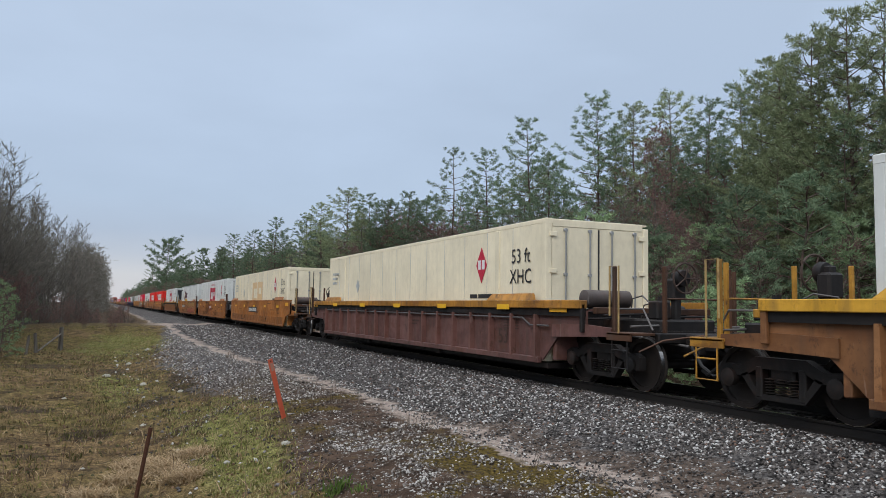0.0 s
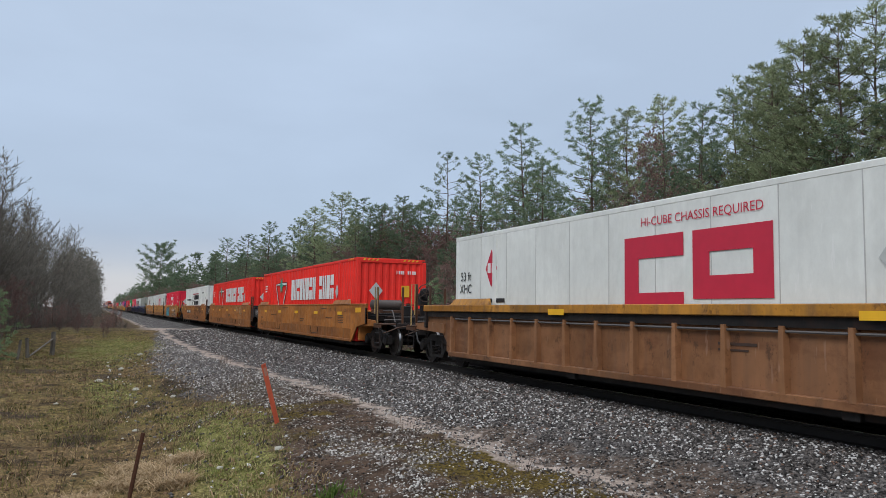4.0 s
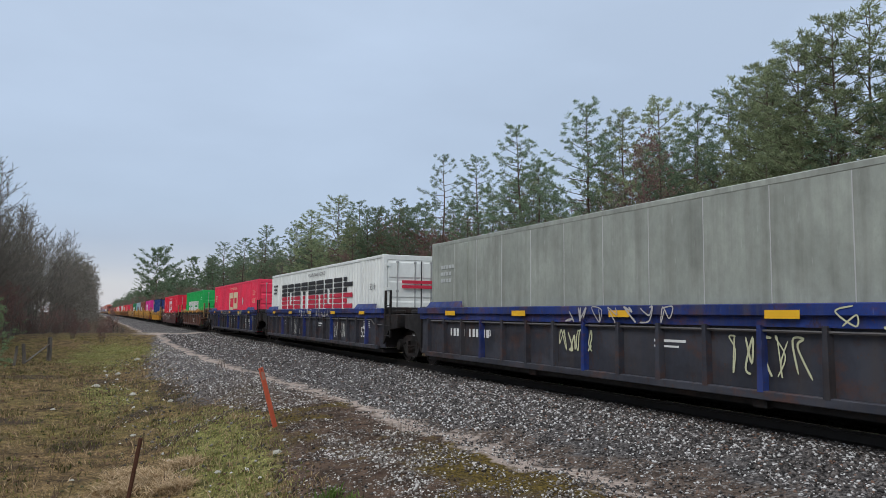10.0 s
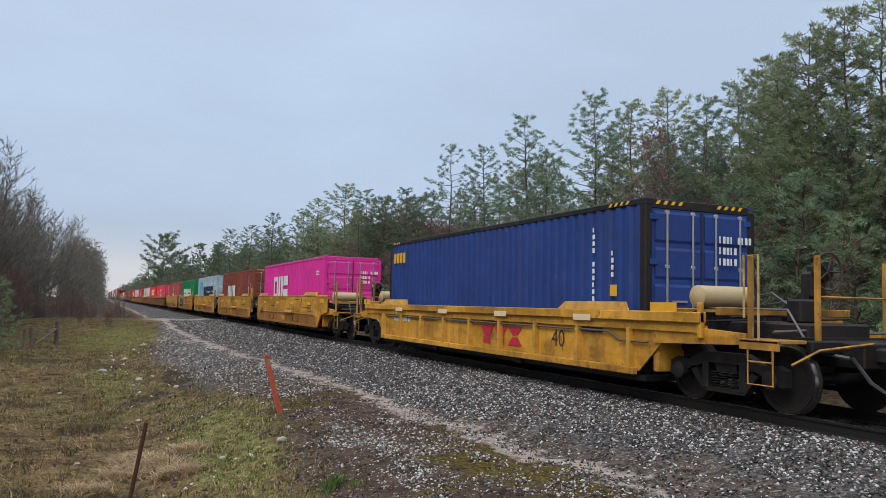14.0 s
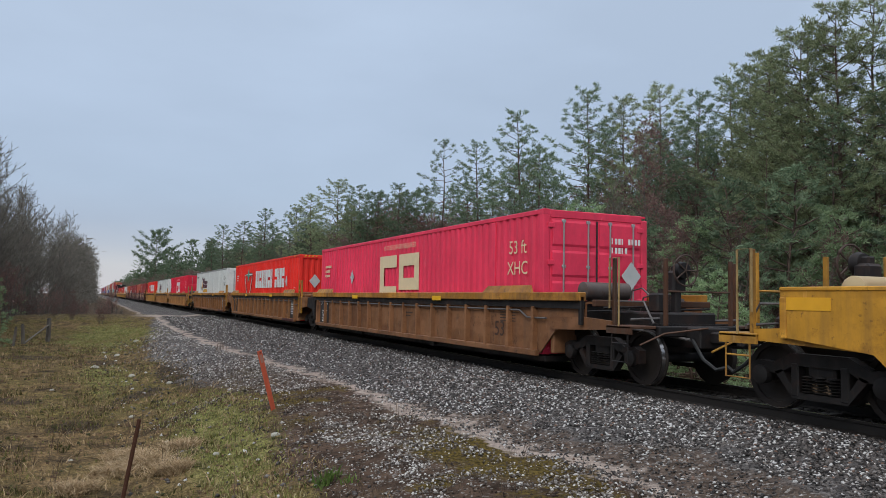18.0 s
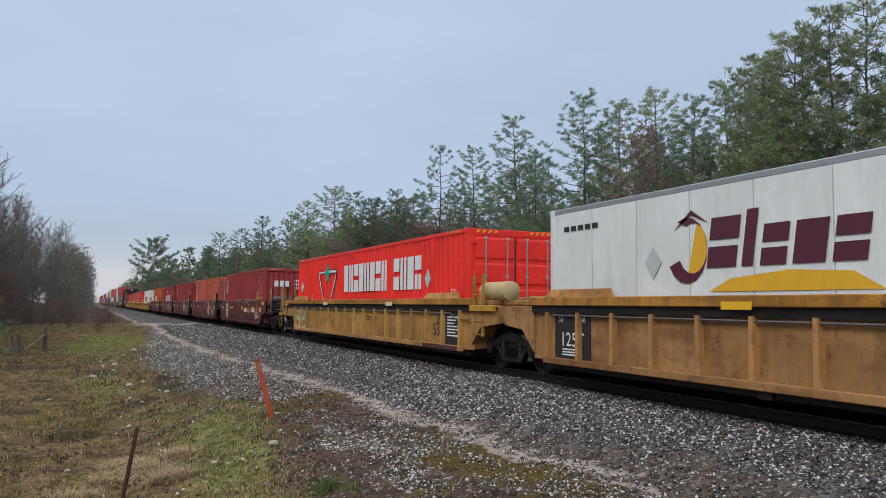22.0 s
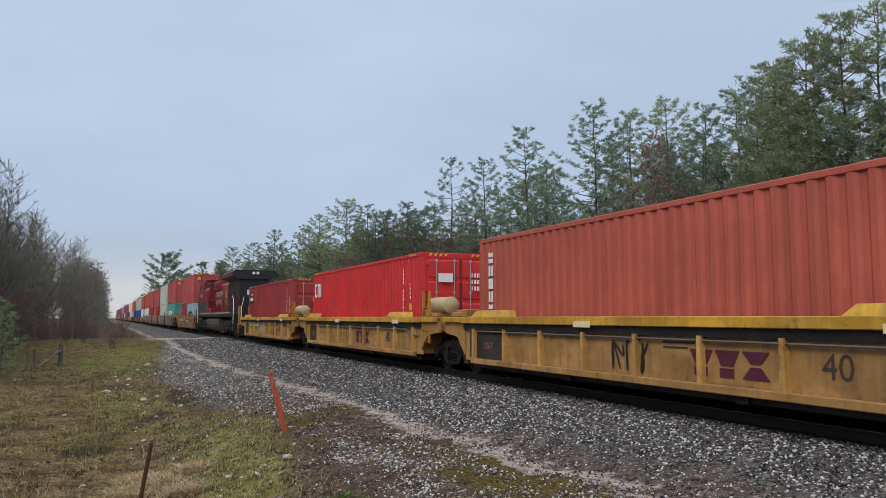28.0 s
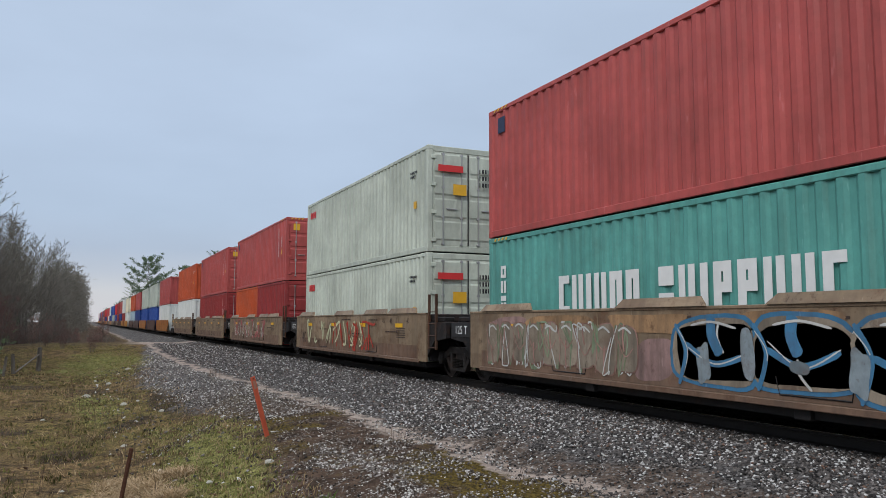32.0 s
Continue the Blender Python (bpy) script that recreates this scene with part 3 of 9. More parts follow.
def scatter_blades(name, label, count, area, height, width, mat, seed, fall=0.5, keep=None, tuft=1, spread=0.0, lean=0.35):
    g = np.random.default_rng(seed)
    x0, x1, y0, y1 = area
    n = count // tuft
    cx = g.uniform(x0, x1, n)
    cy = y0 + (y1 - y0) * g.random(n) ** (1 + fall)
    if keep is not None:
        ok = keep(cx, cy, g)
        cx, cy = cx[ok], cy[ok]
    x = np.repeat(cx, tuft) + g.normal(0, max(spread, 1e-4), len(cx) * tuft)
    y = np.repeat(cy, tuft) + g.normal(0, max(spread, 1e-4), len(cx) * tuft)
    c = len(x)
    h = g.uniform(height[0], height[1], c)
    w = width * g.uniform(0.6, 1.4, c) * (1 + 0.03 * y)
    a = g.uniform(0, 6.28, c)
    d = np.stack([np.cos(a), np.sin(a)], -1)
    sway = g.normal(0, lean, (c, 2)) * h[:, None]
    z = ground_height(x, y) - 0.01
    p0 = np.stack([x - d[:, 0] * w, y - d[:, 1] * w, z], -1)
    p1 = np.stack([x + d[:, 0] * w, y + d[:, 1] * w, z], -1)
    mid = np.stack([x + sway[:, 0] * 0.35, y + sway[:, 1] * 0.35, z + h * 0.6], -1)
    m0, m1 = mid.copy(), mid.copy()
    m0[:, :2] -= d * w[:, None] * 0.7
    m1[:, :2] += d * w[:, None] * 0.7
    tip = np.stack([x + sway[:, 0], y + sway[:, 1], z + h], -1)
    v = np.stack([p0, p1, m1, m0, tip], 1).reshape(-1, 3)
    b = 5 * np.arange(c)[:, None]
    f = np.concatenate([b + np.array([0, 1, 2]), b + np.array([0, 2, 3]), b + np.array([3, 2, 4])])
    return tagged(new(name, bulk(name, v, f, mat)), label, "grass", kind="stuff")


def greener(x, y, g):
    w = np.sin(x * 0.9 + 1.0) * np.sin(y * 0.33 + 0.5) + np.sin(x * 2.3 + y * 0.8) * 0.5
    return g.random(len(x)) < np.clip(0.55 + 0.5 * w, 0.08, 1) * (1 - smooth01(-0.5, 0.25, x - bank_edge(y) + 0.3 * np.sin(y * 1.7)))


scatter_blades("grass", "short olive spring grass on the ditch bank", 60000, (-7, 3.4, 6.0, 60), (0.02, 0.09), 0.006, GRASS, 11, 0.9, greener, 6, 0.10)
scatter_blades("grass", "dry straw-coloured grass flattened in the ditch", 12000, (-7, 3.0, 6.0, 50), (0.04, 0.16), 0.005, STRAW, 12, 0.9, None, 8, 0.12, 0.8)
for k, (tx, ty, tw) in enumerate(((0.95, 13.2, 0.35), (1.45, 13.8, 0.3), (0.35, 12.9, 0.4), (-0.1, 12.0, 0.3), (1.15, 12.3, 0.3), (0.6, 13.9, 0.4))):
    scatter_blades("straw_tuft", "matted tuft of dead straw on the bank", 1500, (tx - 0.6 * tw, tx + 0.6 * tw, ty - 0.6 * tw, ty + 0.6 * tw), (0.05, 0.17), 0.005, STRAW_PALE, 130 + k, 0, None, 160, 0.09, 1.3)
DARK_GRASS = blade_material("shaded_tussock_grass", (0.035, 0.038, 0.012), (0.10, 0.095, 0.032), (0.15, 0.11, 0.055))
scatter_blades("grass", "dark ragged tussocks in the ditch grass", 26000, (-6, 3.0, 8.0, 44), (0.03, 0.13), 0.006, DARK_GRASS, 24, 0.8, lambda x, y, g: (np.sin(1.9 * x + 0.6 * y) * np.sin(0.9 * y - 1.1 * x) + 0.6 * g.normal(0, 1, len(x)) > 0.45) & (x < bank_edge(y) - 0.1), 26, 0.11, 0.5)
scatter_blades("weeds", "thin dead weed stalks on the dirt", 420, (2.4, 5.0, 5, 30), (0.12, 0.45), 0.003, WEED, 15, 0.6, None, 7, 0.12, 0.3)
scatter_blades("weeds", "thin dead weed stalks in the ditch", 900, (-6, 2.6, 7, 40), (0.2, 0.6), 0.003, WEED, 16, 0.4, None, 9, 0.18, 0.25)
scatter_blades("sprout_tuft", "bright green weed sprouting from gravel", 70, (2.7, 2.85, 9.3, 9.5), (0.06, 0.2), 0.010, SPROUT, 17, 0, None, 35, 0.08, 0.5)
scatter_blades("sprout_tuft", "small bright green weed in the dirt", 30, (2.93, 3.0, 9.0, 9.1), (0.05, 0.12), 0.010, SPROUT, 19, 0, None, 30, 0.05, 0.5)
scatter_blades("grass", "bright green grass on the stake bank", 8000, (1.5, 3.5, 9, 20), (0.02, 0.075), 0.007, GRASS_BRIGHT, 18, 0.3, lambda x, y, g: x < bank_edge(y) - 0.02, 10, 0.16)
scatter_blades("grass", "fresh green grass on the ditch side", 11000, (-1.6, 4.0, 36, 58), (0.02, 0.08), 0.007, GRASS_BRIGHT, 20, 0.2, lambda x, y, g: ((x - 1.2) / 2.6) ** 2 + ((y - 47.5) / 10) ** 2 < g.uniform(0.5, 1.1, len(x)), 8, 0.2)


# ---- track ----
def rail_profile():
    return [(-0.07, 0), (0.07, 0), (0.07, 0.012), (0.01, 0.03), (0.01, 0.13), (0.036, 0.14), (0.036, 0.172), (-0.036, 0.172), (-0.036, 0.14), (-0.01, 0.13), (-0.01, 0.03), (-0.07, 0.012)]


track = tagged(new("railway_track"), "single railway track with rusty rails on dark ties in ballast", "track", kind="structure")
track.location = (TRACK, 0, -0.172)
for side in (-0.753, 0.753):
    rail = part("rail", Shape().slab(rail_profile(), "y", -1000, 1900), RAIL, track, at=pose(side, 0, 0))
    part("rail_head", Shape().box(-0.03, 0.03, -1000, 1900, 0.1735, 0.1755), RAIL_TOP, rail, "polished running surface")
tie_rng = random.Random(3)
for i in range(110):
    y = 1.0 + i * 0.53
    part("tie", lambda: Shape().box(-1.3, 1.3, -0.11, 0.11, -0.18, 0.0, 0.012), TIE, track, key="tie",
         at=pose(tie_rng.uniform(-0.03, 0.03), y, tie_rng.uniform(-0.01, 0.004), 0, 0, tie_rng.uniform(-0.6, 0.6)))
far_ties = Shape()
for i in range(200):
    y = 59.3 + i * 0.53
    far_ties.box(-1.3, 1.3, y, y + 0.22, -0.18, 0.0)
tagged(part("far_ties", far_ties, TIE, track), kind="stuff")



# ---- stakes and posts ----
def marker_stake(x, y, lean_x, lean_y):
    z = float(ground_height(x, y))
    thing = tagged(new("marker_stake"), "leaning flat orange marker stake in the gravel bank", "stake")
    thing.matrix_basis = pose(x, y, z, lean_x, lean_y, 24)
    part("blade", Shape().box(-0.05, 0.05, -0.012, 0.012, -0.25, 1.22, 0.004), ORANGE_STAKE, thing)
    part("decal", Shape().box(-0.03, 0.03, -0.0155, -0.0125, 0.98, 1.14), plain("faded_sticker", (0.42, 0.2, 0.14), 0.6), thing)
    part("bolt", Shape().lathe([(0.012, -0.018), (0.012, -0.012)], (0, 0, 1.18), "y", 8), STEEL_DARK, thing)


marker_stake(3.31, 15.0, 0, -18)


def steel_rod(x, y, h, lean_y):
    thing = tagged(new("fence_rod"), "rusty steel rod leaning in the grass", "rod")
    thing.matrix_basis = pose(x, y, float(ground_height(x, y)), 0, lean_y, 0)
    part("shaft", Shape().box(-0.022, 0.022, -0.006, 0.006, -0.3, h, 0.003).box(-0.005, 0.005, -0.02, 0.006, -0.3, h), RUST_ROD, thing)


steel_rod(0.32, 9.2, 1.41, 9)


def fence_post(x, y, h, r, label, lean=0):
    thing = tagged(new("fence_post"), label, "post", "old fence posts")
    thing.matrix_basis = pose(x, y, float(ground_height(x, y)), 0, lean, 0)
    body = part("post", Shape().path([(0, 0, -0.4), (0.01, 0, h * 0.5), (0, 0, h)], r, 8, r * 0.85), POST_WOOD, thing)
    part("cap", Shape().lathe([(r * 0.9, h), (r * 0.5, h + 0.03)], (0, 0, 0), "z", 8), STEEL_DARK, body)


fence_post(-2.1, 47, 1.25, 0.13, "dark weathered wooden fence post at the bush edge", 1)
fence_post(-3.0, 43, 0.95, 0.09, "short grey wooden fence post at the bush edge", -4)
fence_post(-3.35, 42, 0.9, 0.07, "short leaning grey wooden fence post", 6)
rail_ob = tagged(new("fallen_rail"), "grey wooden rail leaning from post to ground", "fence rail")
part("pole", Shape().path([(-2.95, 43.2, float(ground_height(-2.95, 43.2)) + 0.05), (-2.1, 46.9, float(ground_height(-2.1, 47)) + 0.9)], 0.04, 6), POST_WOOD, rail_ob)


def field_rock(x, y, r, seed):
    g = random.Random(seed)
    s = Shape().lathe([(0.02, 0), (r * 0.8, r * 0.02), (r, r * 0.3), (r * 0.75, r * 0.62), (r * 0.3, r * 0.8)], (0, 0, 0), "z", 9)
    s.v = [(a * g.uniform(0.8, 1.2), b * g.uniform(0.8, 1.2), c * g.uniform(0.85, 1.15)) for a, b, c in s.v]
    ob = part("rock", s, plain("pale_lichen_rock", (0.33, 0.32, 0.27), 0.9))
    ob.matrix_basis = pose(x, y, float(ground_height(x, y)) - r * 0.2, 0, 0, g.uniform(0, 360))
    tagged(ob, "pale field stone lying in thin grass", "rock", "field stones")


for i, (x, y, r) in enumerate([(2.85, 12.7, 0.09), (1.9, 12.6, 0.06), (1.3, 27, 0.12), (0.2, 31, 0.16), (1.1, 36, 0.14), (0.9, 18, 0.07), (2.1, 23, 0.09), (-0.2, 14, 0.05), (2.2, 43, 0.16), (-0.9, 24, 0.07), (0.6, 39, 0.1)]):
    field_rock(x, y, r, i)


# ---- trees ----
def tube_mesh(segs, n=5):
    """segs: (start, end, r0, r1) of the limbs, as arrays of verts and quads."""
    vs, fs, k = [], [], 0
    ring = [(math.cos(2 * math.pi * j / n), math.sin(2 * math.pi * j / n)) for j in range(n)]
    for a, b, r0, r1 in segs:
        d = (b - a).normalized()
        s = d.cross(Vector((0, 0, 1)) if abs(d.z) < 0.9 else Vector((1, 0, 0))).normalized()
        u = s.cross(d)
        for p, r in ((a, r0), (b, r1)):
            for c, q in ring:
                vs.append(p + (s * c + u * q) * r)
        for j in range(n):
            fs.append((k + j, k + (j + 1) % n, k + n + (j + 1) % n, k + n + j))
        k += 2 * n
    return np.array([tuple(v) for v in vs]), np.array(fs)


def needle_tufts(centres, dirs, radius, per, g, width=0.05, fan=1.0, loose=0.45):
    """Sprays of narrow triangles around each centre, pointing out and up along the twig."""
    c = np.repeat(np.array(centres), per, axis=0)
    d = np.repeat(np.array(dirs), per, axis=0)
    n = len(c)
    rnd = g.normal(0, 1, (n, 3))
    rnd /= np.linalg.norm(rnd, axis=1)[:, None]
    out = d * 0.6 + rnd * fan + np.array([0, 0, 0.25])
    out /= np.linalg.norm(out, axis=1)[:, None]
    ln = radius * g.uniform(0.55, 1.15, n)
    side = np.cross(out, g.normal(0, 1, (n, 3)))
    side /= np.linalg.norm(side, axis=1)[:, None] + 1e-9
    p = c + g.normal(0, 1, (n, 3)) * np.array([1, 1, 0.55]) * radius * loose * fan
    w = width * g.uniform(0.6, 1.5, n)
    a = p + side * w[:, None]
    b = p - side * w[:, None]
    t = p + out * ln[:, None]
    v = np.stack([a, b, t], 1).reshape(-1, 3)
    return v, np.arange(3 * n).reshape(-1, 3)


def pine_meshes(seed, h, crown_from, spread, dense, mat, per=16, tuft=0.25, fat=0.085, sides=3, boughs=3.6, peak=0.6):
    """A pine: swaying trunk, dead snags below, upturned boughs whose twigs end in round tufts of needles."""
    r = random.Random(seed)
    g = np.random.default_rng(seed)
    segs, centres, dirs = [], [], []
    pts, x, y = [], 0.0, 0.0
    steps = 9
    for i in range(steps + 1):
        pts.append(Vector((x, y, h * i / steps - (0.4 if i == 0 else 0))))
        x += r.uniform(-0.09, 0.09)
        y += r.uniform(-0.09, 0.09)
    r0 = 0.0105 * h
    for i in range(steps):
        segs.append((pts[i], pts[i + 1], r0 * (1 - i / steps) + 0.015, r0 * (1 - (i + 1) / steps) + 0.012))

    def on_trunk(z):
        i = min(int(z / h * steps), steps - 1)
        return pts[i].lerp(pts[i + 1], z / h * steps - i)

    for _ in range(int(crown_from * h * 1.5)):
        z = h * r.uniform(0.18, crown_from + 0.1)
        az, ln = r.uniform(0, 6.28), spread * r.uniform(0.2, 0.65)
        p0 = on_trunk(z)
        p1 = p0 + Vector((math.cos(az), math.sin(az), r.uniform(-0.25, 0.1))) * ln
        segs.append((p0, p1, 0.016, 0.004))
        for _ in range(2):
            q = p0.lerp(p1, r.uniform(0.4, 0.8))
            segs.append((q, q + Vector((r.uniform(-0.4, 0.4), r.uniform(-0.4, 0.4), r.uniform(-0.25, 0.15))), 0.007, 0.003))
    n = int((1 - crown_from) * h * boughs)
    az = r.uniform(0, 6.28)
    for b in range(n):
        rel = (b + r.uniform(-0.7, 0.7)) / n
        rel = min(max(rel, 0.0), 0.985)
        az += 2.4 + r.uniform(-0.6, 0.6)
        ln = spread * ((1 - rel) ** peak * (0.6 + 0.4 * min(1.0, rel * 3.5))) * r.uniform(0.45, 1.2) + 0.22
        p0 = on_trunk(h * (crown_from + (1 - crown_from) * rel))
        out = Vector((math.cos(az), math.sin(az), 0))
        lift = r.uniform(-0.22, 0.12) + 0.65 * rel
        p1 = p0 + (out + Vector((0, 0, lift))) * ln * 0.5
        p2 = p1 + (out + Vector((r.uniform(-0.3, 0.3), r.uniform(-0.3, 0.3), lift + 0.25))) * ln * 0.35
        p3 = p2 + (out + Vector((0, 0, lift + 0.6))) * ln * 0.2
        segs.append((p0, p1, 0.012 + 0.010 * ln, 0.016))
        segs.append((p1, p2, 0.016, 0.009))
        segs.append((p2, p3, 0.009, 0.004))
        side = out.cross(Vector((0, 0, 1)))
        m = max(3, int(ln * dense))
        for k in range(m):
            f = 0.34 + 0.66 * (k + r.random()) / m
            base = p0.lerp(p1, f / 0.5) if f < 0.5 else p1.lerp(p2, (f - 0.5) / 0.35) if f < 0.85 else p2.lerp(p3, (f - 0.85) / 0.15)
            t = side * r.choice((-1, 1)) * r.uniform(0.3, 1.0) + out * r.uniform(0.2, 0.8) + Vector((0, 0, r.uniform(-0.1, 0.55)))
            end = base + t * (0.16 + 0.30 * ln * (1.12 - f)) * r.uniform(0.5, 1.1)
            if k % 3 == 0:
                segs.append((base, end, 0.008, 0.003))
            centres.append(tuple(end))
            dirs.append(tuple(t.normalized()))
        centres.append(tuple(p3))
        dirs.append(tuple((out + Vector((0, 0, 0.7))).normalized()))
    for k in range(5):
        centres.append(tuple(pts[-1] + Vector((r.uniform(-0.2, 0.2), r.uniform(-0.2, 0.2), r.uniform(-0.5, 0.15)))))
        dirs.append((0, 0, 1))
    tv, tf = tube_mesh(segs, sides)
    nv, nf = needle_tufts(centres, dirs, tuft, per, g, tuft * fat, 0.85, 0.42)
    return bulk("trunk", tv, tf, BARK), bulk("crown", nv, nf, mat)


def blades(ends, width):
    """Twigs as slim tapering triangles; ends: (start, tip)."""
    a = np.array([tuple(p) for p, q in ends])
    b = np.array([tuple(q) for p, q in ends])
    d = b - a
    side = np.cross(d, np.random.default_rng(len(ends)).normal(0, 1, d.shape))
    side = side / (np.linalg.norm(side, axis=1)[:, None] + 1e-9) * width
    return np.stack([a - side, a + side, b], 1).reshape(-1, 3), np.arange(3 * len(a)).reshape(-1, 3)


def bare_meshes(seed, h, mat, stems=1, limbs=20, buds=0, bud=0.1, width=0.009, spread=0.27, low=0.28):
    """A leafless or budding broadleaf tree: one or more upright stems, rising limbs, fine twigs and, where there are some, buds."""
    r = random.Random(seed)
    g = np.random.default_rng(seed)
    segs, twigs, centres, dirs = [], [], [], []
    for _ in range(stems):
        hh = h * (r.uniform(0.6, 1.0) if stems > 1 else 1.0)
        p = Vector((r.uniform(-0.12, 0.12), r.uniform(-0.12, 0.12), 0)) * h * (0 if stems == 1 else 1) + Vector((0, 0, -0.3))
        d = Vector((r.gauss(0, 0.05), r.gauss(0, 0.05), 1)) + (p * 0.25 if stems > 1 else Vector())
        line, steps = [p], 7
        for i in range(steps):
            d = (d + Vector((r.gauss(0, 0.07), r.gauss(0, 0.07), 0.12))).normalized()
            line.append(line[-1] + d * hh / steps)
        r0 = 0.0085 * hh + 0.012
        for i in range(steps):
            segs.append((line[i], line[i + 1], r0 * (1 - i / steps) + 0.006, r0 * (1 - (i + 1) / steps) + 0.006))
        for b in range(limbs):
            f = low + (1 - low) * (b + r.random()) / limbs
            i = min(int(f * steps), steps - 1)
            p0 = line[i].lerp(line[i + 1], min(1.0, f * steps - i))
            az = r.uniform(0, 6.28)
            ln = hh * spread * (1.15 - f) * r.uniform(0.6, 1.25) + 0.04 * hh
            rise = r.uniform(0.5, 1.5)
            q, e = p0, Vector((math.cos(az), math.sin(az), rise)).normalized()
            mids = []
            for k in range(3):
                q2 = q + e * ln / 3
                segs.append((q, q2, r0 * 0.42 * (1 - f * 0.6) * (1 - k / 3) + 0.004, r0 * 0.42 * (1 - f * 0.6) * (1 - (k + 1) / 3) + 0.003))
                mids.append((q, q2))
                q = q2
                e = (e + Vector((r.gauss(0, 0.14), r.gauss(0, 0.14), 0.16))).normalized()
            for k in range(6):
                a, c = mids[min(2, k // 2)]
                t0 = a.lerp(c, r.random())
                t = (e * 0.8 + Vector((r.gauss(0, 0.55), r.gauss(0, 0.55), r.gauss(0.2, 0.3)))).normalized()
                t1 = t0 + t * ln * r.uniform(0.3, 0.6)
                twigs.append((t0, t1))
                for _ in range(4):
                    s0 = t0.lerp(t1, r.uniform(0.25, 0.95))
                    s1 = s0 + (t + Vector((r.gauss(0, 0.5), r.gauss(0, 0.5), r.gauss(0.15, 0.35)))).normalized() * ln * r.uniform(0.12, 0.3)
                    twigs.append((s0, s1))
                    centres.append(tuple(s1))
                    dirs.append(tuple(t))
    tv, tf = tube_mesh(segs, 3)
    nv, nf = blades(twigs, width)
    if buds:
        bv, bf = needle_tufts(centres, dirs, bud, buds, g, bud * 0.3, 1.0, 0.8)
        nv, nf = np.concatenate([nv, bv]), np.concatenate([nf, bf + len(nv)])
    return bulk("limb", tv, tf, BARK_GREY), bulk("twig_crown", nv, nf, mat)


def tree(meshes, x, y, s, turn, name, label, category="tree", group="", wide=1.0):
    thing = tagged(new(name), label, category, group)
    thing.matrix_basis = pose(x, y, float(ground_height(x, y)), 0, 0, turn)
    for me in meshes:
        ob = new(me.name.split(".")[0], me)
        ob.parent = thing
        ob.scale = (s * wide, s * wide, s)
    return thing


PINES = [pine_meshes(21, 14.0, 0.46, 2.4, 6.0, NEEDLES, 24, 0.19, boughs=6.2), pine_meshes(22, 14.0, 0.38, 2.7, 6.2, NEEDLES, 24, 0.19, boughs=6.2),
         pine_meshes(23, 14.0, 0.20, 3.5, 6.4, NEEDLES_LIGHT, 24, 0.20, boughs=6.6, peak=0.7), pine_meshes(24, 14.0, 0.30, 3.0, 6.2, NEEDLES, 24, 0.19, boughs=6.4),
         pine_meshes(25, 14.0, 0.26, 3.3, 6.0, NEEDLES_LIGHT, 24, 0.20, boughs=6.4)]
LONE = pine_meshes(31, 14.0, 0.60, 2.3, 5.0, NEEDLES, 22, 0.19, boughs=4.4)
BACK = [pine_meshes(35 + i, 14.0, 0.24, 3.1, 3.6, (NEEDLES, NEEDLES_LIGHT)[i % 2], 15, 0.30, 0.09, 3, 5.0) for i in range(3)]
SPREADING = pine_meshes(33, 20.0, 0.28, 7.0, 2.3, NEEDLES_FAR, 14, 0.7, 0.11, 3, 4.0, 0.4)
YOUNG = [pine_meshes(41, 4.0, 0.06, 1.3, 6.0, NEEDLES_YOUNG, 26, 0.14, 0.1, 3, 10.0, 0.85), pine_meshes(42, 4.0, 0.08, 1.2, 6.0, NEEDLES, 26, 0.14, 0.1, 3, 10.0, 0.85)]
BARE = [bare_meshes(51 + i, 10.0, TWIGS, 1, 42, width=0.017, low=0.2) for i in range(4)]
RED = [bare_meshes(61 + i, 10.0, BUDS, 1, 30, 3, 0.13) for i in range(3)]
BUSH = [bare_meshes(71, 4.0, TWIGS, 6, 7, width=0.008, low=0.15), bare_meshes(72, 4.0, BUDS, 6, 7, 2, 0.09, 0.007, low=0.15)]

SKYLINE = [(18, 344.8, 19.0), (19, 140.2, 12.9), (20, 131.1, 14.4), (20, 115, 13.7), (21, 103.6, 14.4), (21, 87.4, 12.9), (21, 79.9, 13.5), (22, 72.9, 14.2),
           (22, 66.6, 12.8), (23, 63.9, 11.8), (23, 58.4, 11.9), (26, 50.5, 14.3), (26, 44.4, 15.4), (26, 37, 14.9), (28, 35.6, 14.3), (28, 32.4, 14.3),
           (28, 29.9, 13.3), (27, 26.6, 13.1), (25, 22.3, 12.9), (24, 20, 13.0), (24, 18.4, 13.3), (25, 17.9, 13.9)]
tr = random.Random(9)
for i, (x, y, h) in enumerate(SKYLINE):
    tree(PINES[(0, 1, 3, 1, 0, 3, 2, 4)[i % 8] if i < 18 else (2, 4, 2, 4)[i % 4]], x, y, h / 14.75, tr.uniform(0, 360), "pine_tree",
         "tall green pine with a bare lower trunk at the wood's edge", "tree", "pines beside the track", 1.3 if y > 60 else 1.1)
for k in range(7):
    tree(PINES[(2, 4, 3, 4)[k % 4]], 25.0 + tr.uniform(-1, 2.5), 12.5 + k * 2.4 + tr.uniform(-0.6, 0.6), tr.uniform(0.72, 0.9), tr.uniform(0, 360), "pine_tree", "full-boughed pine close behind the track", "tree", "pines beside the track", 1.15)
tree(LONE, 25, 54.4, 14.9 / 14.6, 40, "pine_tree", "slender pine with a sparse open crown above the wood", "tree", "pines beside the track")
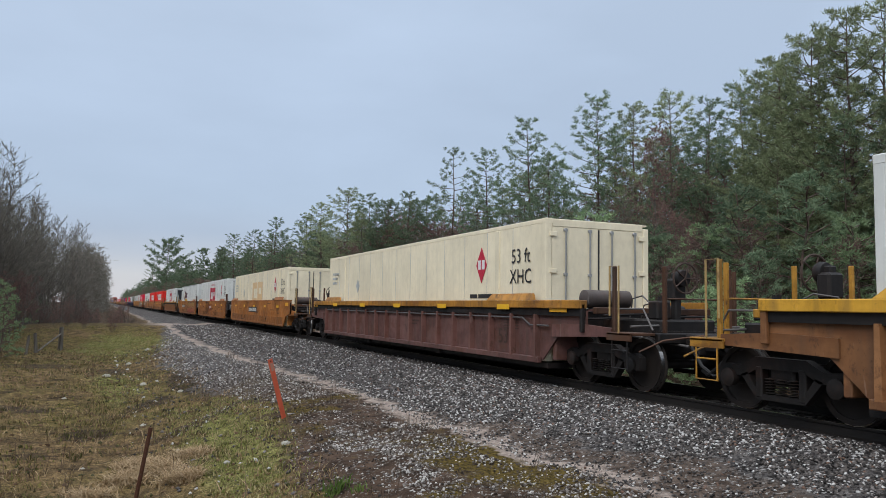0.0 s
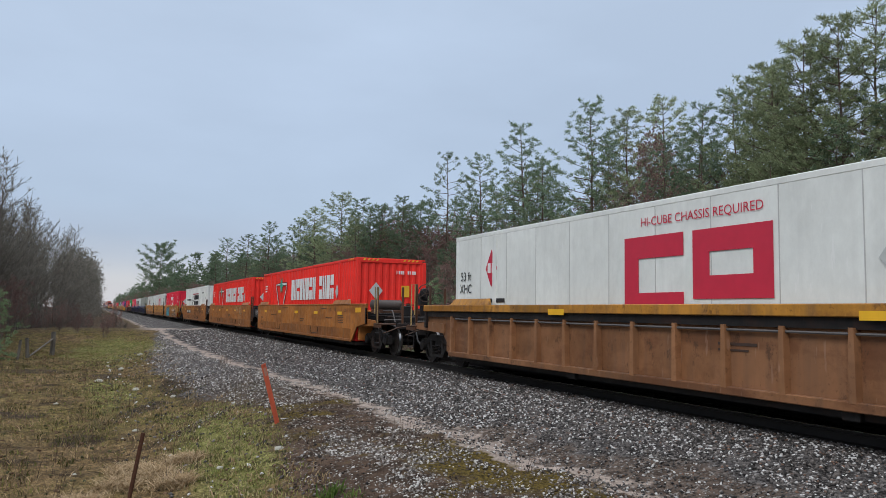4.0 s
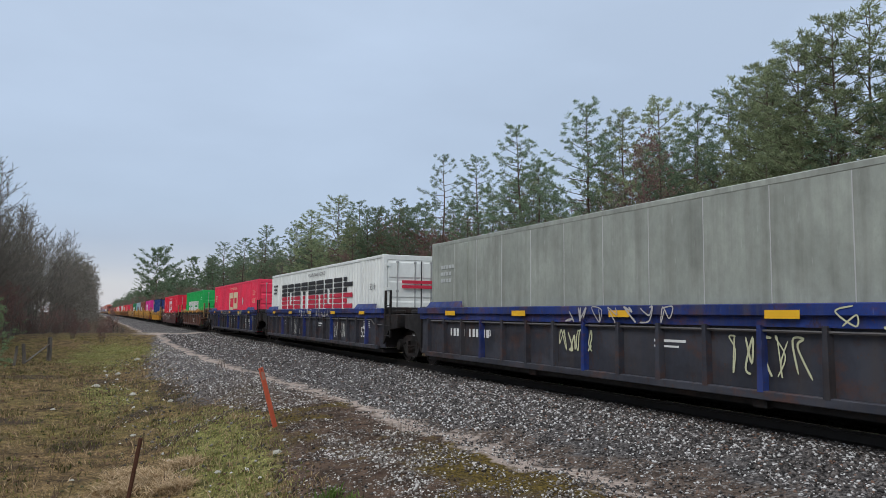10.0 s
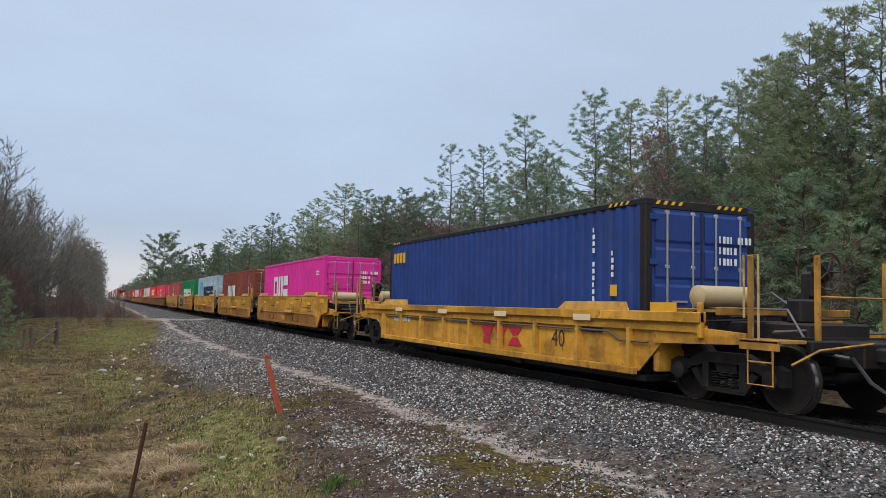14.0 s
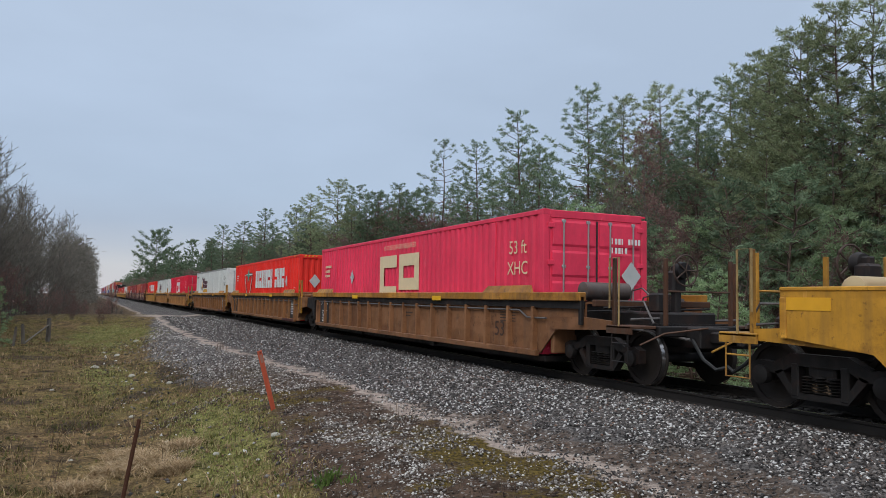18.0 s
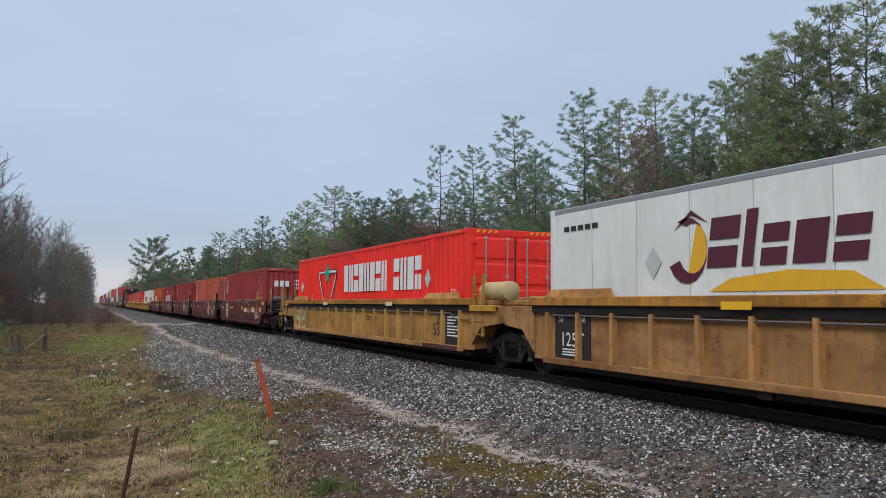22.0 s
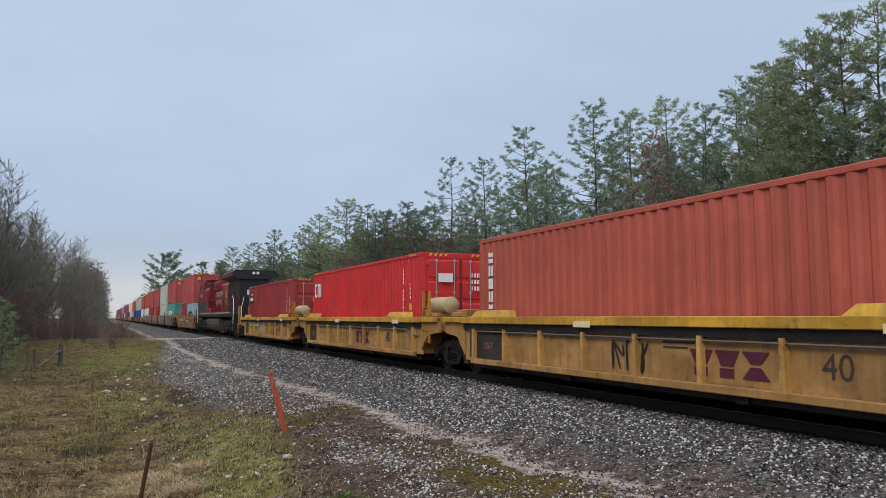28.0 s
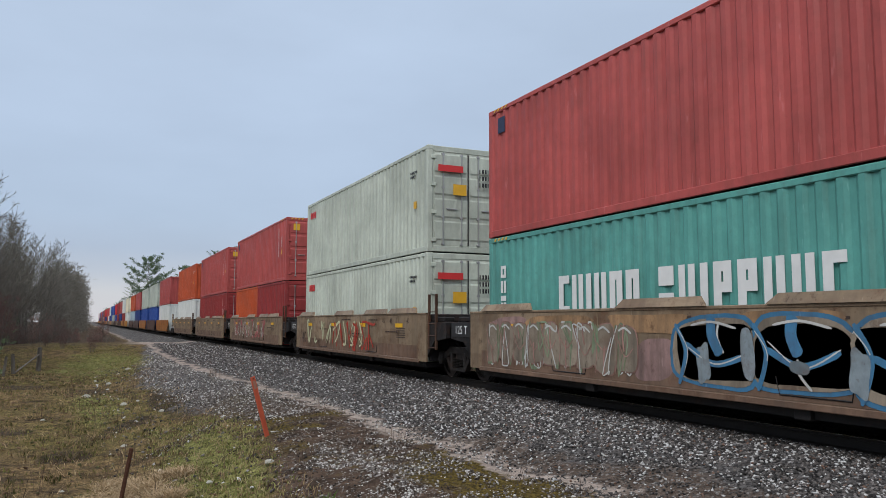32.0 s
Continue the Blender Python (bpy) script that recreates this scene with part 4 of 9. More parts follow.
tree(SPREADING, 17, 247.4, 21.3 / 20, 10, "pine_tree", "old spreading pine standing above the far bend", "tree", "pines beside the track")
# the wood behind the first row
y = 6.0
while y < 150:
    for row in range(2 if y < 70 else 1):
        x = (28, 32, 37)[row] + tr.uniform(-2, 2) - (5 if y > 60 else 0)
        s = tr.uniform(0.74, 0.93) if y < 60 else tr.uniform(0.68, 0.85)
        tree(tr.choice(BACK), x, y + tr.uniform(-1.5, 1.5), s, tr.uniform(0, 360), "pine_tree", "pine standing within the dense wood", "tree", "pines beside the track")
    y += 2.9 if y < 70 else 5
y = 58.0
while y < 150:
    tree(tr.choice(BACK), 24 + tr.uniform(-1.5, 3), y, tr.uniform(0.6, 0.8), tr.uniform(0, 360), "pine_tree", "bushy pine filling the wood's edge", "tree", "pines beside the track", 1.35)
    y += 2.7
y = 8.0
while y < 160:
    x = 21.5 + tr.uniform(-1.5, 3.5) - (3 if y > 60 else 0)
    if y < 46 and tr.random() < 0.45:
        tree(tr.choice(BACK), x + 1.5, y, tr.uniform(0.4, 0.62), tr.uniform(0, 360), "pine_tree", "half-grown pine at the wood's edge", "tree", "pines beside the track")
    elif tr.random() < (0.2 if y < 46 else 0.75):
        tree(tr.choice(RED), x, y, tr.uniform(0.5, 0.75), tr.uniform(0, 360), "budding_tree", "slim leafless tree with reddish buds below the pines", "tree", "budding trees")
    else:
        tree(tr.choice(BARE), x, y, tr.uniform(0.6, 0.8), tr.uniform(0, 360), "bare_tree", "slim bare grey tree below the pines", "tree", "bare trees")
    y += 2.5 if y < 70 else 4.2
tree(RED[0], 23.4, 27.5, 0.98, 50, "budding_tree", "tall red-budded maple among the pines", "tree", "budding trees")
for i in range(24):
    y = 9 + i * 1.9 + tr.uniform(-0.8, 0.8)
    tree(YOUNG[0 if i % 4 else 1], 17.4 + tr.uniform(-1.4, 2.2), y, tr.uniform(0.6, 1.15), tr.uniform(0, 360), "young_pine", "bushy young green pine behind the track", "tree", "young pines")
for i in range(18):
    tree(YOUNG[1 if i % 3 else 0], 19.0 + tr.uniform(-1.0, 1.6), 9 + i * 1.8 + tr.uniform(-0.8, 0.8), tr.uniform(0.95, 1.6), tr.uniform(0, 360), "young_pine", "half-grown light green pine before the wood", "tree", "young pines", 1.1)
for i in range(12):
    tree(RED[i % 3], 18.2 + tr.uniform(-1.0, 1.4), 10 + i * 2.4 + tr.uniform(-0.8, 0.8), tr.uniform(0.42, 0.66), tr.uniform(0, 360), "budding_tree", "slim reddish-brown budding sapling before the pines", "tree", "budding trees")
for i in range(16):
    tree(YOUNG[0], 15.3 + tr.uniform(-0.6, 1.6), 10 + i * 1.7 + tr.uniform(-0.7, 0.7), tr.uniform(0.42, 0.85), tr.uniform(0, 360), "young_pine", "bushy bright green young pine beside the ballast", "tree", "young pines", 1.15)
for i in range(22):
    tree(tr.choice(BUSH), 17.5 + tr.uniform(-1, 2.5), 8 + i * 3.0 + tr.uniform(-1, 1), tr.uniform(0.5, 0.9), tr.uniform(0, 360), "bare_bush", "tangled leafless brush beside the track", "bush", "brush")
# the leafless wood on the other side of the ditch
for i in range(46):
    y = 42 + i * 2.8 + tr.uniform(-1.2, 1.2)
    x = -(7.3 - 3.6 * min(1, max(0, (y - 50) / 80))) - abs(tr.gauss(0, 1.3))
    s = (1.32 if y < 75 else 1.28) * tr.uniform(0.75, 1.08)
    tree(tr.choice(BARE), x, y, s, tr.uniform(0, 360), "bare_tree", "tall leafless grey tree along the ditch", "tree", "bare trees")
for i in range(16):
    y = 36 + i * 7.0 + tr.uniform(-1.5, 1.5)
    tree(BARE[i % 4], -10.5 - tr.uniform(0, 6), y, tr.uniform(0.9, 1.25), tr.uniform(0, 360), "bare_tree", "leafless tree deep in the roadside wood", "tree", "bare trees")
for i in range(30):
    y = 38 + i * 3.2
    x = -(5.2 - 2.4 * min(1, max(0, (y - 50) / 80))) - tr.uniform(0, 1.6)
    tree(tr.choice(BUSH), x, y, tr.uniform(0.6, 1.15), tr.uniform(0, 360), "bare_bush", "brown leafless brush at the edge of the wood", "bush", "brush")
for i in range(10):
    tree(tr.choice(BUSH), tr.uniform(-3.5, 2.2), 57 + i * 1.5, tr.uniform(0.18, 0.34), tr.uniform(0, 360), "bare_bush", "low brown leafless brush beyond the grass bank", "bush", "brush")
for i in range(9):
    tree(BARE[i % 4], -7.2 - tr.uniform(0, 3.2), 40 + i * 1.6, tr.uniform(0.75, 1.05), tr.uniform(0, 360), "bare_tree", "leafless tree with a pale trunk at the wood's edge", "tree", "bare trees")
for i in range(26):
    y = 43 + i * 1.7 + tr.uniform(-0.8, 0.8)
    tree(BARE[i % 4], -6.3 - tr.uniform(0, 4.5), y, tr.uniform(0.85, 1.2), tr.uniform(0, 360), "bare_tree", "tall leafless grey tree in the dense roadside wood", "tree", "bare trees")
for i in range(18):
    tree(tr.choice(BUSH), -2.5 + tr.uniform(-1.5, 4.2), 68 + i * 2.6, tr.uniform(0.3, 0.6), tr.uniform(0, 360), "bare_bush", "low brown leafless brush beyond the grass bank", "bush", "brush")
for i in range(12):
    y = 64 + i * 7.0
    tree(YOUNG[1], -8.2 - tr.uniform(0, 3), y, tr.uniform(1.0, 1.7), tr.uniform(0, 360), "young_pine", "dark green pine half hidden in the leafless wood", "tree", "young pines")
for x, y, s in ((-4.0, 38, 0.82), (-4.6, 41.5, 0.6), (-6.9, 52, 0.5), (-7.4, 62, 0.8), (-6.6, 78, 1.0)):
    tree(YOUNG[0], x, y, s, tr.uniform(0, 360), "young_pine", "bright green young pine at the brush edge", "tree", "young pines")


def far_woods(name, label, seed, spots, mats, shape, leaf=(0.055, 0.011), many=1.0):
    g = np.random.default_rng(seed)
    vs, fs, k = [], [], 0
    for x, y, h, wd in spots:
        n = int((150 if y < 300 else 60) * many)
        z = h * g.uniform(0.02, 1.0, n)
        rad = wd * (1.05 - z / h) ** shape * np.sqrt(g.random(n)) + 0.1
        a = g.uniform(0, 6.28, n)
        c = np.stack([x + rad * np.cos(a), y + rad * np.sin(a), z + float(ground_height(x, y))], -1)
        v, f = needle_tufts(c, np.stack([np.cos(a), np.sin(a), 0 * a + 0.3], -1), leaf[0] * h, 4, g, leaf[1] * h)
        vs.append(v)
        fs.append(f + k)
        k += len(v)
    return tagged(new(name, bulk(name, np.concatenate(vs), np.concatenate(fs), mats)), label, "woods", kind="stuff")


gw = np.random.default_rng(77)
spots = [(17 + gw.uniform(-2, 14), y + gw.uniform(-4, 4), gw.uniform(9, 13.5), gw.uniform(2, 3)) for y in range(150, 900, 5) for _ in (0, 1)]
far_woods("far_woods", "dark far pine wood along the line", 78, spots, NEEDLES_FAR, 0.8)
spots = [(15.5 + gw.uniform(-1, 4), y + gw.uniform(-3, 3), gw.uniform(5, 9), 2.2) for y in range(150, 600, 5)]
far_woods("far_woods", "reddish budding far trees along the line", 79, spots, BUDS, 0.4, (0.08, 0.006), 1.4)
spots = [(-0.9 - abs(gw.normal(0, 3)), y + gw.uniform(-3, 3), gw.uniform(11, 15), 2.4) for y in range(170, 800, 4)]
far_woods("far_woods", "grey leafless far trees along the ditch", 80, spots, TWIGS, 0.35, (0.09, 0.005), 1.5)
spots = [(26 + gw.uniform(-2, 6), y + gw.uniform(-2, 2), gw.uniform(7.5, 10.5), 2.6) for y in range(54, 160, 2) for _ in (0, 1)]
far_woods("budding_thicket", "reddish-brown budding thicket among the pines", 83, spots, BUDS, 0.3, (0.10, 0.0042), 1.7)
spots = [(40 + gw.uniform(0, 14), y + gw.uniform(-2, 2), gw.uniform(8, 11.5), 3.4) for y in range(-10, 150, 3) for _ in (0, 1)]
far_woods("wood_interior", "dark depth of the pine wood", 81, spots, NEEDLES, 0.35)
spots = [(27 + gw.uniform(-2.5, 8), y + gw.uniform(-1, 1), gw.uniform(3.5, 6.5), 2.2) for y in range(2, 58, 2) for _ in (0, 1)]
far_woods("wood_undergrowth", "grey-brown brush below the pines", 85, spots, TWIGS, 0.25, (0.075, 0.0022), 2.6)
spots = [(30 + gw.uniform(-3, 8), y + gw.uniform(-1, 1), gw.uniform(6, 10), 2.4) for y in range(16, 58, 2) for _ in (0, 1)]
far_woods("budding_thicket", "reddish-brown budding trees deep among the pines", 86, spots, BUDS, 0.3, (0.10, 0.004), 1.6)
spots = [(-10 - gw.uniform(0, 5), y + gw.uniform(-2, 2), gw.uniform(5, 10.5), 2.4) for y in range(40, 150, 2) for _ in (0, 1)]
far_woods("wood_undergrowth", "grey-brown undergrowth of the leafless wood", 84, spots, TWIGS, 0.25, (0.08, 0.004), 2.2)
spots = [(-16 - gw.uniform(0, 14), y + gw.uniform(-2, 2), gw.uniform(9, 13), 3.0) for y in range(20, 170, 3) for _ in (0, 1)]
far_woods("wood_interior", "dim depth of the leafless wood", 82, spots, TWIGS, 0.3, (0.09, 0.006), 1.4)


# ---- the train ----
SPEED = 24.8
MOVING = []


def on_train(thing, s, z=0.0, x=0.0):
    """s: where the thing's middle stands along the track at the start."""
    thing.matrix_basis = pose(TRACK + x, s, z)
    MOVING.append((thing, s, z, x))
    return thing


def word_shapes(u, z, h, w, gap, codes, x, L, t=None):
    """A row of plain block shapes in place of a brand's lettering; u runs from the far end towards the viewer."""
    s = Shape()
    t = t or 0.2 * h
    for code in codes:
        if code == " ":
            u += w * 0.6
            continue
        ww = t if code == "i" else w
        y1, y0 = L / 2 - u, L / 2 - u - ww
        rects = {"i": [(0, 1, 0, 1)], "b": [(0, 1, 0, 1)],
                 "o": [(0, t / ww, 0, 1), (1 - t / ww, 1, 0, 1), (t / ww, 1 - t / ww, 0, t / h), (t / ww, 1 - t / ww, 1 - t / h, 1)],
                 "n": [(0, t / ww, 0, 1), (1 - t / ww, 1, 0, 1), (t / ww, 1 - t / ww, 1 - t / h, 1)],
                 "u": [(0, t / ww, 0, 1), (1 - t / ww, 1, 0, 1), (t / ww, 1 - t / ww, 0, t / h)],
                 "c": [(0, t / ww, 0, 1), (t / ww, 1, 0, t / h), (t / ww, 1, 1 - t / h, 1)],
                 "p": [(0, t / ww, 0, 1), (1 - t / ww, 1, 0.38, 1), (t / ww, 1 - t / ww, 0.38, 0.38 + t / h), (t / ww, 1 - t / ww, 1 - t / h, 1)],
                 "=": [(0, 1, 0, 0.42), (0, 1, 0.58, 1)], "|": [(0, 0.4, 0, 1), (0.6, 1, 0, 1)], ":": [(0, 0.42, 0, 0.45), (0.58, 1, 0, 0.45), (0, 1, 0.58, 1)],
                 "e": [(0, t / ww, 0, 1), (t / ww, 1, 0, 0.8 * t / h), (t / ww, 1, 1 - 0.8 * t / h, 1), (t / ww, 1, 0.5 - 0.4 * t / h, 0.5 + 0.4 * t / h)]}[code]
        for a, b, c, d in rects:
            s.box(x - 0.004, x + 0.001, y1 - b * (y1 - y0), y1 - a * (y1 - y0), z + c * h, z + d * h)
        u += ww + gap
    return s


def bars(rects, x, L):
    s = Shape()
    for u0, u1, z0, z1 in rects:
        s.box(x - 0.004, x + 0.001, L / 2 - u1, L / 2 - u0, z0, z1)
    return s


def diamond(u, z, r, x, L, tall=1.3):
    y, r = L / 2 - u, r * 0.75
    return Shape().slab([(y - r, z), (y, z - r * tall), (y + r, z), (y, z + r * tall)], "x", x - 0.006, x + 0.002)


def ribbon(s, pts, width, x, d=0.004):
    """A brushed stroke on the wall that faces -x."""
    n = len(pts)
    v = []
    for i, (a, b) in enumerate(pts):
        p, q = pts[max(i - 1, 0)], pts[min(i + 1, n - 1)]
        ln = math.hypot(q[0] - p[0], q[1] - p[1]) or 1e-6
        w = width / 2 * (0.45 if i in (0, n - 1) else 1.0)
        nu, nw = -(q[1] - p[1]) / ln * w, (q[0] - p[0]) / ln * w
        v += [(x - d - 0.0002 * i, a + nu, b + nw), (x - d - 0.0002 * i, a - nu, b - nw)]
    s.add(v, [(2 * i, 2 * i + 2, 2 * i + 3, 2 * i + 1) for i in range(n - 1)])


def scrawl(seed, y0, y1, z0, z1, n, width, x, wild=0.5):
    """Loose unreadable spray strokes."""
    r = random.Random(seed)
    s = Shape()
    for i in range(n):
        cy = y1 - (y1 - y0) * (i + 0.5) / n
        w = (y1 - y0) / n * 0.9
        pts, k = [], r.choice((5, 6, 7))
        ctrl = [(cy + r.uniform(-wild, wild) * w, z0 + (z1 - z0) * (r.random() if j % 2 else r.choice((0.05, 0.95)))) for j in range(k)]
        for j in range(k - 1):
            p0, p1, p2, p3 = ctrl[max(j - 1, 0)], ctrl[j], ctrl[j + 1], ctrl[min(j + 2, k - 1)]
            for q in range(6):
                t = q / 6
                pts.append(tuple(0.5 * (2 * p1[m] + (p2[m] - p0[m]) * t + (2 * p0[m] - 5 * p1[m] + 4 * p2[m] - p3[m]) * t * t + (3 * p1[m] - p0[m] - 3 * p2[m] + p3[m]) * t ** 3) for m in (0, 1)))
        pts = [(a, min(max(b, z0), z1)) for a, b in pts]
        ribbon(s, pts, width * r.uniform(0.7, 1.2), x, 0.004 + 0.0081 * (i % 2))
    return s


def smooth_line(ctrl, fine=6):
    """A soft curve through a few points."""
    out, n = [], len(ctrl)
    for j in range(n - 1):
        p0, p1, p2, p3 = ctrl[max(j - 1, 0)], ctrl[j], ctrl[j + 1], ctrl[min(j + 2, n - 1)]
        for q in range(fine):
            t = q / fine
            out.append(tuple(0.5 * (2 * p1[m] + (p2[m] - p0[m]) * t + (2 * p0[m] - 5 * p1[m] + 4 * p2[m] - p3[m]) * t * t + (3 * p1[m] - p0[m] - 3 * p2[m] + p3[m]) * t ** 3) for m in (0, 1)))
    return out + [tuple(ctrl[-1])]


def bubble(s, r, y0, y1, z0, z1, x, wave=0.1, square=0.55, drip=0.0):
    """A swollen rounded shape on the wall that faces -x."""
    cy, cz, ry, rz = (y0 + y1) / 2, (z0 + z1) / 2, (y1 - y0) / 2, (z1 - z0) / 2
    a0, n, pts = r.uniform(0, 6.28), 30, []
    k = r.choice((2, 3, 4))
    for i in range(n):
        a = 2 * math.pi * i / n
        q = 1 - wave * (0.5 + 0.5 * math.sin(k * a + a0)) - r.uniform(0, 0.03)
        c, w = math.cos(a), math.sin(a)
        zz = cz + rz * q * math.copysign(abs(w) ** square, w)
        if drip and w < -0.5:
            zz = max(zz - drip * r.random(), 0.4)
        pts.append((x, cy + ry * q * math.copysign(abs(c) ** square, c), zz))
    s.add(pts, [tuple(range(n))])


def wave_wall(length, height, pitch, depth):
    """A corrugated steel wall in the y-z plane, outside towards -x."""
    def make():
        s = Shape()
        n = int(length / pitch)
        p = length / n
        prof = []
        for i in range(n):
            y = -length / 2 + i * p
            prof += [(0.0, y), (0.0, y + 0.30 * p), (depth, y + 0.48 * p), (depth, y + 0.80 * p)]
        prof.append((0.0, length / 2))
        v = [(x, y, z) for x, y in prof for z in (0.0, height)]
        f = [(2 * i, 2 * i + 2, 2 * i + 3, 2 * i + 1) for i in range(len(prof) - 1)]
        return s.add(v, f)
    return make


def container(name, label, L, w, h, skin, style="wave", front="doors", trim=None, roof=None, s=0.0, z=0.35, pitch=0.29, back="wall", detail=True):
    """Origin at the middle of its floor. front: the end towards -y: doors, wall or unit (cooling machine)."""
    c = on_train(tagged(new(name), label, "container", "containers on the train"), s, z)
    trim = trim or skin
    hl, hw = L / 2, w / 2
    post_mat = skin if trim is ALU else trim
    if detail:
        part("floor", lambda: Shape().box(-hw + 0.05, hw - 0.05, -hl + 0.05, hl - 0.05, 0.02, 0.16), STEEL_DARK, c, key=("floor", L, w))
    part("roof", lambda: Shape().box(-hw + 0.03, hw - 0.03, -hl + 0.03, hl - 0.03, h - 0.05, h - 0.012), roof or skin, c, key=("roof", L, w, h))
    wall_len, wall_h = L - 0.28, h - 0.24
    if style == "wave":
        for sx in (-1, 1):
            part("side_wall", wave_wall(wall_len, wall_h, pitch, 0.036), skin, c, key=("wave", wall_len, wall_h, pitch),
                 at=Matrix.Translation((sx * (hw - 0.008), 0, 0.14)) @ (Matrix.Identity(4) if sx < 0 else Matrix.Rotation(math.pi, 4, "Z")))
    else:
        n = 13 if L > 13 else 10
        p = wall_len / n
        for i in range(n):
            part("side_panel", lambda: Shape().box(-0.02, 0.02, -p / 2 + 0.004, p / 2 - 0.004, 0, wall_h, 0.004), skin, c, key=("panel", p, wall_h),
                 at=pose(-hw + 0.024, -wall_len / 2 + (i + 0.5) * p, 0.14))
            if detail and i:
                part("rivet_strip", lambda: Shape().box(-0.003, 0.003, -0.007, 0.007, 0, wall_h), plain("rivet_grey", (0.45, 0.45, 0.44), 0.5), c, key=("strip", wall_h), at=pose(-hw + 0.0015, -wall_len / 2 + i * p, 0.14))
        part("side_wall", lambda: Shape().box(-0.02, 0.02, -wall_len / 2, wall_len / 2, 0, wall_h, 0.004), skin, c, key=("flat", wall_len, wall_h), at=pose(hw - 0.024, 0, 0.14))
    if detail:
        for sx in (-1, 1):
            if sx < 0:
                part("top_rail", lambda: Shape().box(-0.035, 0.035, -hl + 0.14, hl - 0.14, -0.05, 0.05, 0.012), trim, c, key=("toprail", L), at=pose(sx * (hw - 0.035), 0, h - 0.055))
            if sx < 0:
                part("bottom_rail", lambda: Shape().box(-0.03, 0.03, -hl + 0.14, hl - 0.14, -0.07, 0.07, 0.01), post_mat, c, key=("botrail", L), at=pose(sx * (hw - 0.03), 0, 0.08))
            for sy in (-1, 1):
                if sx > 0 and sy > 0:
                    continue
                post = part("corner_post", lambda: Shape().box(-0.075, 0.075, -0.075, 0.075, 0.1, h - 0.1, 0.015), post_mat, c, key=("post", h), at=pose(sx * (hw - 0.075), sy * (hl - 0.075), 0))
                if sx < 0:
                    for zz in (0.06, h - 0.06):
                        part("corner_casting", lambda: Shape().box(-0.085, 0.085, -0.09, 0.09, -0.06, 0.06, 0.012), post_mat, post, key="casting", at=pose(sx * -0.008, sy * -0.012, zz))
                if L > 14 and sx < 0:
                    part("lift_post", lambda: Shape().box(-0.02, 0.02, -0.09, 0.09, 0.12, h - 0.12, 0.006), post_mat, c, key=("liftpost", h), at=pose(sx * (hw + 0.002), sy * 6.02, 0))
    else:
        part("edge_frame", lambda: edge_frame(hl, hw, h), trim, c, key=("edge", L, w, h))
    for sy in (-1, 1):
        for zz in (h - 0.09, 0.09) if detail and sy < 0 else ():
            part("end_rail", lambda: Shape().box(-hw + 0.15, hw - 0.15, -0.05, 0.05, -0.08, 0.08, 0.012), post_mat, c, key=("endrail", w), at=pose(0, sy * (hl - 0.055), zz))
        kind = front if sy < 0 else back
        ew, eh = w - 0.3, h - 0.34
        turn = Matrix.Rotation(math.pi / 2 * (1 if sy < 0 else -1), 4, "Z")
        if kind == "wall":
            part("end_wall", wave_wall(ew, eh, 0.24, 0.036), skin, c, key=("endwave", ew, eh), at=Matrix.Translation((0, sy * (hl - 0.03), 0.17)) @ turn)
        elif kind == "flat":
            part("end_wall", lambda: Shape().box(-ew / 2, ew / 2, -0.02, 0.02, 0, eh, 0.004), skin, c, key=("endflat", ew, eh), at=pose(0, sy * (hl - 0.04), 0.17))
        elif kind == "doors":
            for dx in (-1, 1):
                door = part("door", lambda: door_shape(ew / 2 - 0.012, eh, style != "wave"), skin, c, key=("door", ew, eh, style == "wave"), at=pose(dx * ew / 4, sy * (hl - 0.035), 0.17, 0, 0, 0 if sy < 0 else 180))
                if detail:
                    for rx in (-0.3, 0.22):
                        part("lock_rod", lambda: rod_shape(eh), ALU, door, key=("rod", eh), at=pose(rx * dx * ew / 2 * -1 * dx, -0.05, 0), smooth=True)
                    part("door_handle", lambda: Shape().box(-0.16, 0.16, -0.012, 0.012, -0.018, 0.018, 0.005), ALU, door, key="handle", at=pose(0.02, -0.065, 1.0))
            if detail:
                part("gasket", lambda: Shape().box(-0.016, 0.016, -0.012, 0.004, 0.02, eh - 0.02), BLACK_DECAL, c, key=("gasket", eh), at=pose(0, sy * (hl - 0.012), 0.17))
                for sx in (-1, 1):
                    part("hinge", lambda: hinge_row(eh), skin, c, key=("hinges", eh), at=pose(sx * (ew / 2 - 0.03), sy * (hl - 0.006), 0.17))
        elif kind == "unit":
            part("end_wall", lambda: Shape().box(-ew / 2, ew / 2, -0.02, 0.02, 0, eh, 0.004), skin, c, key=("endflat", ew, eh), at=pose(0, -hl + 0.16, 0.17))
            part("service_panel", lambda: Shape().box(-1.08, 0.5, -0.06, 0.06, 0.2, 0.98, 0.015), skin, c, key="servicepanel", at=pose(0, -hl + 0.07, 0))
            unit = part("cooling_unit", lambda: Shape().slab([(-1.06, 2.64), (-1.06, 2.3), (-0.86, 1.55), (-0.72, 1.0), (0.44, 1.0), (0.52, 2.64)], "y", -0.09, 0.14), plain("black_unit_casing", (0.02, 0.02, 0.022), 0.45), c, "black refrigeration unit with wavy louvres", key="unit", at=pose(0, -hl, 0))
            for k in range(11):
                part("louvre", lambda: Shape().box(-0.62, 0.40, -0.02, 0.012, -0.03, 0.015), plain("louvre_black", (0.06, 0.06, 0.065), 0.4), unit, key="louvre", at=pose(0, -0.11, 1.16 + k * 0.128, 25, 0, 0))
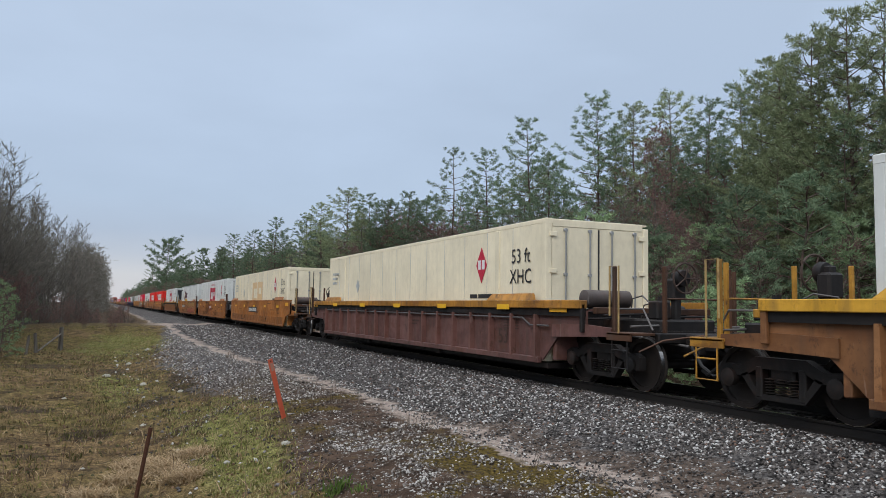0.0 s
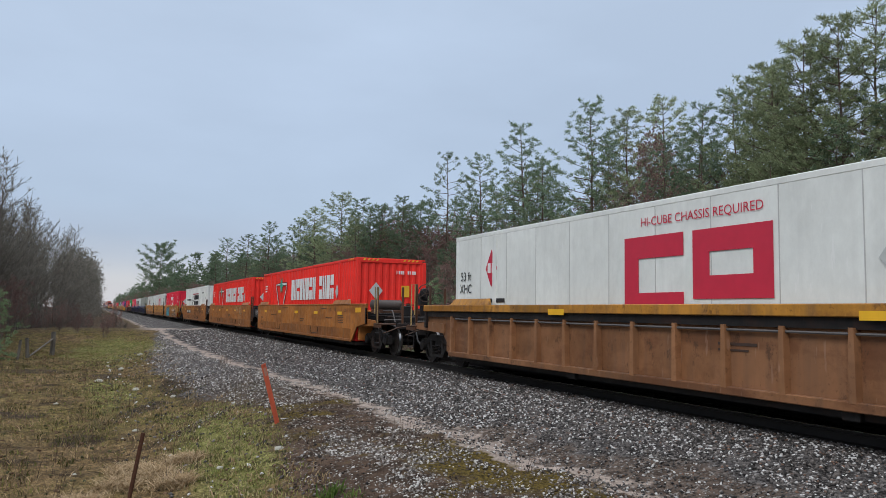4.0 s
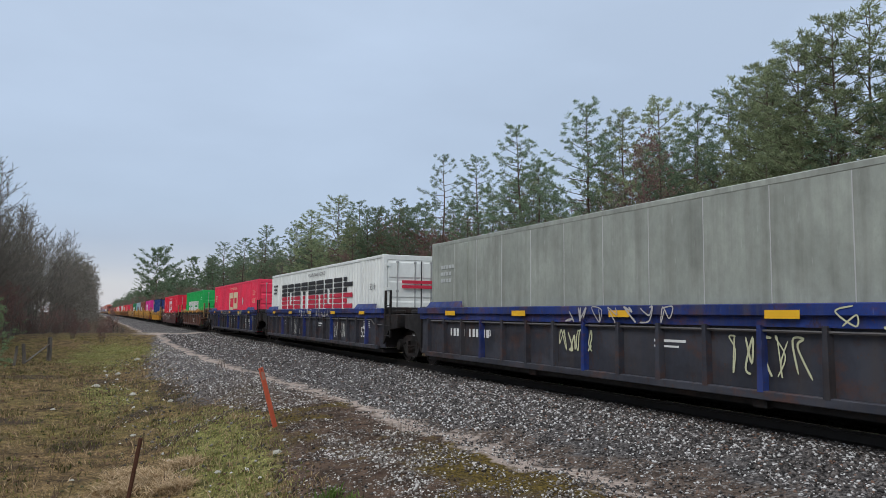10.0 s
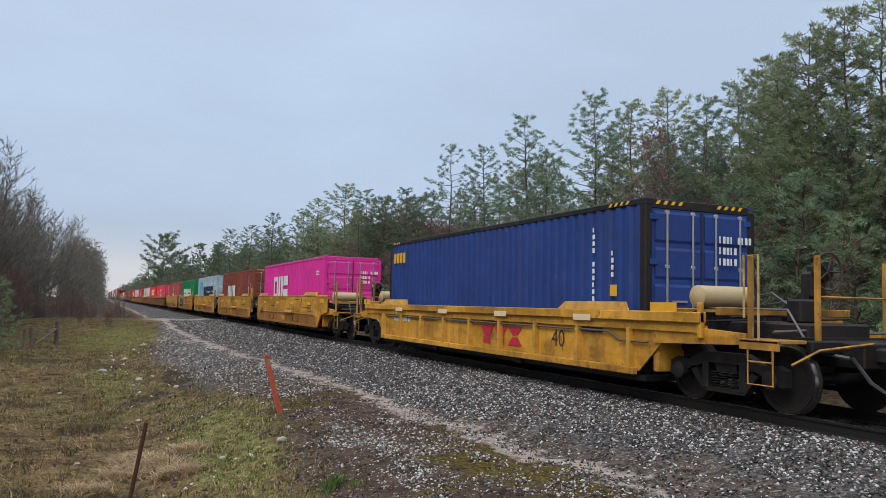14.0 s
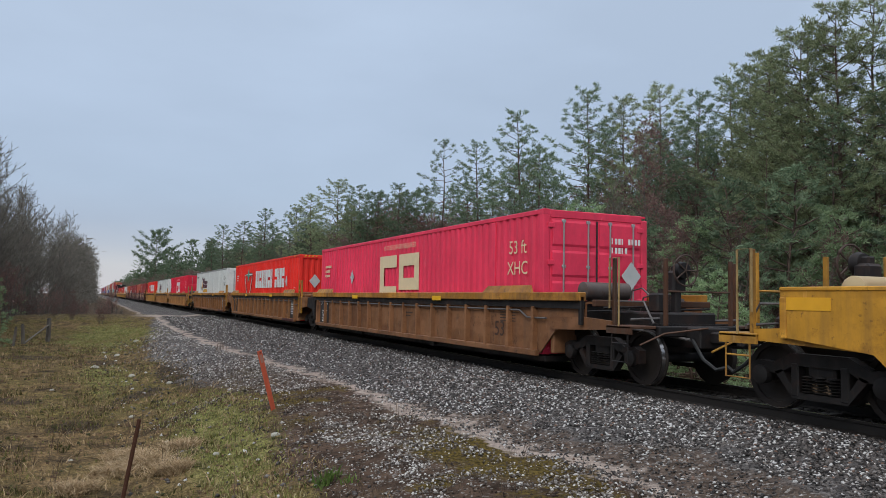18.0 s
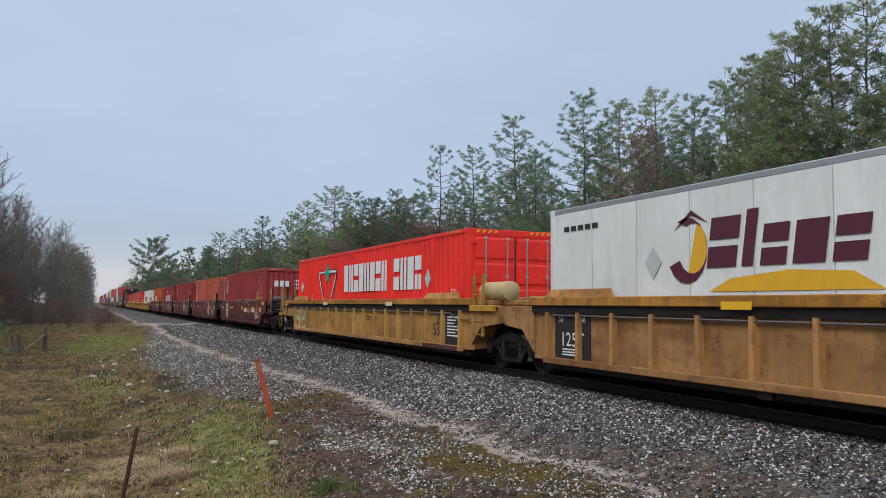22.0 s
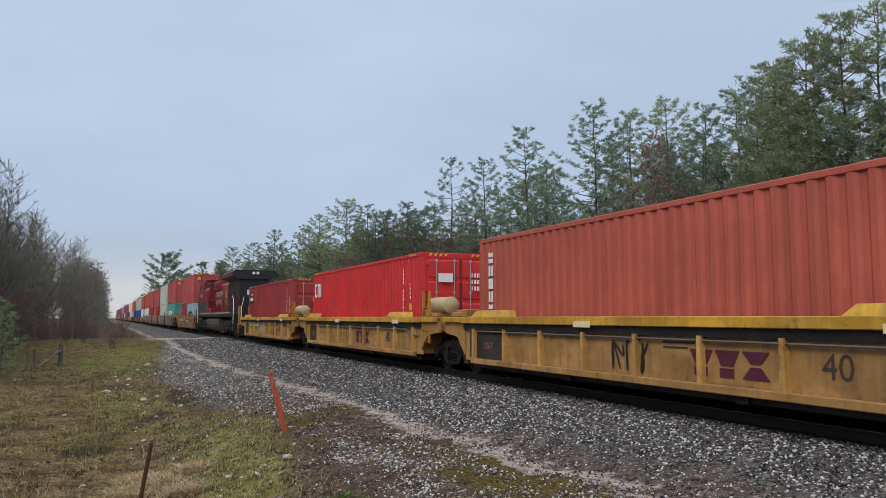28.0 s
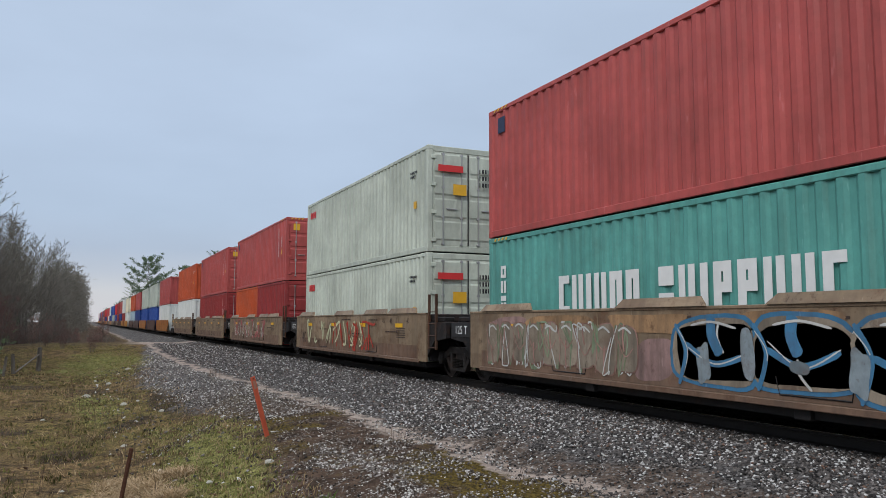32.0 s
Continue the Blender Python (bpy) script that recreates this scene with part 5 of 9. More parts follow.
            frame_ = part("side_frame_post", lambda: Shape().box(0.56, 0.66, -0.04, 0.12, 0.2, 2.7, 0.012).box(0.66, 1.10, -0.04, 0.02, 1.60, 1.72, 0.01).box(0.66, 1.10, -0.04, 0.02, 0.62, 0.74, 0.01), skin, c, key="unitframe", at=pose(0, -hl, 0))
            # dark sheets added in place of the dim view through the open frame
            for z0, z1 in ((1.74, 2.66), (0.76, 1.58)):
                part("opening", Shape().box(0.68, 1.09, 0.125, 0.135, z0, z1), plain("dark_hatch", (0.03, 0.03, 0.026)), frame_)
            for k in range(6):
                part("hazard_stripe", lambda: Shape().slab([(-0.05, 0.0), (0.05, 0.06), (0.05, 0.12), (-0.05, 0.06)], "y", -0.003, 0.002), YELLOW_DECAL if k % 2 else BLACK_DECAL, c, key="hazardstripe", at=pose(-hw + 0.075, -hl - 0.002, 0.62 + k * 0.12))
    return c


def rod_shape(eh):
    """A locking bar with its keepers and guide brackets."""
    s = Shape().path([(0, 0, 0.02), (0, 0, eh - 0.02)], 0.019, 8)
    for z in (0.05, 0.3 * eh, 0.62 * eh, eh - 0.06):
        s.box(-0.045, 0.045, -0.012, 0.03, z - 0.03, z + 0.03, 0.006)
    return s


def hinge_row(eh):
    s = Shape()
    for k in range(4):
        z = 0.15 + k * (eh - 0.3) / 3
        s.box(-0.09, 0.07, -0.03, 0.006, z - 0.05, z + 0.05, 0.008)
    return s


def edge_frame(hl, hw, h):
    s = Shape()
    for sx in (-1, 1):
        for z in (0.08, h - 0.06):
            s.box(sx * (hw - 0.04) - 0.04, sx * (hw - 0.04) + 0.04, -hl, hl, z - 0.06, z + 0.06)
        for sy in (-1, 1):
            s.box(sx * (hw - 0.07) - 0.07, sx * (hw - 0.07) + 0.07, sy * (hl - 0.07) - 0.07, sy * (hl - 0.07) + 0.07, 0, h)
    for sy in (-1, 1):
        for z in (0.09, h - 0.09):
            s.box(-hw, hw, sy * (hl - 0.05) - 0.05, sy * (hl - 0.05) + 0.05, z - 0.08, z + 0.08)
    return s


def door_shape(w, h, flat=False):
    s = Shape().box(-w / 2, w / 2, -0.02, 0.02, 0, h, 0.006)
    if flat:
        return s
    for k in range(4):
        z = 0.14 + k * (h - 0.1) / 4
        s.slab([(-0.02, z), (-0.042, z + 0.05), (-0.042, z + (h - 0.1) / 4 - 0.13), (-0.02, z + (h - 0.1) / 4 - 0.08)], "x", -w / 2 + 0.05, w / 2 - 0.05)
    return s


# -- running gear --
def truck(parent, y, mat=TRUCK_STEEL):
    """A two-axle freight bogie under a car."""
    b = part("bogie", lambda: Shape().box(-1.05, 1.05, -0.2, 0.2, 0.42, 0.7, 0.03).lathe([(0.22, 0.7), (0.22, 0.78)], (0, 0, 0), "z", 12), mat, parent, key="bolster", at=pose(0, y, 0))
    for sx in (-1, 1):
        def side():
            s = Shape()
            s.slab([(-1.1, 0.38), (-1.1, 0.6), (-0.95, 0.66), (-0.7, 0.64), (-0.42, 0.78), (0.42, 0.78), (0.7, 0.64), (0.95, 0.66), (1.1, 0.6), (1.1, 0.38), (0.98, 0.38), (0.9, 0.5), (0.62, 0.5), (0.38, 0.62), (-0.38, 0.62), (-0.62, 0.5), (-0.9, 0.5), (-0.98, 0.38)], "x", -0.07, 0.07)
            s.slab([(-0.68, 0.52), (-0.40, 0.2), (0.40, 0.2), (0.68, 0.52), (0.56, 0.56), (0.36, 0.28), (-0.36, 0.28), (-0.56, 0.56)], "x", -0.07, 0.07)
            s.box(-0.08, 0.08, -0.42, -0.30, 0.22, 0.66, 0.02).box(-0.08, 0.08, 0.30, 0.42, 0.22, 0.66, 0.02)
            return s
        part("side_frame", side, mat, b, key="sideframe", at=pose(sx * 1.02, 0, 0))

        def springs():
            s = Shape()
            for yy in (-0.19, 0.0, 0.19):
                for k in range(6):
                    s.lathe([(0.045, 0.285 + k * 0.038), (0.085, 0.30 + k * 0.038), (0.045, 0.314 + k * 0.038)], (0, yy, 0), "z", 8)
            return s
        if sx < 0:
            part("spring_pack", springs, mat, b, key="springs", at=pose(sx * 1.04, 0, 0))
        for yy in (-0.89, 0.89):
            wheel = part("wheel", lambda: Shape().lathe([(0.10, 0.09), (0.11, 0.075), (0.30, 0.02), (0.38, 0.035), (0.385, 0.065), (0.455, 0.07), (0.462, -0.02), (0.488, -0.04), (0.488, -0.065), (0.37, -0.065), (0.3, -0.03), (0.11, -0.06)], (0, 0, 0), "x", 20),
                         WHEEL, b, key="wheel", at=pose(sx * 0.77, yy, 0.462, 0, 0, 0 if sx > 0 else 180), smooth=True)
            WHEELS.append((wheel, parent, sx, yy))
            if sx < 0:
                part("bearing_cap", lambda: Shape().lathe([(0.13, -0.05), (0.13, 0.05), (0.07, 0.075)], (0, 0, 0), "x", 14), mat, b, key="bearing", at=pose(sx * 1.09, yy, 0.462, 0, 0, 0 if sx > 0 else 180), smooth=True)
    for yy in (-0.89, 0.89):
        part("axle", lambda: Shape().path([(-1.05, 0, 0), (1.05, 0, 0)], 0.08, 10), mat, b, key="axle", at=pose(0, yy, 0.462), smooth=True)
        for sx in (-1,):
            part("tread", lambda: Shape().lathe([(0.455, -0.035), (0.4635, -0.035), (0.4635, 0.04), (0.455, 0.04)], (0, 0, 0), "x", 24, False), TREAD, b, key="tread", at=pose(sx * 0.785, yy, 0.462), smooth=True)
    return b


WHEELS = []
GRAB_PAINT = paint("cream_yellow_grab_paint", (0.42, 0.29, 0.12), 0.5, 0.5, patchy=0.3)
WORN_TANK = paint("worn_brown_tank_paint", (0.075, 0.06, 0.055), 0.4, 0.5, 0.45)
YELLOW_PLATE = plain("yellow_reflective_plate", (0.72, 0.36, 0.02), 0.45)
LIGHT_TANK = plain("cream_air_tank", (0.45, 0.34, 0.18), 0.5)
PIPE_GREY = plain("worn_grey_pipe", (0.13, 0.12, 0.115), 0.5, 0.4)


def car_end(car, e, d, kind, body, rails, brake, tank, pole, chord_less=True):
    """One end of a well car; e: the end of the load, d: -1 towards the viewer's side, 1 away."""
    def Y(a, b):
        return (d * (e + a), d * (e + b)) if d > 0 else (d * (e + b), d * (e + a))

    low_end = body is C["plum"]
    far = 1.72 if chord_less else 1.42
    part("bulkhead", lambda: Shape().box(-1.32, 1.32, -0.06, 0.06, 0.4, 1.42, 0.015), STEEL_DARK if kind != "solo" and body.name.split("_")[0] not in ("tan", "dark", "grimy") else body, car, key="bulkhead", at=pose(0, d * (e + 0.26), 0))
    if kind == "solo":
        part("centre_sill", Shape().box(-0.32, 0.32, *Y(0.3, 3.15), 0.66, 1.0, 0.02), STEEL_DARK, car)
        part("end_deck", Shape().box(-0.62, 0.62, *Y(0.3, 2.55), 0.98, 1.24, 0.03).box(-1.25, 1.25, *Y(0.3, 0.9), 1.05, 1.36, 0.02), STEEL_DARK, car)
        part("end_sill", Shape().box(-0.9, 0.9, *Y(2.72, 2.84), 0.84, 1.02, 0.02), STEEL_DARK, car)
        part("walkway", Shape().box(-0.9, 0.9, *Y(2.56, 2.70), 1.02, 1.05), STEEL_DARK, car)
        part("brake_cylinder", lambda: Shape().lathe([(0.06, -0.34), (0.14, -0.3), (0.14, 0.24), (0.07, 0.3), (0.03, 0.5)], (0, 0, 0), "x", 12), STEEL_DARK, car, key="brakecylinder", at=pose(0.75, d * (e + 1.25), 1.36), smooth=True)
        part("deck_rail", Shape().path([(-0.95, d * (e + 0.5), 1.3), (-0.95, d * (e + 0.9), 1.42), (-0.95, d * (e + 2.5), 1.42), (-0.95, d * (e + 2.75), 1.06)], 0.018, 6), PIPE_GREY, car)
        for xx, up in ((-0.15, 0.32), (0.12, 0.2)):
            part("hose", Shape().path([(xx, d * (e + 1.1), 1.24), (xx - 0.05, d * (e + 1.25), 1.3 + up), (xx - 0.1, d * (e + 1.6), 1.35 + up), (xx - 0.16, d * (e + 1.95), 1.3 + 0.6 * up), (xx - 0.2, d * (e + 2.15), 1.06)], 0.014, 6), PIPE_GREY, car, "bent grey brake hose")
        part("cross_rail", lambda: Shape().box(-1.34, 1.34, -0.05, 0.05, 0, 0.12, 0.012), rails, car, key="crossrail", at=pose(0, d * (e + 1.62), 1.32))
        part("valve_box", lambda: Shape().box(-0.16, 0.16, -0.13, 0.13, 0, 0.34, 0.03).lathe([(0.07, 0.34), (0.07, 0.42)], (0.05, 0, 0), "z", 8), STEEL_DARK, car, key="valvebox", at=pose(-0.35, d * (e + 2.2), 1.235))
        for px_, pz_, pm in ((1.12, 1.22, STEEL_DARK), (1.75, 1.30, STEEL_DARK), (2.5, 1.12, PIPE_GREY)):
            part("pipe", lambda: Shape().path([(-1.22, 0, 0), (-0.3, 0, 0.03), (0.4, 0, -0.02), (1.22, 0, 0)], 0.022, 6), pm, car, key="crosspipe", at=pose(0, d * (e + px_), pz_))
        part("train_line", Shape().path([(-0.62, d * (e + 0.3), 0.9), (-0.66, d * (e + 1.3), 0.98), (-0.6, d * (e + 2.2), 0.9), (-0.4, d * (e + 3.0), 0.8)], 0.025, 6), PIPE_GREY, car)
        part("uncoupling_lever", Shape().path([(-1.4, d * (e + 2.95), 0.72), (-0.9, d * (e + 2.95), 0.9), (-0.2, d * (e + 3.2), 1.0)], 0.018, 5), rails, car)
        for sx in (-1, 1):
            part("side_sill", Shape().slab([(d * (e + 0.3), 1.1), (d * (e + 0.3), 0.86), (d * (e + 2.2), 0.93), (d * (e + 2.2), 1.08), (d * (e + 1.3), 1.13)], "x", sx * 1.36 - 0.04, sx * 1.36 + 0.04), body, car)
            part("step_platform", Shape().box(min(sx * 0.92, sx * 1.44), max(sx * 0.92, sx * 1.44), *Y(2.12, 2.78), 0.97, 1.02, 0.008).box(min(sx * 1.41, sx * 1.44), max(sx * 1.41, sx * 1.44), *Y(2.12, 2.78), 0.88, 1.0), rails, car)
            stirrup = Shape().path([(0, 0, 1.0), (0, 0, 0.42), (0, 0.42 * d, 0.42), (0, 0.42 * d, 1.0)], 0.016, 6)
            stirrup.path([(0, 0, 0.72), (0, 0.42 * d, 0.72)], 0.014, 6)
            if sx < 0:
                part("step", stirrup, STEEL_DARK if rails is C["rust_rail"] else rails, car, at=pose(sx * 1.42, d * (e + 2.25), 0))
            for k, xx in enumerate((1.36, 0.72)):
                part("hand_post", lambda: Shape().box(-0.03, 0.03, -0.035, 0.035, 0, pole, 0.008), rails, car, key=("handpost", pole), at=pose(sx * xx, d * (e + (2.25 if k == 0 else 2.78)), 1.0))
            if sx < 0:
                part("grab_iron", Shape().path([(-1.43, d * (e + 2.2), 1.3), (-1.43, d * (e + 2.2), 1.0 + pole), (-1.43, d * (e + 2.45), 1.0 + pole), (-1.43, d * (e + 2.45), 1.0)], 0.017, 6), GRAB_PAINT, car, "cream-yellow grab iron")
                part("end_post", Shape().box(-1.475, -1.40, *Y(far - 0.1 if d > 0 else 0.97 if low_end else 1.34, far if d > 0 else 1.05 if low_end else 1.42), 0.98, 1.5, 0.012), body if rails is C["rail"] else STEEL_DARK, car, "upright post at the end of the side")
                if body.name.split("_")[0] not in ("tan", "dark", "black"):
                    part("reflector", Shape().box(-1.4625, -1.4545, *Y(0.98, 1.62) if d > 0 else Y(0.3, 0.9), 1.34, 1.5), YELLOW_PLATE, car, "yellow reflective plate")
        part("hand_rail", Shape().path([(-0.72, d * (e + 2.78), 1.6), (0.72, d * (e + 2.78), 1.6)], 0.018, 6), rails, car)
        cpl = part("coupler", Shape().box(-0.11, 0.11, *Y(3.1, 3.62), 0.74, 0.94, 0.03).box(-0.2, 0.16, *Y(3.55, 3.86), 0.70, 0.98, 0.05), STEEL_DARK, car)
        part("air_hose", Shape().path([(-0.35, d * (e + 3.0), 0.8), (-0.4, d * (e + 3.3), 0.5), (-0.38, d * (e + 3.55), 0.36), (-0.3, d * (e + 3.75), 0.42)], 0.03, 7), RUBBER, cpl)
        truck(car, d * (e + 1.46))
    else:
        part("articulation", Shape().box(-0.4, 0.4, *Y(0.3, 1.72), 0.62, 1.0, 0.03), STEEL_DARK, car)
        painted = body.name.split("_")[0] in ("tan", "dark", "grimy")
        part("end_deck", Shape().box(-1.36, 1.36, *Y(0.32, 1.25), 1.0, 1.40, 0.03), body if painted else STEEL_DARK, car)
        part("end_frame", Shape().box(-1.34, 1.34, *Y(0.34, 0.60), 1.41, 1.60, 0.02).box(-1.34, -1.05, *Y(0.60, 1.2), 1.41, 1.52, 0.02), body if painted else STEEL_DARK, car)
        for sx in (-1, 1):
            part("end_bracket", Shape().slab([(d * (e + 0.3), 1.40), (d * (e + 0.3), 0.5), (d * (e + 0.75), 0.92), (d * (e + 1.45), 1.0), (d * (e + 1.45), 1.38)], "x", sx * 1.36 - 0.05, sx * 1.36 + 0.05), body if body.name.split("_")[0] in ("tan", "grimy") else STEEL_DARK, car)
            if d < 0:
                part("hand_post", lambda: Shape().box(-0.03, 0.03, -0.035, 0.035, -0.4, 1.0, 0.008), rails, car, key="shortpost", at=pose(sx * 1.40, d * (e + 0.42), 1.1))
                part("hand_post", lambda: Shape().box(-0.03, 0.03, -0.035, 0.035, -0.4, 1.0, 0.008), rails, car, key="shortpost", at=pose(sx * 1.40, d * (e + 0.85), 1.1))
                for zz in (0.75, 1.05, 1.35, 1.65) if sx < 0 else ():
                    part("rung", lambda: Shape().path([(0, -0.22, 0), (0, 0.22, 0)], 0.013, 6), rails, car, key="rung", at=pose(sx * 1.42, d * (e + 0.63), zz))
        if body.name.startswith("grimy"):
            for sx in (-1, 1):
                part("end_chord", Shape().box(sx * 1.43 - 0.07, sx * 1.43 + 0.07, *Y(0.34, 1.45), 1.27, 1.41, 0.012), C["bright_chord"], car)
            if d < 0:
                part("air_tank", Shape().lathe([(0.1, -0.62), (0.22, -0.56), (0.22, 0.56), (0.1, 0.62)], (0, 0, 0), "y", 16), LIGHT_TANK, car, "cream-painted air tank", at=pose(-1.05, d * (e + 0.95), 1.72), smooth=True)
        if d > 0:
            truck(car, d * (e + 1.75))
    if brake:
        st = part("brake_stand", Shape().box(-0.07, 0.07, *Y(1.75, 1.9), 1.06, 2.1, 0.02).box(-0.16, 0.16, *Y(1.70, 1.94), 1.6, 2.0, 0.04), STEEL_DARK, car, at=pose(0.35, 0, 0))

        def ring():
            s = Shape()
            pts = [(0.28 * math.cos(a * math.pi / 10), 0, 0.28 * math.sin(a * math.pi / 10)) for a in range(21)]
            s.path(pts, 0.018, 6, cap=False)
            for k in range(5):
                a = k * math.pi * 0.4
                s.path([(0, 0, 0), (0.27 * math.cos(a), 0, 0.27 * math.sin(a))], 0.013, 5)
            return s
        part("gear_case", lambda: Shape().lathe([(0.04, -0.11), (0.15, -0.09), (0.17, 0.0), (0.15, 0.05), (0.05, 0.07)], (0, 0, 0), "y", 14), STEEL_DARK, st, key="gearcase", at=pose(0, d * (e + 1.96), 2.0), smooth=True)
        part("brake_wheel", ring, plain("rusty_iron", (0.07, 0.045, 0.035), 0.7, 0.3), st, key="brakewheel", at=pose(0, d * (e + 2.08), 2.0))
    if tank is not None:
        part("air_tank", Shape().lathe([(0.08, -0.55), (0.17, -0.5), (0.17, 0.5), (0.08, 0.55)], (0, 0, 0), "x", 16), tank, car, at=pose(-0.6, d * (e + 0.95), 1.6), smooth=True)


def well_car(s, L, kind, body, chord, label, front, back, top=1.6, foot=0.36, brake="", tank=None, rails=None, pole=1.15, name="well_car", guides=()):
    """An intermodal well car unit, its middle at s; L: the length of the load it is built for."""
    car = on_train(tagged(new(name), label, "well car", "well cars of the train"), s)
    e = L / 2 + 0.12
    rails = rails or chord
    for sx in (-1, 1):
        def over(k):
            return 0.34 if k != "solo" else 1.05 if foot < 0.3 else 1.42

        f0, b0 = e + over(front), e + over(back) + (0.3 if back == "solo" and kind == "smooth" else 0.0)
        low = foot + 0.02
        outline = [(-f0, top), (-f0, 1.0)] if front == "solo" else [(-f0, top)]
        outline += [(-e - 0.45, 0.86), (-e + 0.1, low)] if front == "solo" else [(-f0, low)]
        outline += [(e - 0.1, low), (e + 0.45, 0.86)] if back == "solo" else [(b0, low)]
        outline += [(b0, 1.0), (b0, top)] if back == "solo" else [(b0, top)]
        if kind == "smooth":
            wall = part("side_wall", Shape().slab(outline, "x", sx * 1.43 - 0.025, sx * 1.43 + 0.025), body, car)
            if sx < 0:
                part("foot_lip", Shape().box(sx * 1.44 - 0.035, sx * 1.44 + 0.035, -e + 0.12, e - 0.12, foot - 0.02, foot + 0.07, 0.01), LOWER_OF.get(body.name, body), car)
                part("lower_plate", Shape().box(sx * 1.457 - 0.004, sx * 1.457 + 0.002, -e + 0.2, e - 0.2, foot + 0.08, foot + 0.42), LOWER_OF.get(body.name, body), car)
                for k in range(4):
                    part("weld_seam", lambda: Shape().box(-0.004, 0.004, -0.008, 0.008, foot + 0.37, top - 0.06), body, car, key=("seam", top, foot), at=pose(-1.457, -e + e * (k + 0.5) / 2 + 0.13 * k, 0))
            part("top_flange", Shape().box(sx * 1.425 - 0.045, sx * 1.425 + 0.045, -f0, b0, top - 0.05, top + 0.002, 0.01), body, car)
        else:
            wall = part("side_wall", Shape().slab([(y, min(z, top - 0.2)) for y, z in outline], "x", sx * 1.35 - 0.015, sx * 1.35 + 0.015), body, car)
            part("top_chord", Shape().box(sx * 1.43 - 0.075, sx * 1.43 + 0.075, -f0, b0, top - 0.16, top, 0.012), chord, car)
            # the web's dark colour also paints in the shadow line below the chord
            part("chord_web", Shape().box(sx * 1.40 - 0.035, sx * 1.40 + 0.035, -f0 + 0.02, b0 - 0.02, top - 0.3, top - 0.16), chord if chord is C["blue"] else STEEL_DARK if chord is not body else body, car)
            if sx < 0:
                part("bottom_chord", Shape().box(sx * 1.42 - 0.05, sx * 1.42 + 0.05, -e + 0.12, e - 0.12, foot - 0.04, foot + 0.08, 0.012), body, car)
                part("pipe", Shape().path([(-1.425, -e - 0.2, top - 0.5), (-1.425, -e + 0.5, top - 0.5), (-1.425, -e + 0.8, top - 0.36), (-1.425, e - 0.4, top - 0.34)], 0.02, 6), PIPE_GREY, car, "grey pipe along the side")
            n = 17 if L > 14 else 9
            for i in range(n if sx < 0 else 0):
                y = -e + 0.25 + i * (2 * e - 0.5) / (n - 1)
                part("rib", lambda: Shape().slab([(-0.05, 0), (0.05, 0), (0.035, top - foot - 0.34), (-0.035, top - foot - 0.34)], "x", -0.055, 0.055), chord if chord is C["blue"] and i % 4 == 1 else RIB_OF.get(body.name, body), wall, key=("rib", top, foot),
                     at=pose(sx * 1.42, y, foot + 0.06))
        for u0, u1 in ((0.1, 2.2), (L - 2.2, L - 0.1), *guides) if sx < 0 else ():
            y0, y1 = L / 2 - u1, L / 2 - u0
            plate = Shape()
            for a, b in (((1.50, 0.0), (1.44, 0.14)), ((1.46, 0.004), (1.40, 0.145))):
                plate.v += [(sx * a[0], y0, top + a[1]), (sx * a[0], y1, top + a[1]), (sx * b[0], y1 - 0.16, top + b[1]), (sx * b[0], y0 + 0.16, top + b[1])]
            plate.f = [(0, 1, 2, 3), (7, 6, 5, 4), (0, 4, 5, 1), (1, 5, 6, 2), (2, 6, 7, 3), (3, 7, 4, 0)]
            part("guide", plate, chord if kind == "rib" else body, car)
    part("floor", lambda: Shape().box(-1.3, 1.3, -e, e, 0.22, 0.32), STEEL_DARK, car, key=("carfloor", L))
    for k in range(2):
        part("cross_beam", lambda: Shape().box(-1.38, 1.38, -0.12, 0.12, 0.2, 0.34, 0.015), STEEL_DARK, car, key="crossbeam", at=pose(0, -e * 0.35 + k * e * 0.7, 0))
    car_end(car, e, -1, front, body, rails, "f" in brake, tank if "F" in brake else None, pole, kind == "smooth")
    car_end(car, e, 1, back, body, rails, "b" in brake, tank if "B" in brake else None, pole, kind == "smooth")
    return car


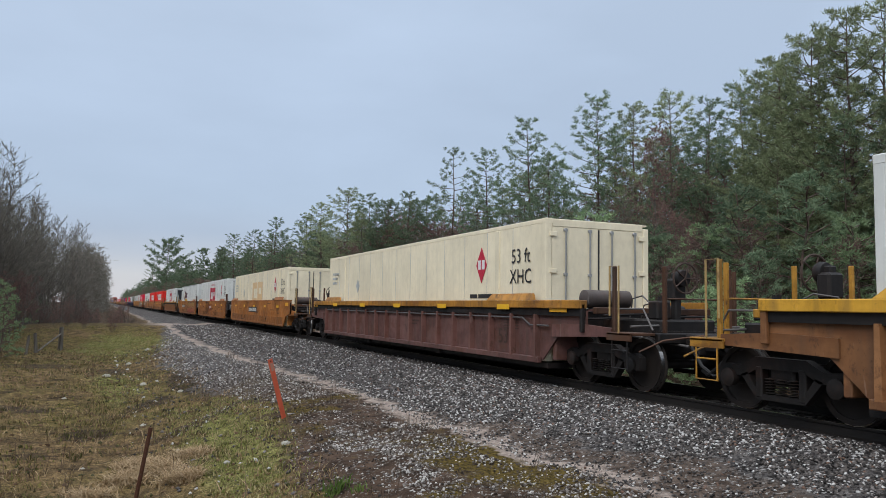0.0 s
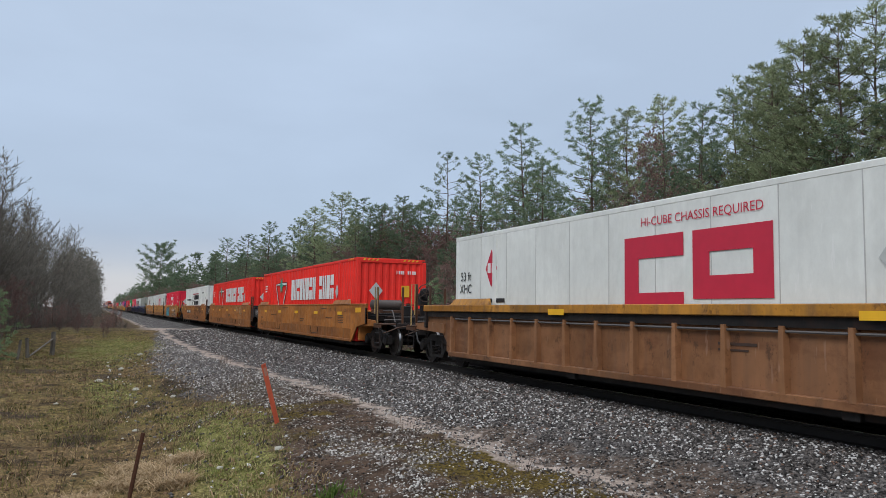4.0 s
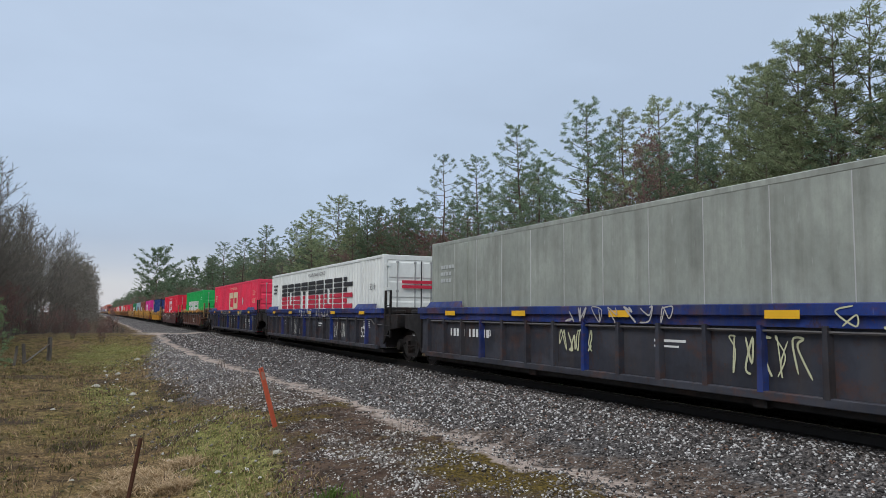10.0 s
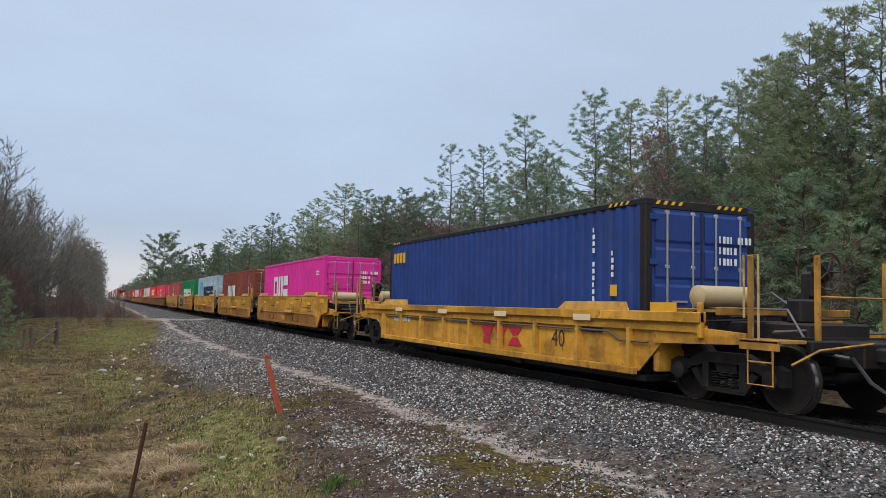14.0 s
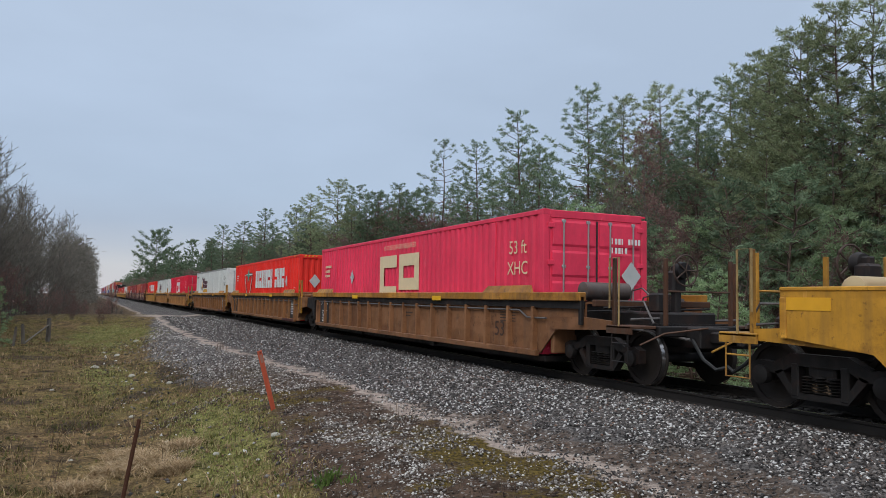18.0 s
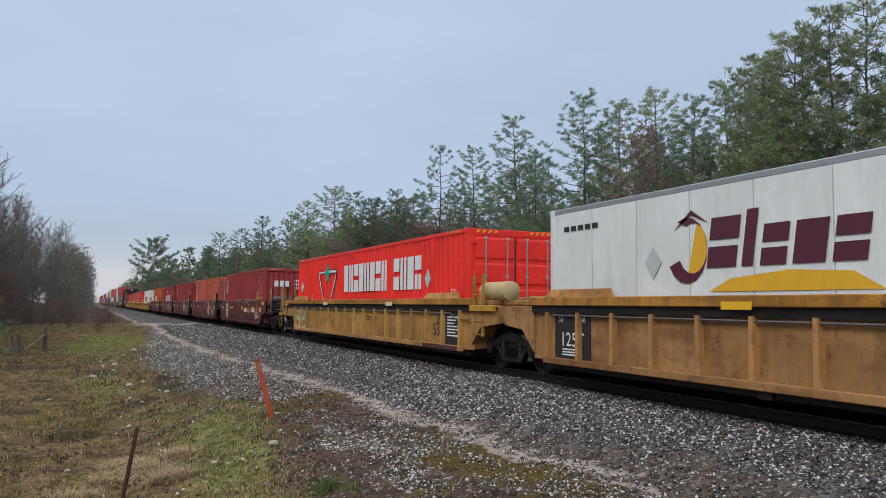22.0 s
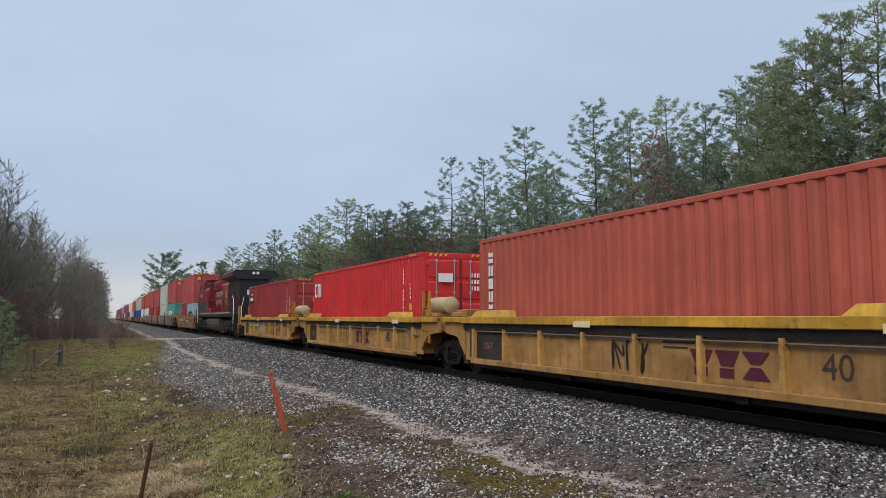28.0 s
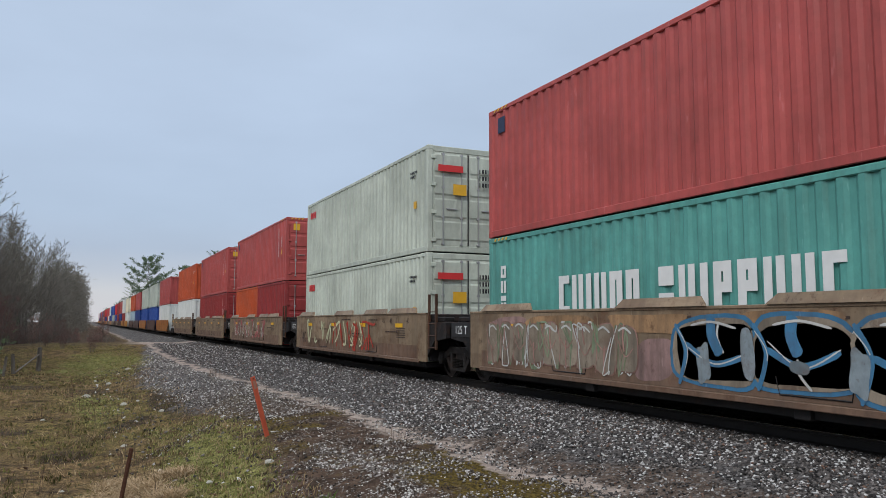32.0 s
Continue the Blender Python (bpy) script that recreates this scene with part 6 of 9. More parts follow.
# ---- paints of the train ----
P = {
    "white": paint("white_container_paint", (0.66, 0.68, 0.65), 0.07, 0.02),
    "cream": paint("cream_container_paint", (0.80, 0.72, 0.53), 0.08, 0.05),
    "grey": paint("grey_green_container_paint", (0.30, 0.32, 0.28), 0.3, 0.05),
    "crimson": paint("crimson_container_paint", (0.70, 0.018, 0.050), 0.12, 0.02),
    "pinkred": paint("faded_crimson_container_paint", (0.76, 0.042, 0.095), 0.15, 0.03),
    "bright_red": paint("bright_red_container_paint", (0.78, 0.030, 0.020), 0.12, 0.02),
    "green": paint("bright_green_container_paint", (0.015, 0.37, 0.085), 0.15, 0.03),
    "dgreen": paint("dark_green_container_paint", (0.010, 0.20, 0.072), 0.25, 0.08),
    "navy": paint("navy_container_paint", (0.016, 0.045, 0.19), 0.2, 0.06),
    "magenta": paint("magenta_container_paint", (0.64, 0.03, 0.27), 0.1, 0.02),
    "brown": paint("red_brown_container_paint", (0.22, 0.055, 0.035), 0.3, 0.1),
    "paleblue": paint("pale_blue_container_paint", (0.36, 0.47, 0.53), 0.3, 0.12),
    "mired": paint("oxide_red_container_paint", (0.42, 0.080, 0.072), 0.22, 0.10, patchy=0.1),
    "maroon": paint("maroon_container_paint", (0.285, 0.037, 0.037), 0.25, 0.06),
    "faded_red": paint("faded_oxide_container_paint", (0.42, 0.088, 0.056), 0.2, 0.08),
    "orange": paint("orange_container_paint", (0.48, 0.085, 0.03), 0.22, 0.06),
    "teal": paint("teal_container_paint", (0.10, 0.32, 0.28), 0.25, 0.08),
    "greygreen": paint("grey_green_white_container_paint", (0.50, 0.54, 0.46), 0.25, 0.05),
    "signal_red": paint("red_container_paint", (0.55, 0.028, 0.03), 0.2, 0.05),
    "blue": paint("blue_container_paint", (0.03, 0.08, 0.32), 0.2, 0.05),
}
C = {
    "brown": paint("orange_brown_car_paint", (0.35, 0.128, 0.026), 0.3, 0.3, patchy=0.5),
    "gold": paint("golden_car_paint", (0.45, 0.188, 0.030), 0.3, 0.3, patchy=0.6),
    "purple": paint("purple_brown_car_paint", (0.135, 0.066, 0.058), 0.5, 0.5, patchy=0.5),
    "yellow": paint("yellow_car_paint", (0.55, 0.27, 0.03), 0.36, 0.5, patchy=0.6),
    "yellow_chord": paint("yellow_chord_paint", (0.42, 0.19, 0.028), 0.55, 0.5, patchy=0.6),
    "bright_chord": paint("bright_yellow_chord_paint", (0.54, 0.29, 0.03), 0.4, 0.35, patchy=0.5),
    "tan": paint("tan_car_paint", (0.225, 0.102, 0.042), 0.36, 0.5, patchy=0.6),
    "ltan": paint("tan_light_car_paint", (0.33, 0.165, 0.06), 0.36, 0.45, patchy=0.6),
    "dtan": paint("dark_tan_car_paint", (0.20, 0.092, 0.042), 0.36, 0.5, patchy=0.6),
    "black": paint("faded_black_car_paint", (0.034, 0.036, 0.046), 0.36, 0.5, patchy=0.6),
    "blue": paint("deep_blue_chord_paint", (0.014, 0.034, 0.16), 0.6, 0.6, patchy=0.5),
    "dark": paint("dark_brown_car_paint", (0.085, 0.04, 0.030), 0.36, 0.5, patchy=0.6),
    "plum": paint("dark_maroon_car_paint", (0.075, 0.022, 0.022), 0.36, 0.5, patchy=0.6),
    "maroon_car": paint("maroon_car_paint", (0.12, 0.027, 0.025), 0.36, 0.5, patchy=0.6),
    "ochre": paint("grimy_ochre_car_paint", (0.37, 0.195, 0.062), 0.4, 0.35, patchy=0.55),
    "rail": paint("dull_yellow_rail_paint", (0.42, 0.21, 0.03), 0.6, 0.6, patchy=0.5),
    "rust_rail": paint("rusty_brown_rail_paint", (0.075, 0.034, 0.018), 0.6, 0.6, patchy=0.5),
    "umber": paint("umber_car_paint", (0.29, 0.125, 0.042), 0.36, 0.35, patchy=0.5),
    "greyb": paint("grey_brown_car_paint", (0.25, 0.18, 0.115), 0.36, 0.5, patchy=0.6),
}
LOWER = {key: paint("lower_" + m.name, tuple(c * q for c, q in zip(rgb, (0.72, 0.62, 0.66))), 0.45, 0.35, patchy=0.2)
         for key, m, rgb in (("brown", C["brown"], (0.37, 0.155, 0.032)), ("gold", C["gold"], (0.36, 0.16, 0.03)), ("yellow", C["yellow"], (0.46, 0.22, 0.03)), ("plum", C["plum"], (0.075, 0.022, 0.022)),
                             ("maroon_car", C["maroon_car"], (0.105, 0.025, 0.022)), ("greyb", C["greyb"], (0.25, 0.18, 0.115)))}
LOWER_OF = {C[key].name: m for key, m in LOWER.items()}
# lighter copies of the body paints, for the light the ribs catch
RIB_OF = {C[key].name: paint("bleached_" + C[key].name, rgb, 0.3, 0.4, patchy=0.3)
          for key, rgb in (("tan", (0.29, 0.135, 0.055)), ("ltan", (0.42, 0.215, 0.08)), ("dtan", (0.27, 0.127, 0.058)), ("ochre", (0.50, 0.28, 0.08)), ("yellow", (0.62, 0.33, 0.05)), ("purple", (0.17, 0.08, 0.066)), ("dark", (0.12, 0.06, 0.045)))}
F53, F40, W53, W40, HC = 16.15, 12.19, 2.59, 2.44, 2.90

# where each load starts along the track, its length, car kind, car paint, chord, car ends, and the car's own length
CARS = [
    (-10.15, F53, "rib", "tan", "bright_chord", "solo", "solo", F53),
    (13.2, F53, "rib", "purple", "yellow_chord", "solo", "solo", F53),
    (37.0, F53, "smooth", "brown", "brown", "solo", "art", F53),
    (57.0, F53, "smooth", "brown", "brown", "art", "art", F53),
    (76.4, F53, "smooth", "brown", "brown", "art", "solo", F53),
    (100.2, F53, "rib", "dtan", "yellow_chord", "solo", "solo", F53),
    (124.3, F53, "smooth", "brown", "brown", "solo", "art", F53),
    (143.75, F53, "smooth", "brown", "brown", "art", "art", F53),
    (163.45, F53, "smooth", "brown", "brown", "art", "solo", F53),
    (187.0, F53, "smooth", "gold", "gold", "solo", "art", F53),
    (206.8, F53, "smooth", "gold", "gold", "art", "art", F53),
    (226.4, F53, "smooth", "gold", "gold", "art", "solo", F53),
    (250.3, F53, "rib", "black", "blue", "solo", "art", F53),
    (270.2, F53, "rib", "black", "blue", "art", "art", F53),
    (290.0, F53, "rib", "black", "blue", "art", "solo", F53),
    (313.5, F40, "rib", "dark", "yellow_chord", "solo", "solo", F40),
    (333.5, F53, "smooth", "plum", "plum", "solo", "solo", F53),
    (357.3, F40, "rib", "yellow", "yellow", "solo", "solo", F40),
    (377.2, F40, "smooth", "yellow", "yellow", "solo", "art", F40),
    (392.8, F40, "smooth", "yellow", "yellow", "art", "art", F40),
    (408.3, F40, "smooth", "yellow", "yellow", "art", "art", F40),
    (423.8, F40, "smooth", "yellow", "yellow", "art", "art", F40),
    (439.4, F40, "smooth", "yellow", "yellow", "art", "solo", F40),
    (459.3, F53, "rib", "dtan", "yellow_chord", "solo", "art", F53),
    (479.0, F53, "rib", "tan", "yellow_chord", "art", "art", F53),
    (498.6, F53, "rib", "tan", "yellow_chord", "art", "solo", F53),
    (522.2, F53, "rib", "ltan", "yellow_chord", "solo", "art", F53),
    (542.0, F53, "rib", "ltan", "yellow_chord", "art", "art", F53),
    (561.7, F53, "rib", "ochre", "yellow_chord", "art", "solo", F53),
    (585.1, F40, "smooth", "maroon_car", "maroon_car", "solo", "art", F40),
    (600.8, F40, "smooth", "maroon_car", "maroon_car", "art", "art", F40),
    (616.5, F40, "smooth", "maroon_car", "maroon_car", "art", "art", F40),
    (631.9, F40, "smooth", "maroon_car", "maroon_car", "art", "art", F40),
    (647.5, F40, "smooth", "maroon_car", "maroon_car", "art", "solo", F40),
    (667.3, F40, "rib", "ochre", "bright_chord", "solo", "art", F40),
    (683.0, F40, "rib", "ochre", "bright_chord", "art", "art", F40),
    (698.5, F40, "rib", "ochre", "bright_chord", "art", "art", F40),
    (714.3, F40, "rib", "ochre", "bright_chord", "art", "art", F40),
    (730.2, F40, "rib", "ochre", "bright_chord", "art", "solo", F40),
    (774.4, F40, "smooth", "umber", "umber", "solo", "solo", F53),
    (796.4, F40, "smooth", "greyb", "greyb", "solo", "art", F40),
    (812.0, F40, "smooth", "greyb", "greyb", "art", "art", F40),
    (827.8, F40, "smooth", "greyb", "greyb", "art", "art", F40),
    (843.4, F40, "smooth", "greyb", "greyb", "art", "art", F40),
    (859.0, F40, "smooth", "greyb", "greyb", "art", "solo", F40),
]
KIND_WORDS = {"rib": "ribbed", "smooth": "smooth-sided"}
PAINT_WORDS = {"yellow": "weathered yellow", "purple": "purple-brown", "brown": "rusty orange-brown", "dtan": "grimy tan", "gold": "golden orange", "black": "black and blue",
               "dark": "dark brown", "plum": "dark maroon", "tan": "dirty tan", "ltan": "pale dusty tan", "ochre": "grimy ochre", "maroon_car": "maroon", "greyb": "grey-brown graffiti-covered", "umber": "faded umber graffiti-covered"}
TOPS = {"rib": 1.57, "smooth": 1.63}
cars = []
for i, (s0, L, kind, body, chord, front, back, own) in enumerate(CARS):
    top = TOPS[kind]
    if body == "ochre" and L == F40:
        top = 1.41
    elif body == "yellow" and kind == "rib" and L == F40:
        top = 1.36
    elif body == "maroon_car":
        top = 1.52
    elif body == "plum":
        top = 1.34
    plates = ()
    if body in ("gold", "maroon_car", "greyb"):
        plates = [(u, u + 2.03) for u in ((3.95, 6.98, 10.1) if own == F53 else (4.8, 7.88))]
    brake = ("fF" if front == "solo" else "") + ("b" if back == "solo" else "") + ("B" if back == "solo" and body == "yellow" else "")
    cars.append(well_car(s0 + L / 2, own, kind, C[body], C[chord], "%s %s intermodal well car carrying containers" % (PAINT_WORDS[body], KIND_WORDS[kind]),
                         front, back, top, 0.36 if body != "plum" else 0.22, brake, LIGHT_TANK if body in ("ochre", "yellow") else None if body == "plum" else WORN_TANK,
                         C["rail"] if body in ("tan", "ltan", "ochre", "yellow") else C["rust_rail"] if body not in ("black", "maroon_car", "plum") else STEEL_DARK, guides=plates))


def box53(i, skin, label, style="wave", front="doors", trim=None, **more):
    return container("container", label, F53, W53, HC, P[skin], style, front, trim, s=CARS[i][0] + F53 / 2, **more)


def box40(i, skin, label, front="doors", z=0.35, trim=None, **more):
    return container("container", label, F40, W40, HC, P[skin], "wave", front, trim, s=CARS[i][0] + F40 / 2, z=z, **more)


def box20(i, skin, label, where, h=HC, **more):
    L = 6.06
    return container("container", label, L, W40, h, P[skin], "wave", "wall" if skin == "paleblue" else "doors", s=CARS[i][0] + (L / 2 if where == "near" else F40 - L / 2), **more)


loads = {}
for i, args in {
    0: ("white", "white smooth-sided refrigerated container", "smooth", "doors", ALU), 1: ("cream", "cream refrigerated container with a red diamond", "smooth", "doors"),
    2: ("cream", "cream refrigerated container with faded orange blocks", "smooth", "doors"), 3: ("white", "white refrigerated container with red block shapes", "smooth", "doors"),
    4: ("white", "white smooth-sided container with maroon and yellow emblem", "smooth", "doors", ALU), 5: ("white", "white refrigerated container with a black cooling unit", "smooth", "unit"),
    6: ("bright_red", "bright red corrugated container with white block shapes", "wave", "wall"), 7: ("bright_red", "bright red corrugated container with white triangle emblem", "wave", "wall"),
    8: ("white", "white corrugated container with black slanted shapes", "wave", "wall"), 9: ("crimson", "crimson corrugated container with white block emblem", "wave", "wall"),
    10: ("white", "white refrigerated container with a black cooling unit", "smooth", "unit"), 11: ("white", "white smooth-sided container with maroon and yellow emblem", "smooth", "doors", ALU),
    12: ("grey", "grey smooth-sided container with dull panels", "smooth", "doors"), 13: ("white", "white corrugated container with black and red striped shapes", "wave", "doors"),
    14: ("pinkred", "faded crimson corrugated container with cream emblem", "wave", "doors"), 16: ("crimson", "crimson corrugated container with white block emblem", "wave", "doors"),
    23: ("pinkred", "faded crimson corrugated container with cream emblem", "wave", "doors"), 24: ("bright_red", "bright red corrugated container with white block shapes", "wave", "wall"),
    25: ("white", "white smooth-sided container with maroon and yellow emblem", "smooth", "doors", ALU), 26: ("crimson", "crimson corrugated container with white block emblem", "wave", "doors"),
    27: ("white", "white smooth-sided container with maroon and yellow emblem", "smooth", "doors", ALU), 28: ("bright_red", "bright red corrugated container with white block shapes", "wave", "doors"),
}.items():
    loads[i] = box53(i, *args)
for i, args in {
    15: ("green", "bright green corrugated container with white block shapes"), 17: ("navy", "navy corrugated container with yellow-striped door header", "doors", 0.35, STEEL_DARK),
    18: ("magenta", "magenta corrugated container with white shapes"), 19: ("brown", "red-brown corrugated container with white shapes"), 20: ("paleblue", "pale blue corrugated container with a star emblem"),
    21: ("dgreen", "dark green corrugated container with white block shapes"), 22: ("mired", "oxide red corrugated container with round white emblem", "wall"),
    29: ("maroon", "maroon corrugated container with white end shapes", "wall"), 30: ("faded_red", "faded oxide red corrugated container"), 31: ("maroon", "maroon corrugated container with white end shapes"),
    32: ("maroon", "maroon corrugated container with a white wing emblem", "wall"), 33: ("orange", "orange corrugated container with white shapes", "wall"),
    34: ("white", "white corrugated container with magenta shapes", "wall"), 35: ("signal_red", "red corrugated steel container with white shapes"), 36: ("faded_red", "faded oxide red corrugated container"),
    37: ("signal_red", "red corrugated container with small white shapes"), 38: ("maroon", "maroon corrugated container with a dark beacon panel"),
}.items():
    loads[i] = box40(i, *args)
UP = 0.35 + HC + 0.02
LOW = 0.26
for i, low, high, words in ((40, "teal", "mired", "teal"), (41, "greygreen", "greygreen", "pale grey-green"), (43, "maroon", "mired", "maroon")):
    loads[i] = box40(i, low, "%s corrugated container in the bottom of a double stack" % words, "doors" if i != 40 else "wall")
    loads[(i, 1)] = box40(i, high, "corrugated container on top of a double stack", "wall" if i == 40 else "doors", UP)
loads[39] = box20(39, "paleblue", "short pale blue corrugated container with a star emblem", "near", h=2.59, z=LOW)
loads[(39, 2)] = box20(39, "maroon", "short maroon corrugated container", "far", h=2.59, z=LOW)
loads[(39, 1)] = box40(39, "mired", "oxide red corrugated container on top of a double stack", "wall", LOW + 2.61)
loads[42] = box20(42, "maroon", "short maroon corrugated container", "near")
loads[(42, 2)] = box20(42, "orange", "short orange corrugated container", "far")
loads[(42, 1)] = box40(42, "mired", "oxide red corrugated container on top of a double stack", "doors", UP)
loads[44] = box40(44, "white", "white corrugated container in the bottom of a double stack", "wall")
loads[(44, 1)] = box40(44, "orange", "orange corrugated container on top of a double stack", "wall", UP)

# the tail of the train, far down the line
ft = random.Random(12)
s = 879.0
tail = [("white", "mired"), ("blue", "greygreen"), ("blue", "greygreen"), ("navy", "mired"), ("paleblue", "orange"), ("white", "cream"), ("maroon", "white"), ("navy", "mired")]
for k in range(26):
    low, high = tail[k] if k < len(tail) else (ft.choice(("blue", "white", "maroon", "navy", "signal_red", "orange", "greygreen")), ft.choice(("mired", "maroon", "orange", "white", "signal_red", "brown", "blue")))
    c = on_train(tagged(new("well_car"), "grimy well car far down the train", "well car", "well cars of the train"), s + F40 / 2)
    for sx in (-1, 1):
        part("side_wall", lambda: Shape().slab([(-6.7, 1.55), (-6.7, 0.9), (-6.2, 0.36), (6.2, 0.36), (6.7, 0.9), (6.7, 1.55)], "x", -0.03, 0.03), C[ft.choice(("greyb", "gold", "dark", "brown"))], c, key="farside", at=pose(sx * 1.43, 0, 0))
    part("floor", lambda: Shape().box(-1.3, 1.3, -7.4, 7.4, 0.2, 0.36), STEEL_DARK, c, key="farfloor")
    for yy in (-7.6, 7.6):
        part("bogie", lambda: Shape().slab([(-1.3, 0.3), (-0.9, 0.05), (-0.5, 0.3), (0.5, 0.3), (0.9, 0.05), (1.3, 0.3), (1.3, 0.7), (-1.3, 0.7)], "x", -1.05, 1.05), TRUCK_STEEL, c, key="farbogie", at=pose(0, yy, 0))
    container("container", "%s container in the bottom of a far double stack" % {"greygreen": "pale", "signal_red": "red", "paleblue": "pale blue"}.get(low, low), F40, W40, HC, P[low], s=s + F40 / 2, front="wall", pitch=0.6, detail=False)
    container("container", "%s container on top of a far double stack" % {"greygreen": "pale", "signal_red": "red", "mired": "oxide red"}.get(high, high), F40, W40, HC, P[high], s=s + F40 / 2, z=UP, front="wall", pitch=0.6, detail=False)
    s += 15.6 if k % 5 != 4 else 19.7


# ---- locomotive ----
def locomotive(s):
    loco = on_train(tagged(new("locomotive"), "grimy dark red diesel locomotive with a wide rear radiator", "locomotive"), s)
    red = paint("faded_red_locomotive_paint", (0.29, 0.020, 0.031), 0.7, 0.2, 0.42, (0.045, 0.022, 0.022), 0.45)
    sooty = paint("sooty_maroon_locomotive_paint", (0.085, 0.012, 0.019), 0.8, 0.25, 0.5, (0.02, 0.014, 0.015), 0.5)
    grime = paint("mud_brown_locomotive_grime", (0.080, 0.060, 0.051), 0.7, 0.2, 0.7, patchy=0.4)
    black = plain("soot_black", (0.012, 0.011, 0.012), 0.5)
    cream = paint("worn_cream_stripe", (0.60, 0.50, 0.33), 0.75, 0.3, 0.6, (0.10, 0.03, 0.03), 0.3)
    gold = paint("worn_gold_emblem", (0.52, 0.29, 0.04), 0.7, 0.2, 0.6, (0.20, 0.03, 0.03), 0.4)
    amber = paint("worn_amber_field", (0.40, 0.15, 0.03), 0.7, 0.2, 0.6, (0.16, 0.03, 0.03), 0.4)
    mud = paint("dark_truck_mud", (0.042, 0.033, 0.028), 0.6, 0.2, 0.7, (0.016, 0.013, 0.012), 0.4)
    soot = paint("soot_stained_red", (0.10, 0.010, 0.015), 0.9, 0.3, 0.55, (0.014, 0.011, 0.011), 0.5)
    screen = paint("sooty_screen_mesh", (0.035, 0.024, 0.024), 0.3, 0.2, 0.5)
    rail = plain("dark_red_handrail", (0.05, 0.014, 0.014), 0.5)
    white_rail = plain("white_handrail", (0.65, 0.65, 0.62), 0.45)
    near = -1.5
    part("frame", Shape().box(-1.5, 1.5, -10.3, 10.2, 1.42, 1.72, 0.02), black, loco)
    part("centre_sill", Shape().box(-0.9, 0.9, -10.2, 10.1, 1.0, 1.42, 0.03), STEEL_DARK, loco)
    for sx in (-1, 1):
        part("side_skirt", Shape().box(sx * 1.5 - 0.02, sx * 1.5 + 0.02, -9.4, 9.2, 1.60, 1.78, 0.008), grime, loco)
        for k in range(14):
            part("stripe", lambda: Shape().box(-0.004, 0.004, -0.42, 0.42, -0.045, 0.045), cream, loco, key="locostripe", at=pose(sx * 1.524, -8.6 + k * 1.28, 1.72))
    # long hood, in panels with doors
    part("hood", Shape().slab([(-0.95, 1.72), (-0.95, 3.85), (-0.80, 4.08), (0.80, 4.08), (0.95, 3.85), (0.95, 1.72)], "y", -4.9, 2.9), red, loco)
    for k in range(9):
        y = -4.45 + k * 0.8
        for sx in (-1, 1):
            door = part("hood_door", lambda: Shape().box(-0.015, 0.015, -0.36, 0.36, 0, 1.75, 0.008), red, loco, key="hooddoor", at=pose(sx * 0.962, y, 1.9))
            part("latch", lambda: Shape().box(-0.015, 0.015, -0.05, 0.05, -0.03, 0.03, 0.006), black, door, key="latch", at=pose(sx * 0.02, 0.27, 0.9))
    for k in range(10):
        part("door_seam", lambda: Shape().box(-0.004, 0.004, -0.014, 0.014, 0, 1.85), black, loco, key="doorseam", at=pose(-0.974, -4.85 + k * 0.8, 1.86))
    part("soot_patch", Shape().box(-0.958, -0.9515, -4.88, -3.0, 3.66, 3.84), sooty, loco)
    for k, (y0, y1, z0, z1) in enumerate(((-4.85, -3.05, 2.75, 3.83), (-4.7, -2.7, 3.2, 3.8), (-1.8, -0.4, 3.35, 3.83), (-0.4, 1.6, 1.9, 2.35))):
        smear = Shape()
        bubble(smear, random.Random(90 + k), y0, y1, z0, z1, -0.9785 - 0.0005 * k, 0.35, 0.8)
        part("soot_smear", smear, soot, loco, "sooty smear on the hood")
    part("blower_housing", Shape().slab([(-1.1, 3.6), (-1.1, 4.25), (-0.9, 4.38), (0.9, 4.38), (1.1, 4.25), (1.1, 3.6)], "y", -0.1, 2.6), red, loco)
    part("blower_grille", Shape().box(-1.12, -1.095, 0.25, 1.2, 3.68, 4.15, 0.01), black, loco)
    for k in range(2):
        part("vent", lambda: Shape().box(-0.02, 0.02, -0.38, 0.38, -0.25, 0.25, 0.01), black, loco, key="locovent", at=pose(-1.32, 3.6 + k * 0.95, 4.0))
        for q in range(6):
            part("vent_slat", lambda: Shape().box(-0.02, 0.006, -0.36, 0.36, -0.012, 0.012), sooty, loco, key="ventslat", at=pose(-1.345, 3.6 + k * 0.95, 3.8 + q * 0.08, 0, 25, 0))
    part("exhaust_pipe", Shape().box(-0.35, 0.35, -4.0, -3.1, 4.05, 4.45, 0.05), black, loco)
    part("lifting_lug", Shape().slab([(-2.0, 4.06), (-1.9, 4.2), (-1.75, 4.2), (-1.65, 4.06)], "x", -0.85, -0.79), black, loco)
    part("roof_rail", Shape().path([(-0.85, -4.6, 4.12), (-0.85, -0.4, 4.12)], 0.02, 6), sooty, loco)
    # radiator section with overhanging wings
    part("rear_hood", Shape().slab([(-1.0, 1.72), (-1.0, 4.2), (1.0, 4.2), (1.0, 1.72)], "y", -10.0, -4.9), sooty, loco)
    part("rear_end", Shape().box(-0.98, 0.98, -10.07, -10.0, 1.75, 4.25, 0.01), black, loco)
    part("radiator_wing", Shape().slab([(-1.03, 4.0), (-1.52, 4.24), (-1.52, 4.46), (-1.35, 4.62), (1.35, 4.62), (1.52, 4.46), (1.52, 4.24), (1.03, 4.0)], "y", -10.2, -4.75), black, loco)
